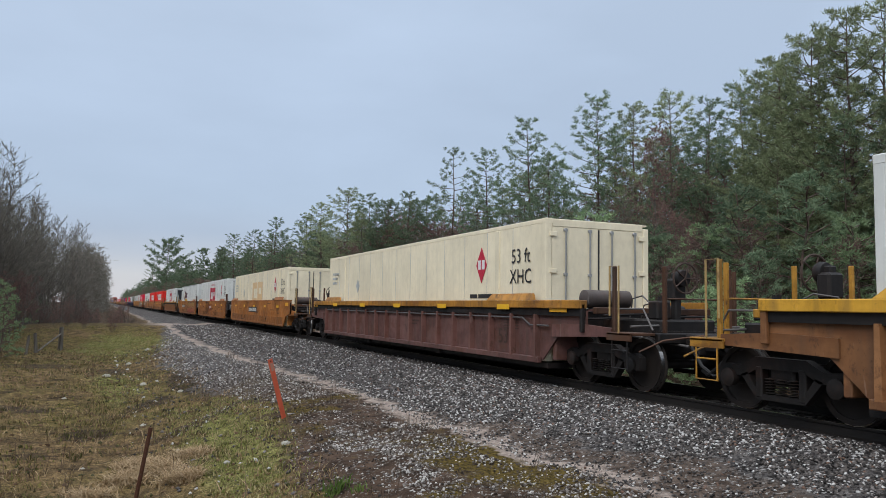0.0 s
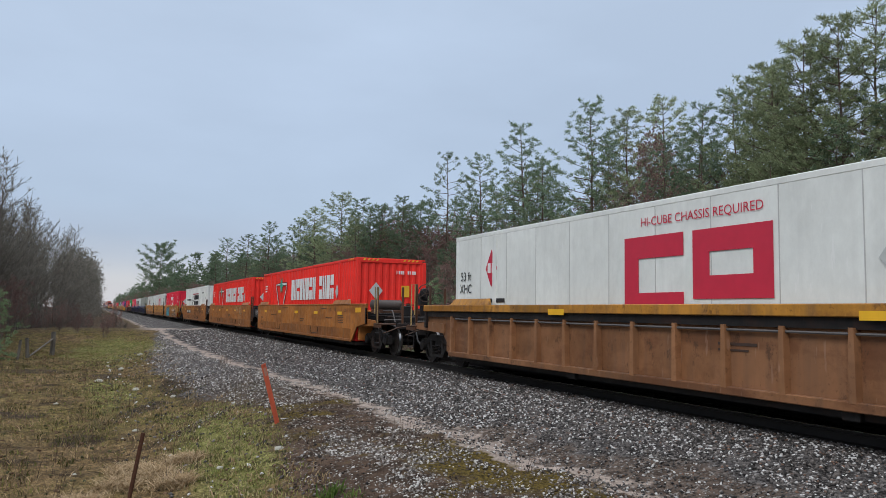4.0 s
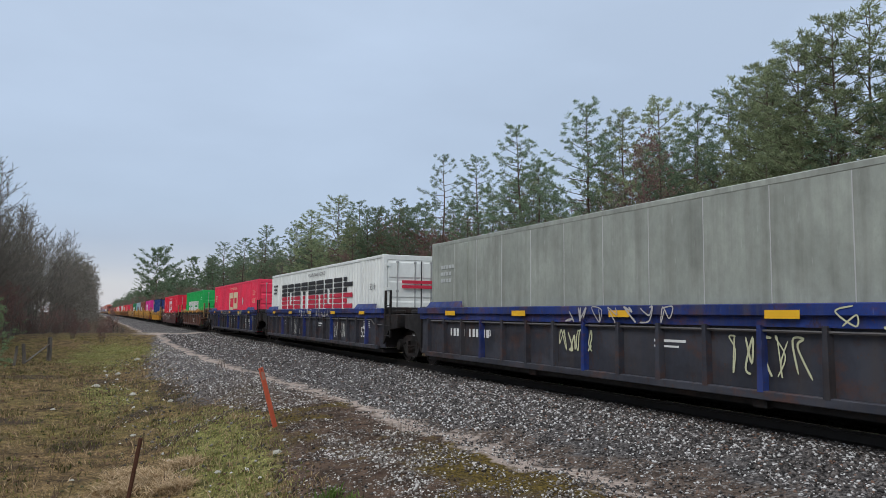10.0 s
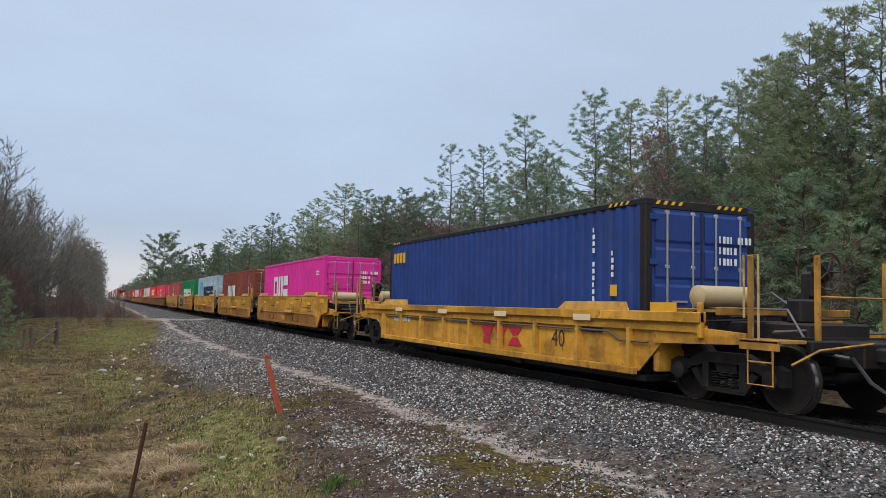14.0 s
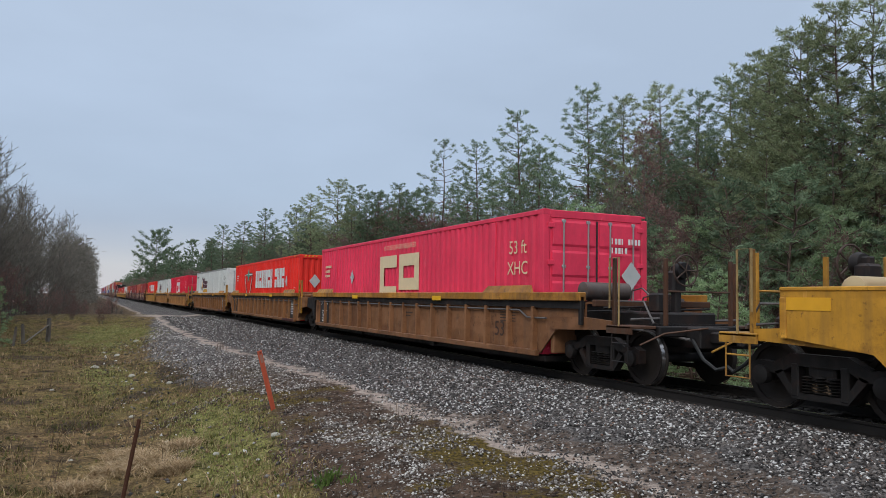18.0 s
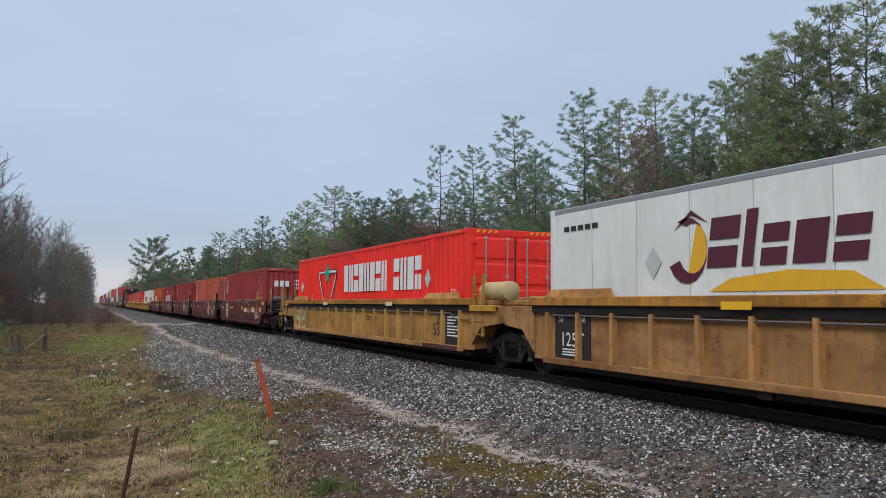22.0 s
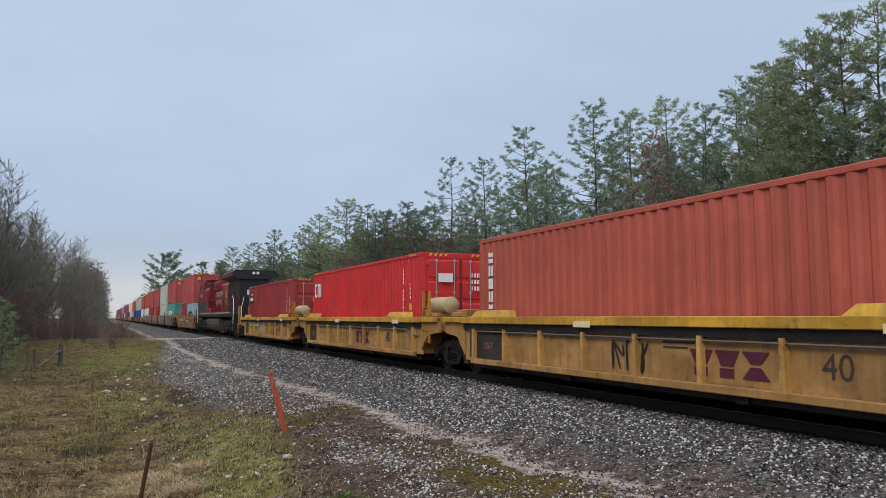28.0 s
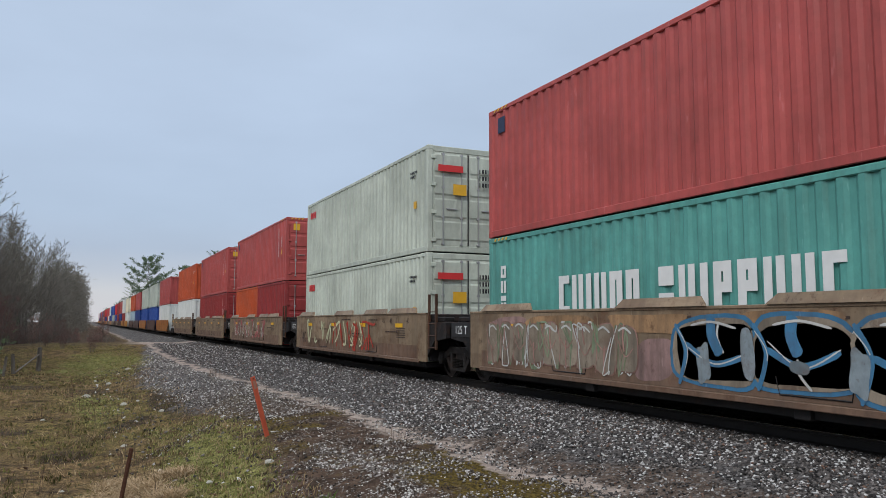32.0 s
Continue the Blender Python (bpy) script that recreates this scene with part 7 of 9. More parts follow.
    part("wing_lip", Shape().box(-1.535, -1.515, -10.2, -4.75, 4.22, 4.48, 0.004), paint("weathered_maroon_lip", (0.15, 0.014, 0.026), 0.5, 0.2, 0.5), loco)
    for k in range(3):
        part("radiator_screen", lambda: Shape().box(-0.012, 0.012, -0.75, 0.75, -0.42, 0.42, 0.006), screen, loco, key="radscreen", at=pose(-1.012, -9.1 + k * 1.62, 3.2))
    for k in range(4):
        part("filter_door", lambda: Shape().box(-0.012, 0.012, -0.36, 0.36, -0.24, 0.24, 0.006), screen, loco, key="filterdoor", at=pose(-1.012, -5.5 - (k % 2) * 0.85, 2.75 - (k // 2) * 0.0 if k < 2 else 2.2))
    fan = part("fan_grille", Shape().lathe([(0.42, -0.012), (0.42, 0.012), (0.36, 0.02)], (0, 0, 0), "x", 20), sooty, loco, at=pose(-1.03, -7.45, 2.75))
    for k in range(6):
        a = k * math.pi / 3
        part("fan_spoke", Shape().path([(0, 0, 0), (0, 0.38 * math.cos(a), 0.38 * math.sin(a))], 0.018, 5), red, fan, at=pose(-0.03, 0, 0))
    part("headlight", Shape().lathe([(0.1, -0.03), (0.1, 0.0), (0.06, 0.01)], (0, 0, 0), "y", 14), LAMP_GLASS, loco, "round rear headlight", at=pose(0.15, -10.22, 4.42))
    part("headlight", Shape().lathe([(0.1, -0.03), (0.1, 0.0), (0.06, 0.01)], (0, 0, 0), "y", 14), LAMP_GLASS, loco, at=pose(-0.12, -10.22, 4.42))
    number = Shape()
    for k in range(4):
        number.box(-0.52 + k * 0.28, -0.32 + k * 0.28, -10.082, -10.075, 2.95, 3.27)
    part("number_bars", number, WHITE_DECAL, loco)
    for k in range(6):
        part("unit_hose", Shape().path([(-0.9 + k * 0.2, -10.62, 1.35), (-0.92 + k * 0.2, -10.8, 0.95), (-0.88 + k * 0.2, -10.82, 0.6)], 0.028, 6), RUBBER, loco)
    for xx in (-1.35, -0.5, 0.5, 1.35):
        part("end_post", Shape().path([(xx, -10.5, 1.7), (xx, -10.5, 2.75)], 0.022, 6), black, loco)
    part("end_rail", Shape().path([(-1.35, -10.5, 2.75), (1.35, -10.5, 2.75)], 0.022, 6), black, loco)
    part("end_platform", Shape().box(-1.5, 1.5, -10.6, -10.0, 1.5, 1.72, 0.02), black, loco)
    part("battery_box", Shape().box(0.55, 0.95, -10.45, -10.1, 1.72, 2.7, 0.04), black, loco)
    # wide cab with sloping nose
    part("cab_rear", Shape().slab([(-1.5, 1.72), (-1.5, 3.62), (-1.3, 3.95), (-1.3, 4.35), (1.3, 4.35), (1.3, 3.95), (1.5, 3.62), (1.5, 1.72)], "y", 2.9, 5.7), red, loco)
    part("cab", Shape().slab([(5.7, 1.72), (5.7, 4.42), (6.0, 4.55), (8.4, 4.55), (8.65, 4.42), (9.05, 3.72), (10.0, 3.38), (10.1, 3.2), (10.1, 1.72)], "x", -1.5, 1.5), red, loco)
    part("cab_roof", Shape().slab([(-1.42, 4.55), (-1.2, 4.66), (1.2, 4.66), (1.42, 4.55)], "y", 5.8, 8.5), sooty, loco)
    for sx in (-1, 1):
        part("lower_band", Shape().box(sx * 1.508 - 0.006, sx * 1.508 + 0.006, 3.0, 10.09, 1.73, 2.62), grime, loco)
        part("mud_splash", Shape().slab([(9.0, 2.63), (10.09, 2.63), (10.09, 3.1), (9.8, 2.95), (9.4, 2.7)], "x", sx * 1.507 - 0.005, sx * 1.507 + 0.005), grime, loco)
        win = part("side_window", Shape().box(sx * 1.51 - 0.012, sx * 1.51 + 0.012, 6.95, 8.4, 3.62, 4.28, 0.01), ALU, loco)
        for y0, y1 in ((7.0, 7.66), (7.72, 8.35)):
            part("pane", Shape().box(sx * 1.526 - 0.006, sx * 1.526 + 0.006, y0, y1, 3.67, 4.23), GLASS_DARK, win)
        part("quarter_window", Shape().lathe([(0.16, -0.012), (0.16, 0.012)], (0, 0, 0), "x", 14), GLASS_DARK, loco, at=pose(sx * 1.512, 6.15, 3.95) @ Matrix.Diagonal((1, 1, 1.6, 1)))
        part("corner_pane", Shape().slab([(8.5, 3.66), (8.5, 4.25), (8.62, 4.25), (8.88, 3.75)], "x", sx * 1.508 - 0.008, sx * 1.508 + 0.008), GLASS_DARK, loco)
        panel = part("access_panel", Shape().box(sx * 1.512 - 0.012, sx * 1.512 + 0.012, 3.1, 6.7, 2.68, 3.58, 0.008), red, loco)
        part("louvre_panel", Shape().box(sx * 1.526 - 0.006, sx * 1.526 + 0.006, 7.7, 8.5, 2.0, 2.55, 0.004), black, loco)
        for q in range(8):
            part("louvre", lambda: Shape().box(-0.012, 0.012, -0.38, 0.38, -0.018, 0.018), screen, loco, key="cablouvre", at=pose(sx * 1.535, 8.1, 2.05 + q * 0.064, 0, 25 * sx, 0))
        nums = Shape()
        for k in range(4):
            nums.box(sx * 1.506 - 0.003, sx * 1.506 + 0.003, 7.02 + k * 0.30, 7.02 + k * 0.30 + (0.10, 0.2, 0.2, 0.18)[k], 3.12, 3.44)
        part("number_bars", nums, cream, loco)
        # steps and corner handrails
        for d in (-1, 1):
            y = d * 10.0
            part("step_well", Shape().box(sx * 1.25 - 0.22, sx * 1.25 + 0.22, min(y, y + d * 0.55), max(y, y + d * 0.55), 0.45, 1.7, 0.02), black, loco)
            for k in range(4):
                part("step_tread", Shape().box(sx * 1.3 - 0.2, sx * 1.3 + 0.2, y + d * 0.56 - 0.03, y + d * 0.56 + 0.12 * d + 0.03, 0.5 + k * 0.33, 0.53 + k * 0.33), rail, loco)
            part("corner_rail", Shape().path([(sx * 1.48, y + d * 0.55, 0.95), (sx * 1.48, y + d * 0.6, 1.9), (sx * 1.45, y + d * 0.3, 2.65), (sx * 1.42, y - d * 0.35, 2.85)], 0.026, 7), white_rail, loco)
            part("corner_rail", Shape().path([(sx * 0.95, y + d * 0.62, 1.1), (sx * 0.95, y + d * 0.62, 2.1), (sx * 0.75, y + d * 0.3, 2.8)], 0.024, 7), white_rail, loco)
    part("windscreen", Shape().slab([(8.66, 4.36), (9.02, 3.78), (9.05, 3.80), (8.69, 4.38)], "x", -1.2, 1.2), GLASS_DARK, loco)
    for dx in (-1.05, 0.55):
        part("nose_lamp", Shape().lathe([(0.09, 0.0), (0.09, 0.03), (0.05, 0.04)], (0, 0, 0), "y", 12), LAMP_GLASS, loco, at=pose(dx, 10.1, 2.3))
    part("hand_rail", Shape().path([(-1.42, -9.6, 2.78), (-1.42, 2.85, 2.78)], 0.024, 7), rail, loco)
    part("hand_rail", Shape().path([(1.42, -9.6, 2.78), (1.42, 2.85, 2.78)], 0.024, 7), rail, loco)
    for k in range(10):
        for sx in (-1, 1):
            part("stanchion", lambda: Shape().path([(0, 0, 0), (0, 0, 1.06)], 0.02, 6), rail, loco, key="stanchion", at=pose(sx * 1.42, -9.5 + k * 1.37, 1.72))
    part("step_box", Shape().box(-1.48, -0.98, 1.2, 2.7, 1.75, 2.15, 0.03), red, loco)
    # worn lettering blocks and gold shield
    part("lettering", word_shapes(0, 3.06, 0.37, 0.34, 0.19, "cnnnuinn", -0.982, 4.4, 0.10), cream, loco, at=pose(0, 0, 0))
    part("lettering", word_shapes(0.6, 2.46, 0.35, 0.34, 0.19, "oncieic", -0.982, 4.4, 0.10), cream, loco)
    pts = [(-3.75 + 0.62 * math.cos(a * math.pi / 12), 3.1 + 0.82 * math.sin(a * math.pi / 12)) for a in range(24)]
    shield = part("shield", Shape().slab(pts, "x", -0.986, -0.978), gold, loco, "worn gold oval emblem")
    part("shield_field", Shape().slab([(-3.75 + (p[0] + 3.75) * 0.8, 3.1 + (p[1] - 3.1) * 0.85) for p in pts], "x", -0.991, -0.9865), amber, shield)
    part("shield_block", Shape().box(-0.996, -0.9915, -4.05, -3.45, 2.8, 3.4), gold, shield)
    # fuel tank, trucks
    part("fuel_tank", Shape().slab([(-1.40, 1.30), (-1.45, 1.15), (-1.45, 0.85), (-1.38, 0.62), (-1.22, 0.44), (-0.95, 0.35), (0.95, 0.35), (1.22, 0.44), (1.38, 0.62), (1.45, 0.85), (1.45, 1.15), (1.40, 1.30)], "y", -3.45, 3.95), grime, loco)
    part("air_reservoir", Shape().lathe([(0.08, -0.9), (0.2, -0.85), (0.2, 0.85), (0.08, 0.9)], (0, 0, 0), "y", 14), mud, loco, at=pose(-1.3, 8.6, 1.2), smooth=True)
    for d in (-1, 1):
        c = d * 6.85
        tk = part("bogie", Shape().box(-0.8, 0.8, c - 0.9, c + 0.9, 0.55, 1.0, 0.05), STEEL_DARK, loco)
        for sx in (-1, 1):
            part("side_frame", Shape().slab([(c - 2.7, 0.62), (c - 2.7, 0.95), (c - 1.6, 1.05), (c - 1.2, 0.82), (c - 0.7, 0.82), (c - 0.3, 1.05), (c + 0.3, 1.05), (c + 0.7, 0.82), (c + 1.2, 0.82), (c + 1.6, 1.05), (c + 2.7, 0.95), (c + 2.7, 0.62),
                                             (c + 2.2, 0.7), (c + 1.5, 0.62), (c + 0.5, 0.55), (c - 0.5, 0.55), (c - 1.5, 0.62), (c - 2.2, 0.7)], "x", sx * 1.12 - 0.09, sx * 1.12 + 0.09), mud, tk)
            for y in (-1.95, 0.0, 1.95):
                wheel = part("wheel", lambda: Shape().lathe([(0.12, 0.09), (0.13, 0.075), (0.36, 0.02), (0.44, 0.035), (0.45, 0.065), (0.525, 0.07), (0.533, -0.02), (0.56, -0.04), (0.56, -0.065), (0.43, -0.065), (0.36, -0.03), (0.12, -0.06)], (0, 0, 0), "x", 36),
                             WHEEL, tk, key="locowheel", at=pose(sx * 0.77, c + y, 0.533, 0, 0, 0 if sx > 0 else 180), smooth=True)
                WHEELS.append((wheel, loco, sx, c + y))
                part("journal_box", lambda: Shape().box(-0.1, 0.1, -0.2, 0.2, -0.2, 0.2, 0.05).lathe([(0.14, 0.1), (0.14, 0.16), (0.08, 0.18)], (0, 0, 0), "x", 12), mud, tk, key="journal", at=pose(sx * 1.16, c + y, 0.56, 0, 0, 0 if sx > 0 else 180))
                part("brake_cylinder", lambda: Shape().lathe([(0.06, -0.25), (0.12, -0.2), (0.12, 0.2), (0.06, 0.25)], (0, 0, 0), "y", 10), mud, tk, key="brakecyl", at=pose(sx * 1.26, c + y + 0.95 * d, 0.86), smooth=True)
                part("damper", lambda: Shape().path([(0, -0.35, 0.25), (0, 0.35, -0.12)], 0.045, 7), mud, tk, key="damper", at=pose(sx * 1.24, c + y - 0.3 * d, 0.66))
    for c in (-6.85, 6.85):
        for k, (a, b) in enumerate((((c - 2.6, 1.08), (c + 2.6, 1.1)), ((c - 1.2, 0.98), (c - 0.2, 0.42)), ((c + 0.4, 0.5), (c + 1.3, 1.02)), ((c - 2.5, 0.5), (c - 2.7, 1.1)), ((c + 2.5, 0.45), (c + 2.75, 1.1)))):
            part("sand_pipe", Shape().path([(-1.27, a[0], a[1]), (-1.30, (a[0] + b[0]) / 2, (a[1] + b[1]) / 2 + 0.05), (-1.27, b[0], b[1])], 0.028, 6), STEEL_DARK if k else grime, loco)
        part("spring_nest", Shape().lathe([(0.11, 0.86), (0.16, 0.9), (0.16, 1.2), (0.11, 1.24)], (0, 0, 0), "z", 12), grime, loco, at=pose(-1.1, c - 0.95, 0), smooth=True)
        part("spring_nest", Shape().lathe([(0.11, 0.86), (0.16, 0.9), (0.16, 1.2), (0.11, 1.24)], (0, 0, 0), "z", 12), grime, loco, at=pose(-1.1, c + 0.95, 0), smooth=True)
    for d in (-1, 1):
        part("coupler", Shape().box(-0.12, 0.12, min(d * 10.4, d * 11.1), max(d * 10.4, d * 11.1), 0.72, 0.96, 0.03).box(-0.2, 0.16, min(d * 10.9, d * 11.25), max(d * 10.9, d * 11.25), 0.68, 1.0, 0.05), STEEL_DARK, loco)
        part("snow_plow", Shape().slab([(-1.4, 0.18), (1.4, 0.18), (1.4, 0.75), (-1.4, 0.75)], "y", d * 10.6 - 0.03, d * 10.6 + 0.03), black, loco)
        part("air_hose", Shape().path([(-0.5, d * 10.6, 0.9), (-0.55, d * 10.9, 0.5), (-0.45, d * 11.2, 0.42)], 0.03, 7), RUBBER, loco)
    return loco


locomotive(757.4)


# ---- lettering, emblems and wear on the loads ----
def side_text(c, text, size, u, z, L, w, mat, name="lettering", x=None):
    return part(name, letters(text, size), mat, c, at=Matrix.Translation(((-w / 2 - 0.014) if x is None else x, L / 2 - u, z)) @ SIDE)


def end_text(c, text, size, x, z, L, mat, out=0.02):
    return part("lettering", letters(text, size), mat, c, at=Matrix.Translation((x, -L / 2 - out, z)) @ END)


def end_id(c, x, z, L, mat, rows=2, out=0.088):
    """Small code marks on the end wall, as bars."""
    s = Shape()
    for k in range(rows):
        for q in range(9 if k == 0 else 5):
            if k == 0 and q == 4:
                continue
            s.box(x + q * 0.085, x + q * 0.085 + (0.055 if q % 3 else 0.03), -L / 2 - out - 0.004, -L / 2 - out, z - k * 0.19, z - k * 0.19 + 0.12)
    part("code_marks", s, mat, c)


X53, X40 = -W53 / 2 - 0.008, -W40 / 2 - 0.008
ORANGE_GHOST = plain("faded_orange_lettering", (0.74, 0.52, 0.28), 0.6)
MAROON_DECAL = plain("maroon_lettering", (0.085, 0.012, 0.03), 0.5)
GOLD_DECAL = plain("golden_lettering", (0.70, 0.38, 0.02), 0.5)
TEAL_DECAL = plain("teal_emblem", (0.02, 0.33, 0.22), 0.5)
NAVY_DECAL = plain("navy_lettering", (0.012, 0.02, 0.06), 0.5)
SKY_DECAL = plain("sky_blue_square", (0.12, 0.42, 0.62), 0.5)
MAGENTA_DECAL = plain("magenta_lettering", (0.50, 0.02, 0.22), 0.5)


def small_bars(c, u, z, n, L, x, mat, w=0.9, h=0.09):
    part("data_bars", bars([(u + q * w / 5, u + (q + 0.72) * w / 5, z - k * h * 1.9, z - k * h * 1.9 + h) for k in range(n) for q in range(5 if k == 0 else 4)], x, L), mat, c)


def block_emblem(c, mat, L, w):
    """A thick bracket shape beside a thick square ring."""
    x = -w / 2 - 0.008
    part("emblem", word_shapes(6.7, 1.05, 1.28, 1.42, 0.2, "c", x, L, 0.36), mat, c, "thick bracket-shaped emblem")
    part("emblem", word_shapes(8.32, 1.3, 1.03, 1.5, 0.2, "o", x, L, 0.34), mat, c, "thick square ring emblem")


def crescent_emblem(c, L):
    """A maroon crescent over a yellow one, slanting maroon blocks and a yellow swoosh."""
    x = X53
    y = L / 2 - 3.75
    pts = [(y + 0.42 * math.cos(a), 1.9 + 0.5 * math.sin(a)) for a in [math.pi * (0.35 + 1.5 * k / 12) for k in range(13)]]
    ins = [(y - 0.12 + 0.30 * math.cos(a), 1.93 + 0.38 * math.sin(a)) for a in [math.pi * (0.35 + 1.5 * k / 12) for k in range(13)]]
    s = Shape()
    n = 12
    for k in range(n):
        s.add([(x - 0.004, *pts[k]), (x - 0.004, *pts[k + 1]), (x - 0.004, *ins[k + 1]), (x - 0.004, *ins[k])], [(0, 1, 2, 3)])
    s.add([(x - 0.004, y + 0.30, 2.2), (x - 0.004, y - 0.1, 2.42), (x - 0.004, y - 0.45, 2.28), (x - 0.004, y - 0.1, 2.5)], [(0, 1, 2, 3)])
    part("emblem", s, MAROON_DECAL, c, "maroon crescent emblem")
    part("emblem", Shape().add([(x - 0.003, *p) for p in ins[2:11]], [tuple(range(9))]), GOLD_DECAL, c)
    for k, (u, ww, hh) in enumerate(((4.15, 0.55, 0.72), (4.80, 0.2, 0.78), (5.12, 0.42, 0.55), (5.64, 0.48, 0.55), (6.22, 0.46, 0.55))):
        y0 = L / 2 - u
        bottom, lean = 1.62, 0.16
        blk = Shape()
        cuts = ((0, 1, 0, 0.42), (0, 1, 0.56, 1)) if k % 2 == 0 else ((0, 1, 0, 1),)
        for a, b, lo, hi in cuts:
            q = []
            for f, zz in ((a, lo), (b, lo), (b, hi), (a, hi)):
                q.append((x - 0.004 - 0.0003 * k, y0 - f * ww - lean * zz * hh, bottom + zz * hh))
            if hi > lo:
                blk.add(q, [(0, 1, 2, 3)])
        part("emblem", blk, MAROON_DECAL, c)
    sw = [(L / 2 - 4.2, 1.28), (L / 2 - 4.6, 1.46), (L / 2 - 5.6, 1.55), (L / 2 - 6.5, 1.5), (L / 2 - 6.9, 1.28)]
    part("swoosh", Shape().add([(x - 0.0025, *p) for p in sw], [tuple(range(5))]), GOLD_DECAL, c, "yellow swoosh")
    part("placard", diamond(3.0, 1.75, 0.26, x, L), GREY_PLACARD, c)


def row_emblem(c, u, z, h, w, gap, codes, mat, L, wid, t=None):
    part("emblem", word_shapes(u, z, h, w, gap, codes, -wid / 2 - 0.008, L, t), mat, c, "row of block shapes")


def hazard_corners(c, L, w, h=HC):
    s = Shape()
    for u0 in (0.25, L - 1.0):
        for k in range(4):
            y = L / 2 - u0 - k * 0.16
            s.add([(-w / 2 - 0.011, y, h - 0.075), (-w / 2 - 0.011, y - 0.07, h - 0.075), (-w / 2 - 0.011, y - 0.12, h - 0.02), (-w / 2 - 0.011, y - 0.05, h - 0.02)], [(0, 1, 2, 3)])
    for x0 in (-w / 2 + 0.2, w / 2 - 0.9):
        for k in range(4):
            xx = x0 + k * 0.16
            s.add([(xx, -L / 2 - 0.012, h - 0.10), (xx + 0.07, -L / 2 - 0.012, h - 0.10), (xx + 0.12, -L / 2 - 0.012, h - 0.035), (xx + 0.05, -L / 2 - 0.012, h - 0.035)], [(0, 1, 2, 3)])
    part("hazard_stripes", s, YELLOW_DECAL, c)


def height_code(c, mat, size=0.44):
    side_text(c, "53 ft", size, 15.15, 2.16, F53, W53, mat)
    side_text(c, "XHC", size, 15.15, 1.72, F53, W53, mat)


for i, skin in ((1, ORANGE_GHOST), (2, ORANGE_GHOST), (3, RED_DECAL), (5, RED_DECAL), (10, RED_DECAL)):
    c = loads[i]
    if i != 1:
        block_emblem(c, skin, F53, W53)
    u = 13.3 if i != 5 and i != 10 else 1.9
    part("diamond_emblem", diamond(u, 2.05, 0.36, X53, F53, 1.55), RED_DECAL, c, "red diamond emblem")
    part("diamond_bars", bars([(u - 0.17, u - 0.03, 1.95, 2.17), (u + 0.03, u + 0.17, 1.95, 2.17)], X53 - 0.004, F53), WHITE_DECAL, c)
    part("emblem_bars", bars([(u - 0.6, u - 0.22, 1.28, 1.37), (u - 0.15, u + 0.62, 1.28, 1.37)], X53, F53), BLACK_DECAL, c)
    part("placard", diamond(11.5 if i > 2 else 3.7, 1.75, 0.25, X53, F53), GREY_PLACARD, c)
    if i in (1, 2, 3):
        height_code(c, BLACK_DECAL)
        small_bars(c, 0.5, 2.2, 3, F53, X53, GREY_PLACARD, 0.8)
    else:
        small_bars(c, 14.6, 2.2, 3, F53, X53, BLACK_DECAL, 1.0)
        side_text(c, "53 ft", 0.3, 0.6, 1.9, F53, W53, BLACK_DECAL)
        side_text(c, "XHC", 0.3, 0.6, 1.6, F53, W53, BLACK_DECAL)
    if i in (3, 5, 10):
        side_text(c, "HI-CUBE CHASSIS REQUIRED", 0.2, 8.4, 2.56, F53, W53, RED_DECAL)
for i in (4, 11, 25, 27):
    crescent_emblem(loads[i], F53)
    small_bars(loads[i], 0.5, 2.45, 1, F53, X53, BLACK_DECAL, 1.1)
    side_text(loads[i], "53 ft", 0.36, 15.3, 2.2, F53, W53, BLACK_DECAL)
    side_text(loads[i], "XHC", 0.36, 15.3, 1.8, F53, W53, BLACK_DECAL)
    part("end_emblem", Shape().box(-0.1, 1.0, -F53 / 2 - 0.09, -F53 / 2 - 0.085, 1.95, 2.2), MAROON_DECAL, loads[i])
    part("end_emblem", Shape().box(0.0, 1.05, -F53 / 2 - 0.09, -F53 / 2 - 0.085, 1.72, 1.86), GOLD_DECAL, loads[i])
    if i == 27:
        part("placard", diamond(12.3, 1.8, 0.25, X53, F53), GREY_PLACARD, loads[i])
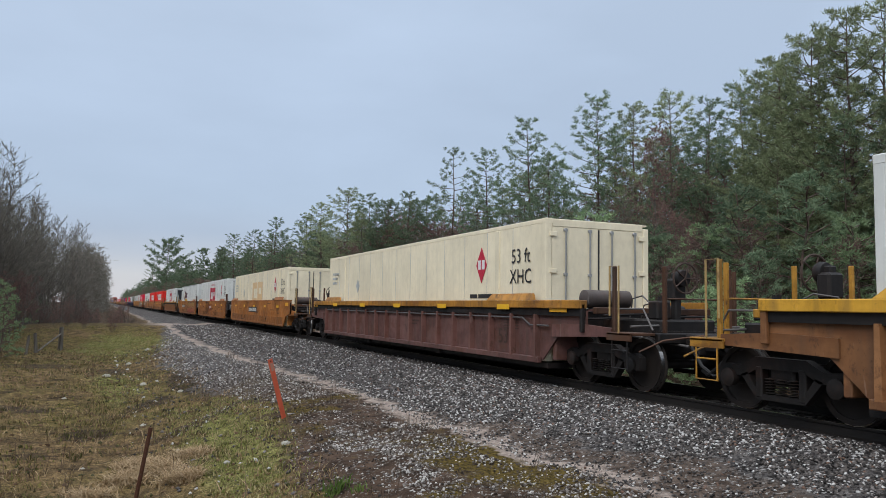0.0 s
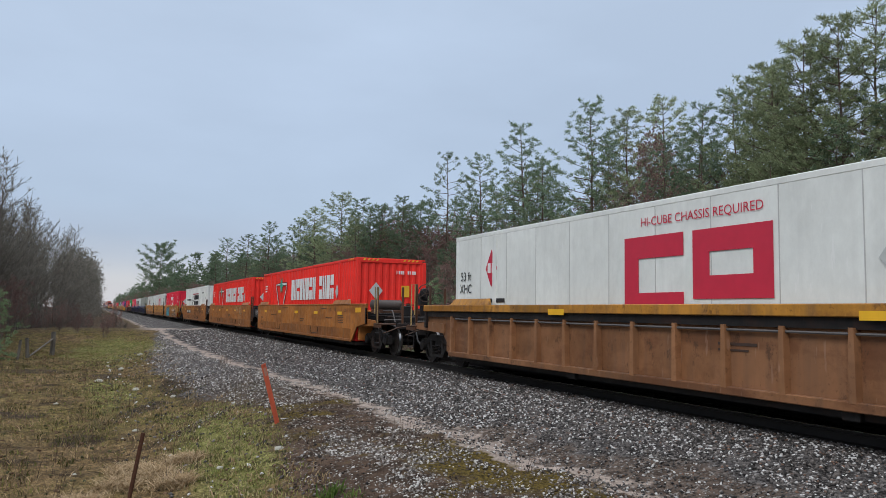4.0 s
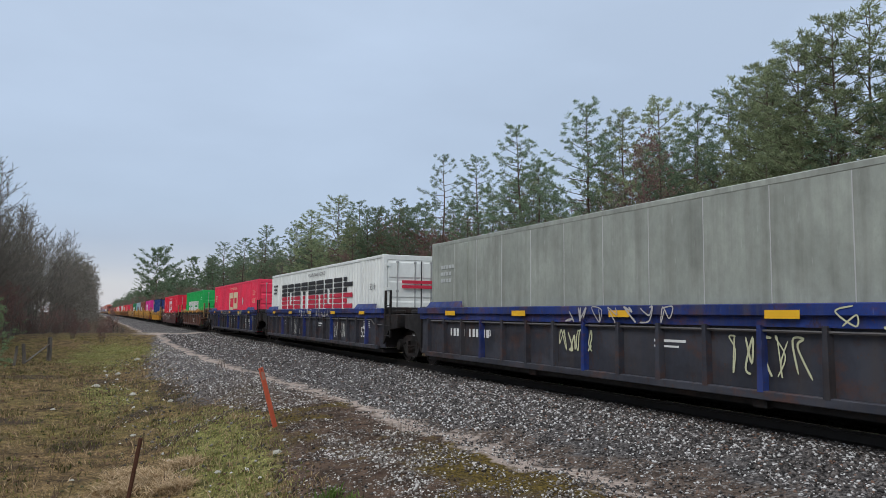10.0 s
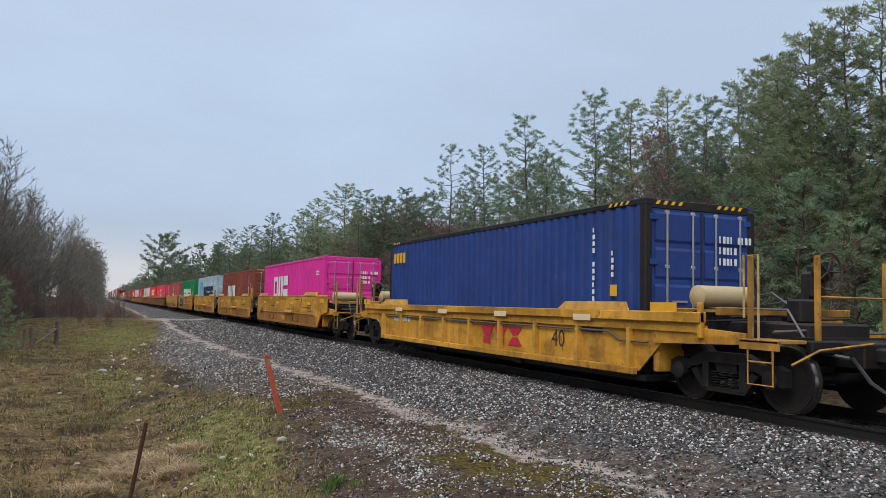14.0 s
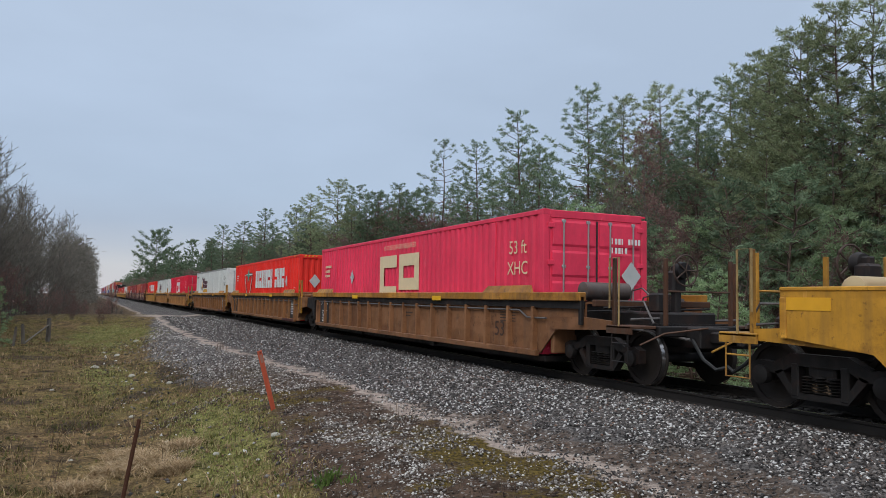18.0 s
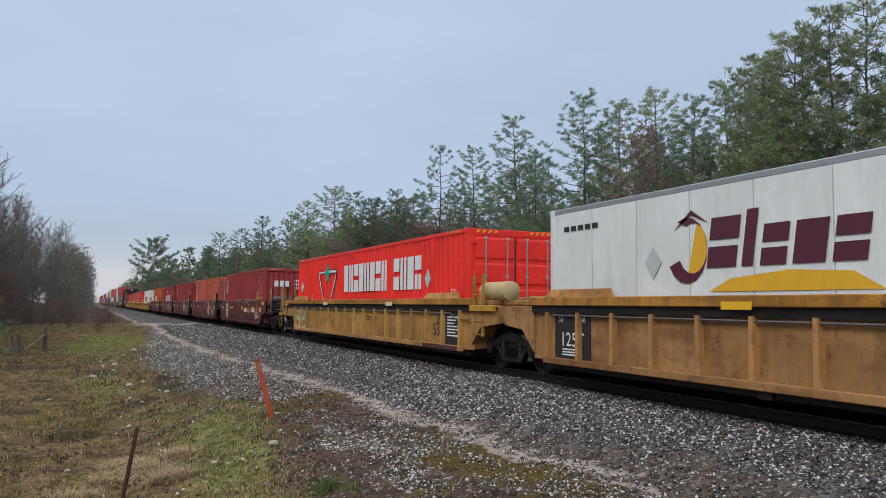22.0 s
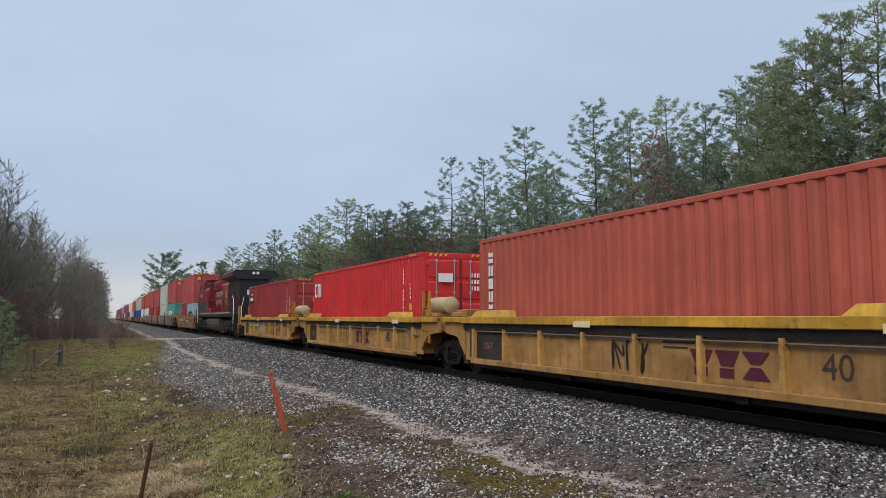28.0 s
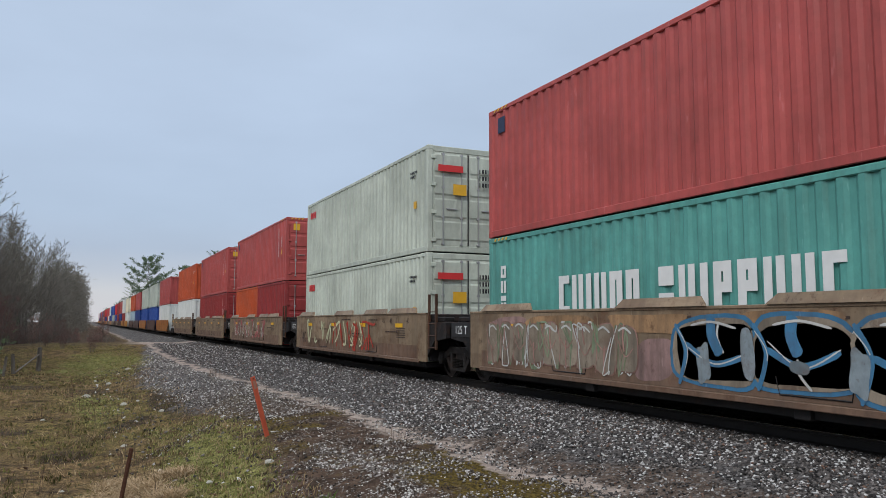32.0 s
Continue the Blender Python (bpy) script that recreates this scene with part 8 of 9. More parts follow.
for i in (6, 7, 24, 28):
    c = loads[i]
    row_emblem(c, 6.5, 1.48, 0.92, 0.44, 0.10, "b|=b|b=|", WHITE_DECAL, F53, W53, 0.16)
    row_emblem(c, 11.3, 1.48, 0.92, 0.44, 0.10, "=|b:", WHITE_DECAL, F53, W53, 0.16)
    y = F53 / 2 - 4.4
    pts = [(y + 1.15, 2.25), (y + 1.05, 2.05), (y + 0.3, 0.95), (y - 0.3, 0.95), (y - 1.05, 2.05), (y - 1.15, 2.25), (y, 2.27), (y + 1.15, 2.25)]
    edge, tri = Shape(), Shape()
    ribbon(edge, pts, 0.16, X53, 0.003)
    ribbon(tri, pts, 0.08, X53, 0.007)
    part("triangle_border", edge, BLACK_DECAL, c)
    part("triangle_emblem", tri, WHITE_DECAL, c, "white triangle outline emblem")
    leaf = [(y + 0.38 * (1.0 if k % 2 == 0 else 0.5) * math.cos(k * math.pi / 6), 2.2 + 0.42 * (1.0 if k % 2 == 0 else 0.5) * math.sin(k * math.pi / 6)) for k in range(12)]
    part("leaf_emblem", Shape().slab(leaf, "x", X53 - 0.010, X53 - 0.005), TEAL_DECAL, c, "teal leaf-shaped emblem")
    part("placard", diamond(13.8, 1.75, 0.27, X53, F53), GREY_PLACARD, c)
    if i == 28:
        part("placard", diamond(0.75, 1.75, 0.27, X53, F53), plain("white_placard", (0.62, 0.64, 0.62), 0.5), c)
        side_text(c, "53'", 0.26, 2.35, 1.32, F53, W53, WHITE_DECAL)
    else:
        small_bars(c, 0.6, 2.2, 3, F53, X53, WHITE_DECAL, 0.6, 0.07)
    side_text(c, "53'", 0.26, 15.4, 1.35, F53, W53, WHITE_DECAL)
    hazard_corners(c, F53, W53)
    if i != 28:
        end_id(c, 0.15, 2.35, F53, WHITE_DECAL, 1, 0.012)
        part("yellow_label", Shape().box(0.35, 0.65, -F53 / 2 - 0.012, -F53 / 2 - 0.008, 1.55, 1.95), GOLD_DECAL, c)
        part("placard", Shape().slab([(-0.85, 1.75), (-0.6, 1.45), (-0.35, 1.75), (-0.6, 2.05)], "y", -F53 / 2 - 0.014, -F53 / 2 - 0.008), GREY_PLACARD, c)
for i, mat in ((9, WHITE_DECAL), (14, CREAM_DECAL), (16, WHITE_DECAL), (23, CREAM_DECAL), (26, WHITE_DECAL)):
    c = loads[i]
    block_emblem(c, mat, F53, W53)
    side_text(c, "HI-CUBE CHASSIS REQUIRED", 0.2, 8.3, 2.56, F53, W53, mat)
    part("placard", diamond(3.9 if i != 14 else 11.6, 1.75, 0.25, X53, F53), GREY_PLACARD, c)
    small_bars(c, 0.6, 2.15, 3, F53, X53, mat, 0.8)
    height_code(c, mat, 0.40)
    if i == 9:
        for x in (0.55, 0.95):
            part("code_marks", Shape().box(x, x + 0.09, -F53 / 2 - 0.016, -F53 / 2 - 0.012, 1.72, 1.86).box(x, x + 0.09, -F53 / 2 - 0.016, -F53 / 2 - 0.012, 1.9, 2.04).box(x, x + 0.09, -F53 / 2 - 0.016, -F53 / 2 - 0.012, 2.08, 2.22).box(x, x + 0.09, -F53 / 2 - 0.016, -F53 / 2 - 0.012, 2.26, 2.4), WHITE_DECAL, c)
    else:
        end_id(c, 0.3, 2.25, F53, WHITE_DECAL)
    part("placard", Shape().slab([(-0.85, 1.75), (-0.6, 1.45), (-0.35, 1.75), (-0.6, 2.05)] if i == 9 else [(0.55, 1.6), (0.8, 1.3), (1.05, 1.6), (0.8, 1.9)], "y", -F53 / 2 - 0.1, -F53 / 2 - 0.09), GREY_PLACARD, c)
# black slanted shapes on the white corrugated load
c = loads[8]
for k, (u, ww, h0, h1) in enumerate(((6.0, 0.28, 1.35, 2.2), (6.7, 0.35, 1.65, 1.8), (7.3, 1.0, 1.35, 2.2), (8.5, 0.9, 1.35, 2.2), (9.5, 0.9, 1.35, 2.2))):
    y0 = F53 / 2 - u
    s_ = Shape()
    xx = X53 - 0.004 - 0.0004 * k
    for lo, hi in (((0, 1),) if ww < 0.5 else ((0, 0.4), (0.55, 1))):
        z0, z1 = h0 + lo * (h1 - h0), h0 + hi * (h1 - h0)
        s_.add([(xx, y0 - 0.18 * lo, z0), (xx, y0 - ww - 0.18 * lo, z0), (xx, y0 - ww - 0.18 * hi, z1), (xx, y0 - 0.18 * hi, z1)], [(0, 1, 2, 3)])
    part("emblem", s_, BLACK_DECAL, c, "slanting black emblem")
part("emblem", bars([(6.2, 10.4, 2.28, 2.36)], X53, F53), RED_DECAL, c)
part("emblem", bars([(6.1, 10.0, 1.22, 1.28)], X53, F53), BLACK_DECAL, c)
side_text(c, "53'", 0.3, 15.2, 1.9, F53, W53, BLACK_DECAL)
small_bars(c, 1.6, 1.75, 1, F53, X53, BLACK_DECAL, 3.4, 0.16)
small_bars(c, 13.0, 2.3, 1, F53, X53, BLACK_DECAL, 1.2)
part("placard", diamond(13.6, 1.75, 0.26, X53, F53), GREY_PLACARD, c)
part("placard", Shape().slab([(-0.75, 1.75), (-0.48, 1.45), (-0.2, 1.75), (-0.48, 2.05)], "y", -F53 / 2 - 0.016, -F53 / 2 - 0.008), GREY_PLACARD, c)
# striped shapes, black above and red below
c = loads[13]
u = 2.3
for k, code in enumerate("bobibnobe"):
    ww = 1.05
    for q in range(6):
        z0 = 1.25 + q * 0.19
        cut = {"b": [(0, 1)], "o": [(0, 0.3), (0.65, 1)] if q in (1, 2, 3) else [(0, 1)], "i": [(0.3, 0.65)] if q < 4 else [(0, 1)], "n": [(0, 0.32), (0.6, 1)] if q < 3 else [(0, 1)], "e": [(0, 1)] if q % 2 == 0 else [(0, 0.4)]}[code]
        part("emblem", bars([(u + a * ww, u + b * ww, z0, z0 + 0.15) for a, b in cut], X53, F53), BLACK_DECAL if q > 2 else RED_DECAL, c)
    u += 1.22
side_text(c, "HI-CUBE CHASSIS REQUIRED", 0.2, 8.4, 2.6, F53, W53, BLACK_DECAL)
small_bars(c, 0.5, 2.3, 3, F53, X53, BLACK_DECAL, 0.9)
side_text(c, "53 ft", 0.3, 15.2, 1.9, F53, W53, BLACK_DECAL)
part("end_bars", Shape().box(-0.7, 0.95, -F53 / 2 - 0.09, -F53 / 2 - 0.085, 2.0, 2.1).box(-0.7, 0.95, -F53 / 2 - 0.09, -F53 / 2 - 0.085, 1.85, 1.95), RED_DECAL, c)
small_bars(loads[12], 0.6, 2.2, 3, F53, X53, GREY_PLACARD, 0.8)
side_text(loads[12], "53 ft", 0.36, 15.2, 2.2, F53, W53, BLACK_DECAL)
side_text(loads[12], "XHC", 0.36, 15.2, 1.8, F53, W53, BLACK_DECAL)
# forty-foot loads
for i, mat in ((15, WHITE_DECAL), (21, WHITE_DECAL)):
    row_emblem(loads[i], 2.5, 1.16 if i == 15 else 1.15, 0.88, 0.64, 0.14, "=|=b|b==|", mat, F40, W40, 0.2)
row_emblem(loads[18], 2.6, 1.15, 1.1, 0.95, 0.16, "o|=", WHITE_DECAL, F40, W40, 0.24)
row_emblem(loads[17], 0.35, 2.25, 0.3, 0.2, 0.05, "bbbb", GOLD_DECAL, F40, W40, 0.08)
row_emblem(loads[19], 2.6, 1.1, 0.9, 0.9, 0.2, "||b", WHITE_DECAL, F40, W40, 0.22)
part("emblem", bars([(1.4, 3.2, 1.1, 2.6)], X40, F40), SKY_DECAL, loads[20])
row_emblem(loads[20], 4.2, 1.2, 0.9, 0.85, 0.2, "|b==|:", NAVY_DECAL, F40, W40, 0.22)
ring = [(F40 / 2 - 5.0 + 0.26 * math.cos(a * math.pi / 8), 2.15 + 0.32 * math.sin(a * math.pi / 8)) for a in range(16)]
part("emblem", Shape().slab(ring, "x", X40 - 0.006, X40), WHITE_DECAL, loads[22], "round white emblem")
part("emblem", Shape().slab([(F40 / 2 - 5.0 + (p[0] - F40 / 2 + 5.0) * 0.6, 2.15 + (p[1] - 2.15) * 0.6) for p in ring], "x", X40 - 0.010, X40 - 0.0065), NAVY_DECAL, loads[22])
row_emblem(loads[22], 4.2, 1.32, 0.32, 0.2, 0.06, "|b=b|b", WHITE_DECAL, F40, W40, 0.06)


def upright_shapes(c, u, codes, mat, L, w, z=2.3, h=0.24):
    for k, code in enumerate(codes):
        part("emblem", word_shapes(u, z - k * h * 1.25, h, 0.22, 0.05, code, -w / 2 - 0.008, L, 0.07), mat, c)


for i, codes in ((29, "b=:"), (30, "=|b|=b"), (31, "=b:"), (35, "b|="), (36, "=|b|=b")):
    upright_shapes(loads[i], 0.5, codes, WHITE_DECAL, F40, W40)
for i in (29, 31):
    e = Shape()
    for k in range(3):
        e.box(-0.75 + k * 0.28, -0.55 + k * 0.28, -F40 / 2 - 0.09, -F40 / 2 - 0.085, 1.95, 2.25)
    part("end_emblem", e, WHITE_DECAL, loads[i])
row_emblem(loads[32], 3.4, 1.12, 0.78, 0.62, 0.14, "b|=", WHITE_DECAL, F40, W40, 0.18)
row_emblem(loads[32], 6.3, 1.12, 0.78, 0.62, 0.14, "=b|", WHITE_DECAL, F40, W40, 0.18)
y = F40 / 2 - 5.2
part("wing_emblem", Shape().slab([(y + 0.75, 2.05), (y + 0.1, 2.38), (y - 0.75, 2.6), (y - 0.2, 2.42), (y - 0.7, 2.36), (y + 0.1, 2.22)], "x", X40 - 0.006, X40), WHITE_DECAL, loads[32], "white wing emblem")
row_emblem(loads[33], 3.4, 1.1, 0.85, 0.8, 0.2, "||b", WHITE_DECAL, F40, W40, 0.24)
row_emblem(loads[34], 2.0, 1.25, 0.75, 0.5, 0.14, "|b=b|=b:", MAGENTA_DECAL, F40, W40, 0.16)
for i in (35, 37):
    row_emblem(loads[i], 0.3, 1.88, 0.56, 0.33, 0.1, "cni", WHITE_DECAL, F40, W40, 0.12)
    part("end_emblem", Shape().box(-0.75, -0.3, -F40 / 2 - 0.09, -F40 / 2 - 0.085, 2.05, 2.3), WHITE_DECAL, loads[i])
part("panel", bars([(0.45, 1.6, 1.95, 2.55)], X40, F40), BLACK_DECAL, loads[38], "dark panel with yellow beam")
part("panel_beam", bars([(0.8, 1.5, 2.32, 2.48)], X40 - 0.005, F40), YELLOW_DECAL, loads[38])
part("panel_bars", bars([(0.6, 1.5, 2.03, 2.22)], X40 - 0.005, F40), WHITE_DECAL, loads[38])
part("end_sticker", Shape().lathe([(0.24, 0), (0.24, 0.006)], (0, 0, 0), "y", 18), plain("green_sticker", (0.08, 0.5, 0.2)), loads[38], at=pose(-0.1, -F40 / 2 - 0.095, 1.9))
for i in list(range(15, 45)):
    for key in (i, (i, 1)):
        c = loads.get(key)
        if c is None or i in (16, 23, 24, 25, 26, 27, 28, 39, 42) and key == i:
            continue
        if i in (15, 18, 20, 21, 34, 41, 44):
            small_bars(c, 11.0, 2.25, 2, F40, X40, WHITE_DECAL if i not in (34, 41) else BLACK_DECAL, 0.5, 0.06)
        part("yellow_label", bars([(11.25, 11.45, 1.25, 1.45)], X40, F40), GOLD_DECAL, c)
        end_id(c, 0.3, 2.2, F40, WHITE_DECAL if i != 41 else BLACK_DECAL, 3)
        if i in (17, 19, 22, 29, 30, 31, 32, 33, 35, 37, 38, 39, 40, 42):
            hazard_corners(c, F40, W40)
def upright_code(c, u, z1, L, x, mat, n=11):
    """A container's code set letter under letter, as bars."""
    part("code_bars", bars([(u, u + (0.065 if k % 4 else 0.04), z1 - 0.125 * k - 0.085, z1 - 0.125 * k) for k in range(n) if k != 4], x, L), mat, c)


for key in (17, 19, 22, 29, 30, 31, 32, 33, 35, 36, 37, 38, 40, (39, 1), (40, 1), (42, 1), (43, 1), 43):
    upright_code(loads[key], 10.72, 2.5, F40, X40, WHITE_DECAL)
    upright_code(loads[key], 11.28, 2.05, F40, X40, WHITE_DECAL, 4)
for i in (29,):
    part("number_bars", bars([(7.9 + 0.19 * k, 8.05 + 0.19 * k, 0.94, 1.14) for k in range(4)] + [(9.9 + 0.17 * k, 10.03 + 0.17 * k, 0.94, 1.14) for k in range(6)], -1.459, F40), CREAM_DECAL, cars[i], "cream reporting marks")
for i in (29, 30, 31, 32, 33):
    part("caution_sign", bars([(10.15, 10.6, 1.22, 1.42)], X40, F40), YELLOW_DECAL, loads[i], "small yellow sign")
    y = F40 / 2 - 10.4
    part("warning_triangle", Shape().slab([(y - 0.13, 1.5), (y + 0.13, 1.5), (y, 1.74)], "x", X40 - 0.004, X40 + 0.001), YELLOW_DECAL, loads[i])
    part("corner_reflector", Shape().box(-1.464, -1.4585, -F40 / 2 - 0.3, -F40 / 2 + 0.15, 0.98, 1.2), YELLOW_DECAL, cars[i])
for key in (41, (41, 1)):
    c = loads[key]
    part("emblem", bars([(0.55, 0.75, 2.25, 2.5), (0.82, 1.0, 2.25, 2.5), (1.07, 1.3, 2.25, 2.5)], X40, F40), plain("red_emblem", (0.6, 0.03, 0.03)), c)
    part("end_emblem", Shape().box(-0.95, -0.2, -F40 / 2 - 0.09, -F40 / 2 - 0.085, 2.18, 2.36), plain("red_emblem", (0.6, 0.03, 0.03)), c)
    part("yellow_label", Shape().box(-0.5, -0.1, -F40 / 2 - 0.09, -F40 / 2 - 0.085, 1.55, 1.85), GOLD_DECAL, c)
for key in ((39, 1), (40, 1), (43, 1), (42, 1)):
    part("corner_emblem", bars([(0.45, 0.75, 2.3, 2.65)], X40, F40), NAVY_DECAL, loads[key])
    part("yellow_label", Shape().box(-0.9, -0.6, -F40 / 2 - 0.03, -F40 / 2 - 0.025, 2.3, 2.6), GOLD_DECAL, loads[key])
    part("warning_triangle", Shape().slab([(-0.15, 2.1), (0.1, 2.1), (-0.02, 2.32)], "y", -F40 / 2 - 0.03, -F40 / 2 - 0.025), YELLOW_DECAL, loads[key])
row_emblem(loads[40], 2.79, 1.2, 0.72, 0.34, 0.095, "c|i|nn", WHITE_DECAL, F40, W40, 0.15)
row_emblem(loads[40], 5.58, 1.2, 0.72, 0.34, 0.11, "=|ipp||c", WHITE_DECAL, F40, W40, 0.15)
upright_shapes(loads[40], 0.55, "o|:o", WHITE_DECAL, F40, W40, 2.0, 0.26)
part("emblem", bars([(0.5, 1.2, 1.3, 2.05)], X40, 6.06), SKY_DECAL, loads[39])
star = [(6.06 / 2 - 0.85 + 0.30 * (1 if k % 2 == 0 else 0.4) * math.cos(k * math.pi / 7), 1.68 + 0.30 * (1 if k % 2 == 0 else 0.4) * math.sin(k * math.pi / 7)) for k in range(14)]
part("star_emblem", Shape().slab(star, "x", X40 - 0.010, X40 - 0.0055), WHITE_DECAL, loads[39])
row_emblem(loads[39], 1.55, 1.25, 0.5, 0.48, 0.12, "|b==|:", NAVY_DECAL, 6.06, W40, 0.12)
small_bars(loads[39], 4.6, 2.45, 3, 6.06, X40, NAVY_DECAL, 0.6, 0.07)


# ---- lettering and wear on the cars ----
def car_text(i, text, size, u, z, mat, own=None):
    L = CARS[i][7] if own is None else own
    x = -1.462 if CARS[i][2] == "smooth" else -1.373
    return part("lettering", letters(text, size), mat, cars[i], at=Matrix.Translation((x, L / 2 - u, z)) @ SIDE)


def id_panel(i, u, w, z=1.02, dark=True, mat=WHITE_DECAL):
    """A reporting mark shown as bars."""
    L = CARS[i][7]
    x = -1.459 if CARS[i][2] == "smooth" else -1.370
    if dark:
        part("number_panel", bars([(u, u + w, z, z + 0.3)], x, L), BLACK_DECAL, cars[i])
    s = Shape()
    n = 12
    for k in range(n):
        if k == 5:
            continue
        a = u + 0.08 + k * (w - 0.16) / n
        s.box(x - 0.009, x - 0.005, L / 2 - a - (w - 0.16) / n * (0.62 if k % 3 else 0.35), L / 2 - a, z + 0.06, z + 0.24)
    part("number_bars", s, mat, cars[i])


def graffiti(i, seed, u0, u1, z0, z1, n, width, mat, wild=0.55):
    L = CARS[i][7]
    x = -1.462 if CARS[i][2] == "smooth" else -1.373
    part("graffiti", scrawl(seed, L / 2 - u1, L / 2 - u0, z0, z1, n, width, x, wild), mat, cars[i], "loose spray-painted strokes")


SPRAY = {k: paint("spray_" + k, v, 0.12, 0.04, 0.6) for k, v in {"black": (0.018, 0.016, 0.016), "white": (0.50, 0.50, 0.47), "cream": (0.42, 0.34, 0.22), "blue": (0.08, 0.30, 0.48), "mint": (0.36, 0.48, 0.36), "pink": (0.55, 0.2, 0.25),
                                                     "orange": (0.5, 0.2, 0.03), "green": (0.1, 0.4, 0.12), "grey": (0.4, 0.38, 0.36), "pale": (0.5, 0.5, 0.32), "red": (0.4, 0.05, 0.03), "rose": (0.45, 0.12, 0.13)}.items()}
DARK_LETTER = plain("dark_stencil", (0.05, 0.028, 0.02), 0.6)
for i, (s0, L, kind, body, chord, front, back, own) in enumerate(CARS):
    big = DARK_LETTER if body not in ("black", "maroon_car", "plum") else WHITE_DECAL
    size = "53" if own == F53 else "40"
    wide = own
    if body not in ("maroon_car",):
        car_text(i, size, 0.62 if kind == "smooth" else 0.46, 0.75 if kind == "smooth" else wide - (1.62 if own == F53 else 2.37), 0.78, big)
        if kind == "smooth":
            car_text(i, size, 0.2, wide - 0.75, 1.42, big)
            car_text(i, "48", 0.2, wide - 2.0, 1.42, big)
            car_text(i, "45", 0.2, wide - 2.6, 1.42, big)
    # yellow reflectors along the sill
    r = random.Random(i)
    zc = 1.30 if kind == "smooth" else 1.43 - (1.57 - (1.41 if body == "ochre" and L == F40 else 1.36 if body == "yellow" and L == F40 else 1.57))
    x = -1.459 if kind == "smooth" else -1.507
    for k in range(5 if own == F53 else 4):
        u = 1.6 + k * (own - 3.0) / (4 if own == F53 else 3)
        if body == "maroon_car":
            u, zc = (0.5, 3.97, 7.21, 10.3)[k], 1.16
        if kind == "rib" and body in ("tan", "ltan", "dtan", "ochre") and k % 2 == 0:
            continue
        part("reflector", lambda: Shape().box(-0.004, 0.001, -0.27, 0.27, -0.055, 0.055), YELLOW_DECAL if body not in ("yellow", "ochre") or kind == "smooth" else CREAM_DECAL, cars[i], key="reflector", at=pose(x, own / 2 - u, zc))
    # stencilled data as bars
    if kind == "smooth":
        rows = [(u + q * 0.16, u + q * 0.16 + 0.12, zz, zz + 0.035) for u, zz, n in ((3.0, 1.12, 7), (5.6, 1.46, 6), (own * 0.80, 1.10, 6), (own - 3.9, 1.44, 5)) for q in range(n)]
        part("stencil_bars", bars(rows, -1.459, own), big, cars[i])
        for u in (own * 0.28, own * 0.7):
            hatch = Shape()
            y = own / 2 - u
            hatch.path([(-1.467, y + 0.55, 0.72), (-1.467, y + 0.5, 0.50), (-1.467, y - 0.5, 0.50), (-1.467, y - 0.55, 0.72)], 0.011, 5)
            part("grab_bar", hatch, STEEL_DARK, cars[i])
    if body == "maroon_car":
        part("data_bars", bars([(own - 1.25, own - 1.25 + (0.9, 0.8, 0.6, 0.7, 0.95, 0.9, 0.5)[k], 0.95 - k * 0.055, 0.972 - k * 0.055) for k in range(7)], -1.459, own), WHITE_DECAL, cars[i])
    else:
        part("data_bars", bars([(own - 1.6, own - 0.95, 1.2 - k * 0.06, 1.222 - k * 0.06) for k in range(5)] + [(own * 0.55, own * 0.55 + 0.7, 1.0, 1.04), (own * 0.55, own * 0.55 + 0.55, 0.92, 0.95)], -1.459 if kind == "smooth" else -1.370, own), big, cars[i])
    if back == "art" and kind == "smooth":
        pl = part("load_plate", Shape().box(-1.425, -1.412, own / 2 + 0.5, own / 2 + 1.5, 1.05, 1.38, 0.004), BLACK_DECAL, cars[i])
        part("lettering", letters("125 T", 0.27), WHITE_DECAL, cars[i], at=Matrix.Translation((-1.43, own / 2 + 1.0, 1.2)) @ SIDE)
    if i in (24, 25, 27, 28):
        part("black_panel", Shape().box(-1.380, -1.369, -own / 2 + 0.19, -own / 2 + 1.06, 0.45, 1.26), BLACK_DECAL, cars[i])
        part("panel_bars", bars([(own - 0.95, own - 0.95 + (0.6, 0.5, 0.4, 0.65, 0.62, 0.45, 0.6)[k], 1.1 - k * 0.075, 1.13 - k * 0.075) for k in range(7)], -1.381, own), WHITE_DECAL, cars[i])
        part("maroon_strip", Shape().box(-1.474, -1.4705, -own / 2 + 0.2, -own / 2 + 2.3, 0.33, 0.43), C["plum"], cars[i])
for i, u, w, dark in ((2, 6.5, 2.6, True), (4, 3.0, 3.1, True), (8, 3.2, 3.0, True), (3, 7.6, 1.1, False), (9, 10.2, 2.6, False), (11, 2.7, 2.7, True), (12, 1.3, 2.2, False), (16, 2.6, 1.6, False), (22, 1.8, 2.2, True), (26, 10.2, 2.4, True), (38, 1.2, 3.2, True), (39, 2.78, 3.1, True), (40, 7.95, 2.9, True), (14, 12.5, 2.0, False), (17, 0.8, 1.5, False)):
    id_panel(i, u, w, 0.95 if CARS[i][2] == "smooth" else 0.82, dark)
def side_x(i):
    return -1.4615 if CARS[i][2] == "smooth" else -1.373


def strokes(i, lines, width, mat, label="spray-painted line", x=None):
    """Lines sprayed on a car's side; each is a few (u, z) points."""
    s_, L = Shape(), CARS[i][7]
    for k, line in enumerate(lines):
        ribbon(s_, smooth_line([(L / 2 - u, z) for u, z in line]), width, side_x(i) if x is None else x, 0.004 + 0.0011 * (k % 4))
    part("graffiti", s_, mat, cars[i], label)


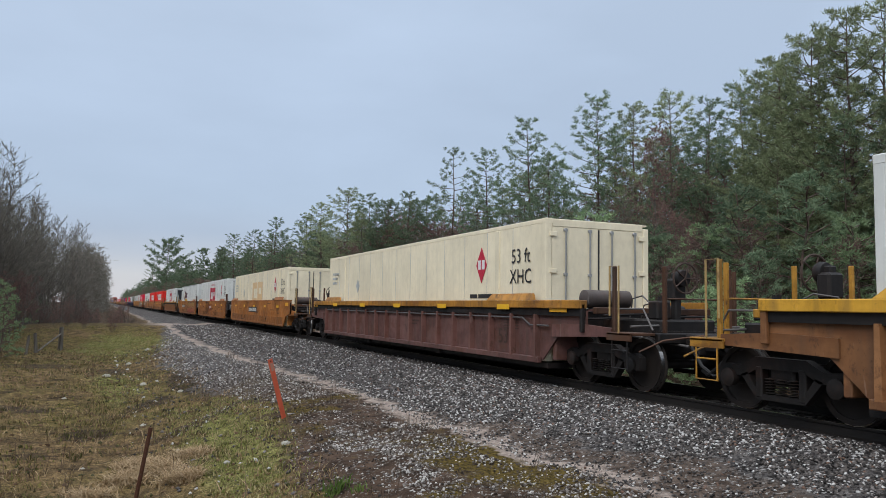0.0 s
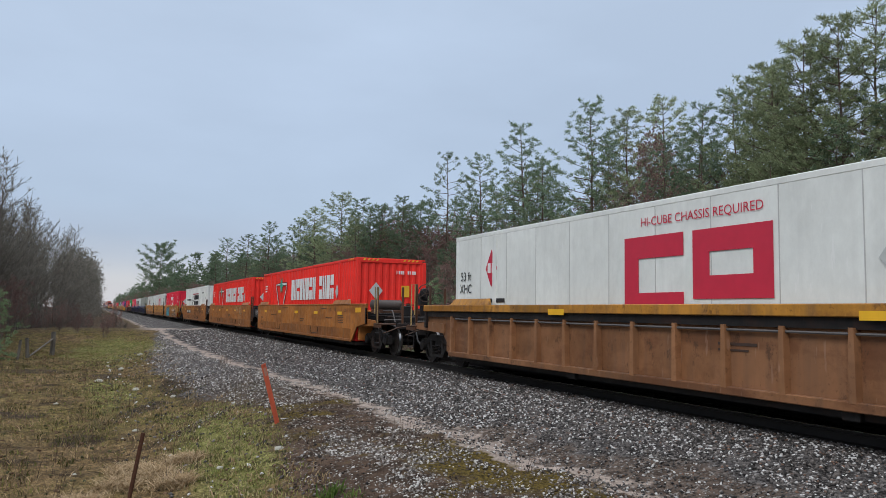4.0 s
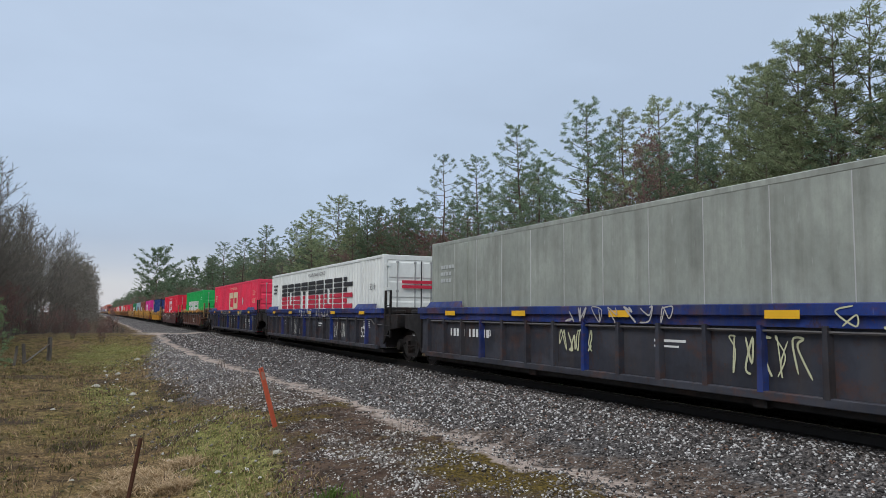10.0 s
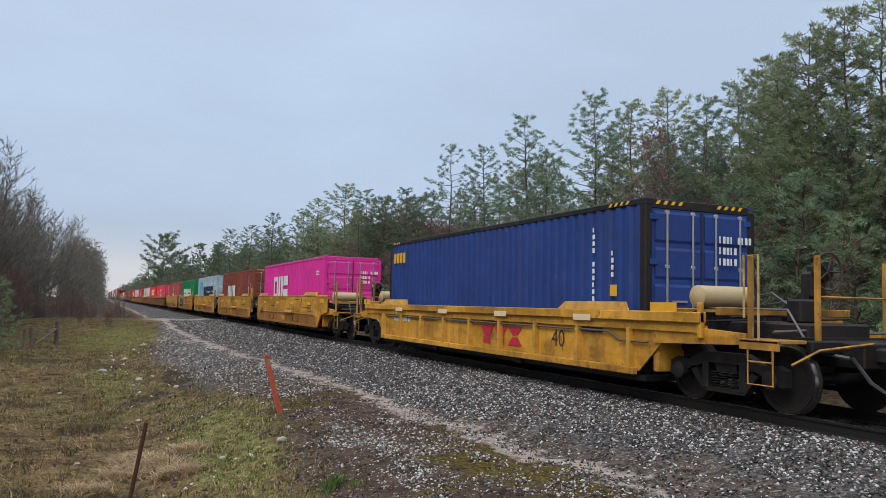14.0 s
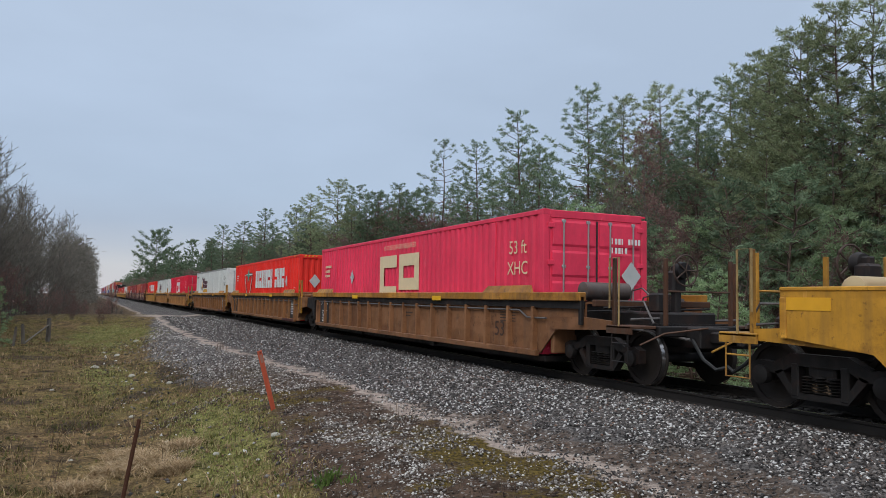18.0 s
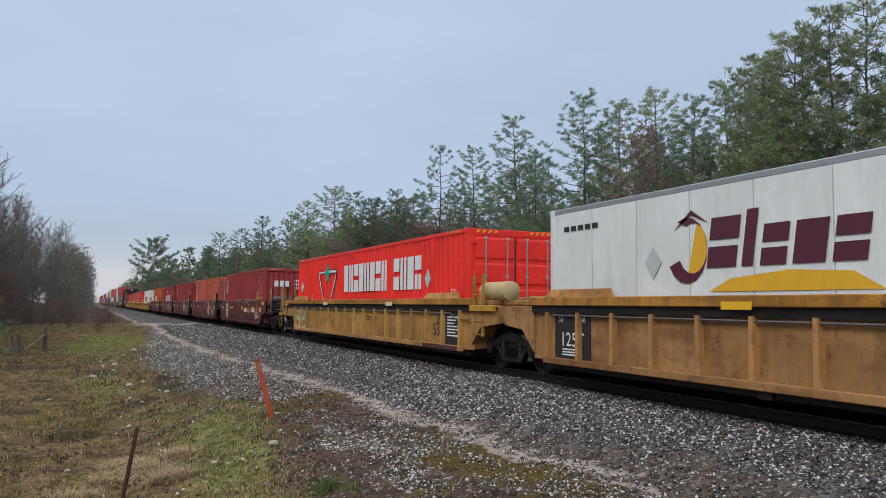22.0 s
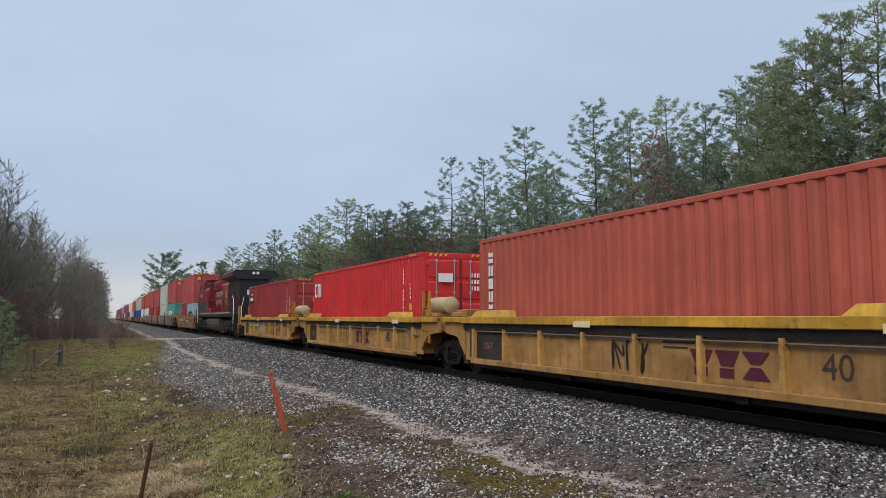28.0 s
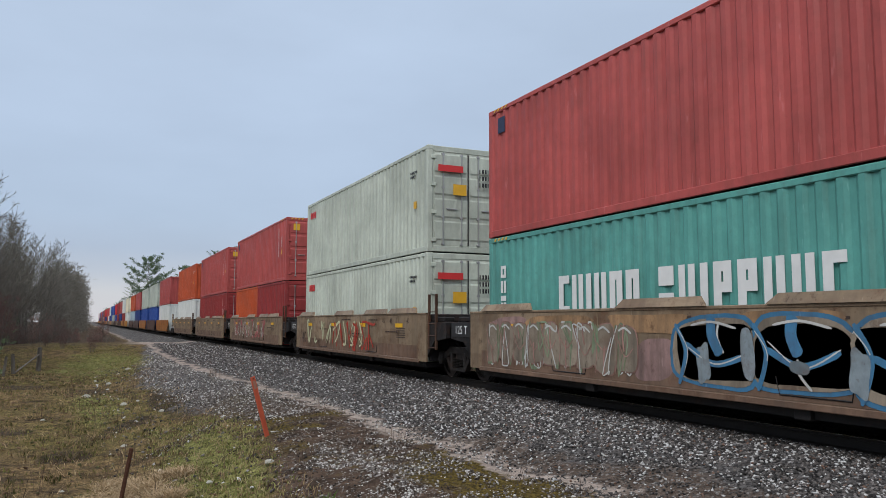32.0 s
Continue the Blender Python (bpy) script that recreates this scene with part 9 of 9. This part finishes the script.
def bubble_piece(i, seed, u0, u1, z0, z1, n, fill, edge, line=0.045, inner=0.03, cloud=None, drip=0.0, accent=None):
    """A row of swollen shapes in two colours, with slits and hooks drawn into them."""
    r, L, x = random.Random(seed), CARS[i][7], side_x(i)
    if cloud is not None:
        s_ = Shape()
        bubble(s_, r, L / 2 - u1 - 0.45, L / 2 - u0 + 0.4, z0, z1 - 0.04, x - 0.0035, 0.16, 0.5)
        part("graffiti", s_, cloud, cars[i], "cloud of spray paint behind a graffiti piece")
    out, body_, cut, gloss = Shape(), Shape(), Shape(), Shape()
    w = (u1 - u0) / n
    for k in range(n):
        a, b = L / 2 - u0 - (k + 1.06) * w, L / 2 - u0 - (k - 0.06) * w
        lo, hi = z0 + r.uniform(0, 0.08), z1 - r.uniform(0, 0.08)
        keep = r.getstate()
        bubble(out, r, a - line, b + line, lo - line, hi + line, x - 0.005 - 0.0004 * k, drip=drip)
        r.setstate(keep)
        bubble(body_, r, a, b, lo, hi, x - 0.0092 - 0.0004 * k, drip=drip)
        m, d = (a + b) / 2, 0.0125 + 0.0004 * n
        top = r.random() < 0.5
        slit = [(m + r.uniform(-0.1, 0.1) * w, (hi if top else lo)), (m + r.uniform(-0.12, 0.12) * w, (lo + hi) / 2 + r.uniform(-0.1, 0.1))]
        ribbon(cut, smooth_line([slit[0], ((slit[0][0] + slit[1][0]) / 2 + 0.05 * w, (slit[0][1] + slit[1][1]) / 2), slit[1]]), inner * 1.9, x, d)
        hook = [(a + 0.18 * w, lo + (hi - lo) * r.uniform(0.45, 0.65)), (m, lo + (hi - lo) * r.uniform(0.3, 0.5)), (b - 0.2 * w, lo + (hi - lo) * r.uniform(0.5, 0.75))]
        ribbon(cut, smooth_line(hook), inner, x, d + 0.0012)
        ribbon(cut, smooth_line([(b - 0.1 * w, lo), (b - 0.2 * w, (lo + hi) / 2), (b - 0.06 * w, hi - 0.1)]), inner * 0.8, x, d + 0.0024)
        ribbon(gloss, smooth_line([(b - 0.28 * w, hi - 0.12), (m, hi - 0.07), (a + 0.25 * w, hi - 0.16)]), 0.035, x, d + 0.004)
    part("graffiti", out, edge, cars[i], "outline of a bubble-lettered graffiti piece")
    part("graffiti", body_, fill, cars[i], "swollen spray-painted graffiti shapes")
    part("graffiti", cut, edge, cars[i])
    if accent is not None:
        part("graffiti", gloss, accent, cars[i], "thin highlight strokes")


NAVY_SPRAY = paint("navy_black_spray", (0.012, 0.016, 0.035), 0.1, 0.04, 0.5)
AQUA_SPRAY = paint("aqua_blue_spray", (0.055, 0.36, 0.52), 0.2, 0.05, 0.5)
WINE_SPRAY = paint("wine_red_spray", (0.20, 0.035, 0.03), 0.3, 0.2, 0.6)
FADE = Mat("ochre_to_rose_spray")
height = FADE.node("ShaderNodeSeparateXYZ")
FADE.link(FADE.co.outputs["Object"], height.inputs[0])
blur = FADE.math("ADD", height.outputs[2], FADE.range(FADE.noise(2.5), 0.3, 0.7, -0.18, 0.18))
FADE.finish(FADE.mix(FADE.range(blur, 0.65, 1.25), (0.36, 0.075, 0.045), (0.42, 0.235, 0.07)), 0.6, bump=FADE.noise(60), strength=0.1)
FLESH_SPRAY = FADE.m
RUST_RED = plain("rust_red_lettering", (0.24, 0.035, 0.014), 0.6)


def maker_emblem(i, u, z, w, h, mat):
    """The builder's mark as plain shapes: two wedges and a bow tie, cut by a thin band."""
    L, x = CARS[i][7], side_x(i) - 0.003
    y, m = L / 2 - u, z + 0.42 * h
    for q in (0.0, 0.34):
        part("emblem", Shape().slab([(y - q * w, z + h), (y - (q + 0.31) * w, z + h), (y - (q + 0.23) * w, m), (y - (q + 0.08) * w, m)], "x", x - 0.004, x), mat, cars[i])
        part("emblem", Shape().box(x - 0.004, x, y - (q + 0.24) * w, y - (q + 0.06) * w, z, m - 0.08 * h), mat, cars[i])
    for a, c in ((z + h, z + 0.56 * h), (z, z + 0.44 * h)):
        part("emblem", Shape().slab([(y - 0.68 * w, a), (y - w, a), (y - 0.9 * w, c), (y - 0.78 * w, c)], "x", x - 0.004, x), mat, cars[i])


# the side with thin black tags and a long winding serpent
maker_emblem(3, 7.16, 0.82, 1.95, 0.52, WINE_SPRAY)
bubble_tag = [[(2.8 + 0.55 * k, 0.95), (2.75 + 0.55 * k, 0.5), (3.0 + 0.55 * k, 0.4), (3.25 + 0.55 * k, 0.55), (3.2 + 0.55 * k, 0.95), (2.95 + 0.55 * k, 1.05)] for k in range(4)]
strokes(3, bubble_tag + [[(2.8, 1.0), (3.1, 1.55), (3.3, 1.02)], [(3.5, 1.5), (3.55, 1.05)], [(3.8, 1.5), (3.75, 1.1), (4.1, 1.1)]], 0.022, SPRAY["black"])
graffiti(3, 2, 5.1, 7.7, 0.5, 1.55, 5, 0.07, SPRAY["black"], 0.6)
snake = [(9.1 + 3.0 * k / 16, 1.25 - 0.5 * k / 16 + 0.36 * math.sin(1.1 + 2.5 * math.pi * k / 16)) for k in range(17)]
strokes(3, [[(u + 0.12 * f, min(1.58, max(0.42, z - 0.28 * f))) for u, z in snake] for f in (0, 1)], 0.04, SPRAY["black"], "long winding serpent in black spray paint")
strokes(3, [[(12.0, 0.85), (12.25, 0.7), (12.05, 0.5)], [(12.1, 0.75), (12.5, 0.62)], [(10.9, 0.62), (11.1, 0.5), (11.0, 0.4), (10.85, 0.5), (10.9, 0.62)], [(9.0, 1.35), (8.9, 0.75), (9.1, 0.4)], [(8.6, 0.95), (9.1, 1.0), (9.3, 0.8)]], 0.025, SPRAY["black"])
# thin tag and a big outlined piece
graffiti(4, 3, 7.6, 9.0, 0.5, 1.05, 6, 0.03, SPRAY["black"])
graffiti(4, 4, 7.9, 9.0, 1.05, 1.5, 4, 0.025, SPRAY["black"])
bubble_piece(4, 5, 9.2, 15.4, 0.44, 1.56, 6, FLESH_SPRAY, SPRAY["black"], 0.055, 0.06, None, 0.0, SPRAY["cream"])
# broad black strokes on the side below the slanted shapes
strokes(8, [[(9.6, 1.58), (9.62, 1.0), (9.7, 0.5)], [(9.5, 1.6), (10.05, 1.58)], [(9.5, 1.2), (10.0, 1.18)], [(9.75, 0.55), (10.15, 0.52)], [(10.4, 1.55), (10.5, 1.0), (10.55, 0.5)], [(10.3, 1.3), (10.6, 1.1)], [(10.4, 1.58), (10.8, 1.45)], [(10.85, 1.3), (11.0, 1.05)]], 0.075, SPRAY["black"], "broad black spray strokes")
strokes(8, [[(11.4, 1.56), (12.2, 0.62)], [(12.05, 1.56), (11.45, 0.66)], [(11.35, 1.58), (12.1, 1.56)], [(11.45, 0.62), (12.25, 0.6)], [(12.2, 1.5), (12.25, 1.2), (12.75, 1.18)], [(12.75, 1.55), (12.78, 0.55)], [(13.1, 1.5), (12.95, 1.3), (13.25, 1.2), (13.0, 1.02)], [(13.25, 1.54), (13.65, 1.52)], [(13.45, 1.52), (13.48, 1.1)]], 0.075, SPRAY["black"], "broad black spray strokes")
# the head with a round cap on the red load's car
strokes(7, [[(13.25, 1.5), (13.0, 1.35), (13.3, 1.2), (13.6, 1.35), (13.3, 1.52)], [(13.3, 1.2), (12.85, 0.9), (13.0, 0.5), (13.5, 0.48), (13.75, 0.85), (13.4, 1.2)], [(13.35, 1.15), (13.35, 0.55)]], 0.045, SPRAY["cream"])
graffiti(7, 10, 11.7, 12.6, 1.25, 1.5, 4, 0.03, SPRAY["cream"])
# the aqua piece with a wine-red cloud
bubble_piece(9, 11, 2.98, 6.95, 0.44, 1.48, 5, AQUA_SPRAY, NAVY_SPRAY, 0.07, 0.05, WINE_SPRAY, 0.1, SPRAY["mint"])
graffiti(9, 13, 11.5, 15.2, 0.5, 1.5, 7, 0.04, SPRAY["grey"])
graffiti(10, 14, 2.0, 4.4, 0.5, 1.2, 5, 0.03, SPRAY["cream"])
graffiti(11, 15, 2.2, 4.6, 0.5, 0.92, 8, 0.03, SPRAY["black"])
graffiti(11, 16, 3.6, 5.5, 1.1, 1.4, 6, 0.025, SPRAY["cream"])
graffiti(12, 17, 6.2, 7.3, 0.75, 1.15, 4, 0.035, SPRAY["pale"])
graffiti(16, 20, 5.2, 6.6, 0.45, 1.1, 6, 0.03, SPRAY["white"])
graffiti(16, 21, 8.0, 9.4, 0.6, 1.1, 5, 0.03, SPRAY["white"])
# black swollen piece with white edges and a splash
bubble_piece(21, 22, 1.15, 4.75, 0.46, 1.54, 5, SPRAY["black"], SPRAY["white"], 0.035, 0.028, None, 0.0, SPRAY["grey"])
splash = Shape()
for k in range(9):
    a = F40 / 2 - 4.85 - 0.09 * k + 0.05 * (k % 3)
    bubble(splash, random.Random(k), a - 0.16, a + 0.02, 0.55 + 0.1 * ((k * 4) % 9), 0.72 + 0.1 * ((k * 4) % 9), side_x(21) - 0.0035 - 0.0004 * k, 0.2, 0.8)
part("graffiti", splash, SPRAY["black"], cars[21], "splash of black spray paint")
graffiti(25, 27, 7.5, 8.4, 0.7, 1.1, 4, 0.02, SPRAY["grey"])
graffiti(29, 28, 8.9, 9.6, 0.88, 1.35, 4, 0.03, SPRAY["white"])
graffiti(30, 50, 5.1, 5.75, 0.85, 1.2, 4, 0.03, SPRAY["white"])
graffiti(31, 29, 0.4, 1.4, 0.45, 1.0, 5, 0.03, SPRAY["cream"])
graffiti(32, 30, 3.6, 4.8, 0.5, 1.3, 4, 0.05, SPRAY["grey"])
graffiti(38, 32, 4.6, 5.8, 0.5, 1.1, 2, 0.14, SPRAY["grey"])
graffiti(38, 33, 8.3, 9.3, 0.5, 1.05, 3, 0.04, SPRAY["black"])
graffiti(36, 34, 5.4, 6.4, 0.5, 1.0, 3, 0.05, SPRAY["black"])
graffiti(39, 35, 0.6, 2.4, 0.6, 1.5, 4, 0.06, SPRAY["cream"])
graffiti(39, 36, 6.2, 8.4, 0.8, 1.5, 5, 0.03, SPRAY["white"])
graffiti(39, 37, 12.5, 15.8, 0.5, 1.5, 7, 0.1, SPRAY["cream"])
graffiti(41, 38, 1.0, 8.0, 0.6, 1.45, 8, 0.07, SPRAY["pale"])
graffiti(41, 39, 4.5, 9.0, 0.5, 1.4, 6, 0.08, SPRAY["red"])
graffiti(42, 40, 1.0, 9.5, 0.6, 1.5, 9, 0.07, SPRAY["rose"])
graffiti(42, 41, 1.2, 9, 0.6, 1.4, 8, 0.05, SPRAY["white"])
# stencilled load limits, unit letters and round inspection marks
for i, u, z, text in ((9, 9.19, 1.03, "B"), (11, 9.19, 1.03, "A"), (10, 9.19, 1.03, "C"), (4, 6.61, 1.07, "B"), (8, 6.83, 1.06, "B"), (3, 12.6, 1.07, "C"), (7, 12.55, 1.0, "C")):
    car_text(i, text, 0.36, u, z, BLACK_DECAL)
for i, u in ((9, 7.7), (10, 7.7), (11, 7.7), (8, 8.2)):
    car_text(i, "LD LMT 115,500 PER UNIT", 0.125, u, 1.04, BLACK_DECAL)
for i, u in ((9, 8.62), (10, 8.62), (11, 8.62), (4, 7.15), (8, 7.25)):
    y = CARS[i][7] / 2 - u
    mark = Shape()
    ribbon(mark, [(y + 0.15 * math.cos(k * math.pi / 10), 1.04 + 0.19 * math.sin(k * math.pi / 10)) for k in range(21)], 0.018, side_x(i), 0.003)
    part("inspection_mark", mark, BLACK_DECAL, cars[i], "round stencilled inspection mark")
# long brake rods, ledges and jacking pads on the smooth yellow units
for i in range(18, 23):
    y = F40 / 2
    part("brake_rod", Shape().path([(-1.49, y - 0.2, 0.86), (-1.50, y - 2.6, 0.84), (-1.49, y - 9.0, 0.86), (-1.49, y - 11.8, 0.84)], 0.02, 6), C["yellow_chord"], cars[i])
    part("ledge", Shape().slab([(-1.455, 0.88), (-1.60, 0.86), (-1.60, 0.90), (-1.455, 0.97)], "y", y - 8.08, y - 6.6), C["yellow"], cars[i])
    part("jacking_pad", Shape().box(-1.478, -1.458, y - 6.33, y - 5.54, 0.47, 0.71, 0.006), C["yellow"], cars[i])
# dark panels at the far end of the ochre units
SOOTED = paint("sooted_end_panel", (0.035, 0.03, 0.028), 0.5, 0.3, 0.6)
for i in range(34, 39):
    part("black_panel", Shape().box(-1.380, -1.369, F40 / 2 - 1.6, F40 / 2 + 0.2, 0.45, 1.08), SOOTED, cars[i], "sooty dark end panel")
    part("lettering", letters("125-T", 0.2), plain("rusty_stencil", (0.30, 0.13, 0.06), 0.7), cars[i], at=Matrix.Translation((-1.384, F40 / 2 - 0.75, 0.74)) @ SIDE)
# black stencil panels at the far end of the ribbed units
for i in (23, 24, 26, 27):
    y = F53 / 2
    part("black_panel", Shape().box(-1.380, -1.369, y - 1.42, y - 0.3, 0.45, 1.26), BLACK_DECAL, cars[i], "black stencil panel")
    part("lettering", letters("125T", 0.36), WHITE_DECAL, cars[i], at=Matrix.Translation((-1.384, y - 0.86, 0.78)) @ SIDE)
    part("lettering", letters("53", 0.16), WHITE_DECAL, cars[i], at=Matrix.Translation((-1.384, y - 0.5, 1.16)) @ SIDE)
    part("lettering", letters("48", 0.16), WHITE_DECAL, cars[i], at=Matrix.Translation((-1.384, y - 1.2, 1.16)) @ SIDE)
    part("panel_bars", bars([(0.55, 1.0, 0.55, 0.575), (0.55, 1.1, 0.6, 0.625), (0.55, 0.95, 0.5, 0.525)], -1.381, F53), WHITE_DECAL, cars[i])
# pale scrawls along the blue chords, worn stencils and more tags on the dark panels
for i, seed, u0, u1, n, key in ((12, 71, 6.5, 9.5, 7, "grey"), (12, 72, 12.2, 14.6, 5, "pale"), (13, 73, 6.4, 8.6, 5, "white"), (13, 74, 9.0, 11.0, 5, "grey"), (14, 75, 4.5, 8.0, 7, "grey"), (14, 76, 11.0, 13.0, 4, "pale")):
    part("graffiti", scrawl(seed, F53 / 2 - u1, F53 / 2 - u0, 1.28, 1.55, n, 0.028, -1.508), SPRAY[key], cars[i], "pale marker scrawl")
graffiti(12, 77, 10.3, 11.8, 0.6, 1.15, 5, 0.03, SPRAY["pale"])
graffiti(13, 78, 4.6, 6.2, 0.5, 1.18, 7, 0.03, SPRAY["white"])
graffiti(13, 79, 11.2, 12.6, 0.55, 1.1, 5, 0.03, SPRAY["white"])
graffiti(14, 80, 7.2, 8.6, 0.5, 1.15, 6, 0.03, SPRAY["white"])
graffiti(14, 81, 12.4, 13.6, 0.5, 1.1, 4, 0.03, SPRAY["white"])
car_text(13, "C", 0.22, 3.4, 0.98, WHITE_DECAL)
car_text(12, "B", 0.22, 3.4, 0.98, WHITE_DECAL)
car_text(14, "A", 0.22, 12.9, 1.0, WHITE_DECAL)
part("rust_stencil", letters("125 T", 0.27), plain("rusty_stencil", (0.30, 0.13, 0.06), 0.7), cars[13], at=Matrix.Translation((-1.373, F53 / 2 - 2.1, 0.7)) @ SIDE)
# the fully painted side of the first unit under the double stack
SPRAY.update({k + "_worn": paint("worn_spray_" + k, tuple(0.5 * a + 0.5 * b for a, b in zip(v, (0.27, 0.21, 0.15))), 0.6, 0.35, 0.6) for k, v in (("green", (0.16, 0.33, 0.18)), ("pink", (0.42, 0.22, 0.24)), ("cream", (0.5, 0.4, 0.25)), ("orange", (0.42, 0.2, 0.06)), ("blue", (0.14, 0.28, 0.38)), ("rose", (0.36, 0.14, 0.14)), ("pale", (0.42, 0.42, 0.30)))})
SPRAY["blue_line"] = paint("deep_blue_spray", (0.05, 0.17, 0.30), 0.3, 0.2, 0.6)
GREY_SPRAY = paint("grey_tan_spray", (0.27, 0.22, 0.165), 0.5, 0.35, 0.6)
for k, (u0, u1, z0, z1, key) in enumerate(((0.3, 2.2, 1.0, 1.52, "pink"), (1.6, 4.4, 1.1, 1.53, "orange"), (5.2, 6.2, 0.45, 1.2, "pink"), (4.4, 6.6, 1.2, 1.55, "orange"), (7.2, 9.2, 1.28, 1.56, "orange"), (9.4, 11.8, 1.3, 1.56, "pink"))):
    cloud_ = Shape()
    bubble(cloud_, random.Random(k), F40 / 2 - u1, F40 / 2 - u0, z0, z1, side_x(40) - 0.001 - 0.0004 * k, 0.2, 0.6)
    part("graffiti", cloud_, SPRAY[key + "_worn"], cars[40], "cloud of worn spray paint")
bubble_piece(40, 60, 0.35, 5.3, 0.5, 1.44, 9, GREY_SPRAY, SPRAY["rose_worn"], 0.02, 0.02, None, 0.0, SPRAY["white"])
bubble_piece(40, 61, 6.2, 12.0, 0.46, 1.52, 4, GREY_SPRAY, SPRAY["blue_line"], 0.06, 0.09, None, 0.0, SPRAY["white"])
bubble_piece(40, 64, 6.25, 11.95, 0.52, 1.46, 4, GREY_SPRAY, SPRAY["white"], 0.02, 0.02)
graffiti(40, 62, 0.4, 5.2, 0.5, 1.4, 12, 0.04, SPRAY["green_worn"])
graffiti(40, 63, 0.4, 5.3, 0.5, 1.4, 11, 0.03, SPRAY["white"])
for k in range(7):
    drop = Shape()
    y = F40 / 2 - 6.6 - 0.8 * k
    bubble(drop, random.Random(40 + k), y - 0.3, y, 0.5 + 0.12 * (k % 3), 0.95 + 0.2 * ((k + 1) % 3), side_x(40) - 0.017 - 0.0004 * k, 0.25, 0.8)
    part("graffiti", drop, SPRAY["blue_worn"], cars[40], "blue spray-painted drop shape")
# thick pale loops on a ribbed side
for k, (u, zc, ry, rz, a0, a1) in enumerate(((0.35, 1.0, 0.28, 0.18, 0, 7.2), (0.36, 0.62, 0.34, 0.2, 0.6, 5.6), (1.25, 1.0, 0.3, 0.17, 0.4, 5.2), (1.28, 0.62, 0.34, 0.2, 3.4, 8.8))):
    s_ = Shape()
    y = F53 / 2 - u
    ribbon(s_, [(y + ry * math.cos(a0 + (a1 - a0) * q / 22), zc + rz * math.sin(a0 + (a1 - a0) * q / 22)) for q in range(23)], 0.15, -1.372, 0.004 + 0.0006 * k)
    part("graffiti", s_, SPRAY["mint"], cars[28], "thick mint-green spray loop")
# maker's block shapes on some cars
for i, u, z, h, w, mat in ((15, 6.67, 0.55, 0.34, 0.72, WHITE_DECAL), (17, 6.6, 0.55, 0.4, 0.62, RED_DECAL), (36, 7.3, 0.55, 0.38, 0.5, MAROON_DECAL), (37, 6.5, 0.55, 0.38, 0.5, MAROON_DECAL), (10, 5.2, 0.98, 0.5, 0.62, DARK_LETTER), (21, 6.73, 0.98, 0.57, 0.62, RUST_RED), (9, 12.6, 0.6, 0.5, 0.6, DARK_LETTER)):
    maker_emblem(i, u, z, 3.0 * w, h, mat)
part("emblem_panel", bars([(9.45, 12.03, 0.6, 1.2)], -1.459, F53), BLACK_DECAL, cars[39])
maker_emblem(39, 9.7, 0.72, 2.2, 0.38, CREAM_DECAL)
for i, u in ((29, 2.03), (30, 9.4), (31, 9.2), (32, 9.0), (33, 9.3)):
    y = F40 / 2 - u
    ringpts = [(math.cos(a * math.pi / 14), math.sin(a * math.pi / 14)) for a in range(28)]
    disc = part("round_emblem", Shape().slab([(y + 0.46 * a, 0.99 + 0.46 * b) for a, b in ringpts], "x", -1.462, -1.458), CREAM_DECAL, cars[i], "round cream emblem with a cross")
    part("emblem_field", Shape().slab([(y + 0.27 * a, 0.99 + 0.27 * b) for a, b in ringpts], "x", -1.466, -1.4625), C["maroon_car"], disc)
    part("emblem_cross", Shape().box(-1.47, -1.4665, y - 0.27, y + 0.27, 0.94, 1.04).box(-1.47, -1.4665, y - 0.06, y + 0.06, 0.72, 1.26), CREAM_DECAL, disc)
    ticks = Shape()
    for k in range(20):
        a = k * math.pi / 10
        c, q = math.cos(a), math.sin(a)
        ticks.add([(-1.4635, y + c * r0 - q * w0, 0.99 + q * r0 + c * w0) for r0, w0 in ((0.31, -0.025), (0.41, -0.025), (0.41, 0.025), (0.31, 0.025))], [(0, 1, 2, 3)])
    part("emblem_bars", ticks, BLACK_DECAL, disc)
    car_text(i, "40", 0.22, F40 - 0.88, 1.38, WHITE_DECAL)
    car_text(i, "20", 0.22, F40 - 0.88, 1.16, WHITE_DECAL)
    car_text(i, "ABCDE"[(0, 4, 3, 2, 1)[i - 29]], 0.22, 7.41 if i == 29 else 3.07, 1.03, WHITE_DECAL)


# ---- movement ----
def motions():
    place = {}
    for thing, s, z, x in MOVING:
        place[thing] = s
        walk(thing, [(0.0, pose(TRACK + x, s, z)), (32.0, pose(TRACK + x, s - SPEED * 32.0, z))])
    # the wheels roll while their car goes by, at most 80 degrees from row to row
    for wheel, car, sx, y in WHEELS:
        if sx > 0:
            continue
        base = wheel.matrix_basis.copy()
        first = max(0, round((place[car] + y - 40.0) / SPEED * FPS))
        last = min(32 * FPS, round((place[car] + y + 4.0) / SPEED * FPS))
        if last - first < 2:
            continue
        rows = [(k / FPS, base @ Matrix.Rotation(radians(-80.0 * (k - first)), 4, "X")) for k in range(first, last + 1)]
        if first > 0:
            rows.insert(0, (0.0, rows[0][1]))
        if last < 32 * FPS:
            rows.append((32.0, rows[-1][1]))
        walk(wheel, rows)


motions()
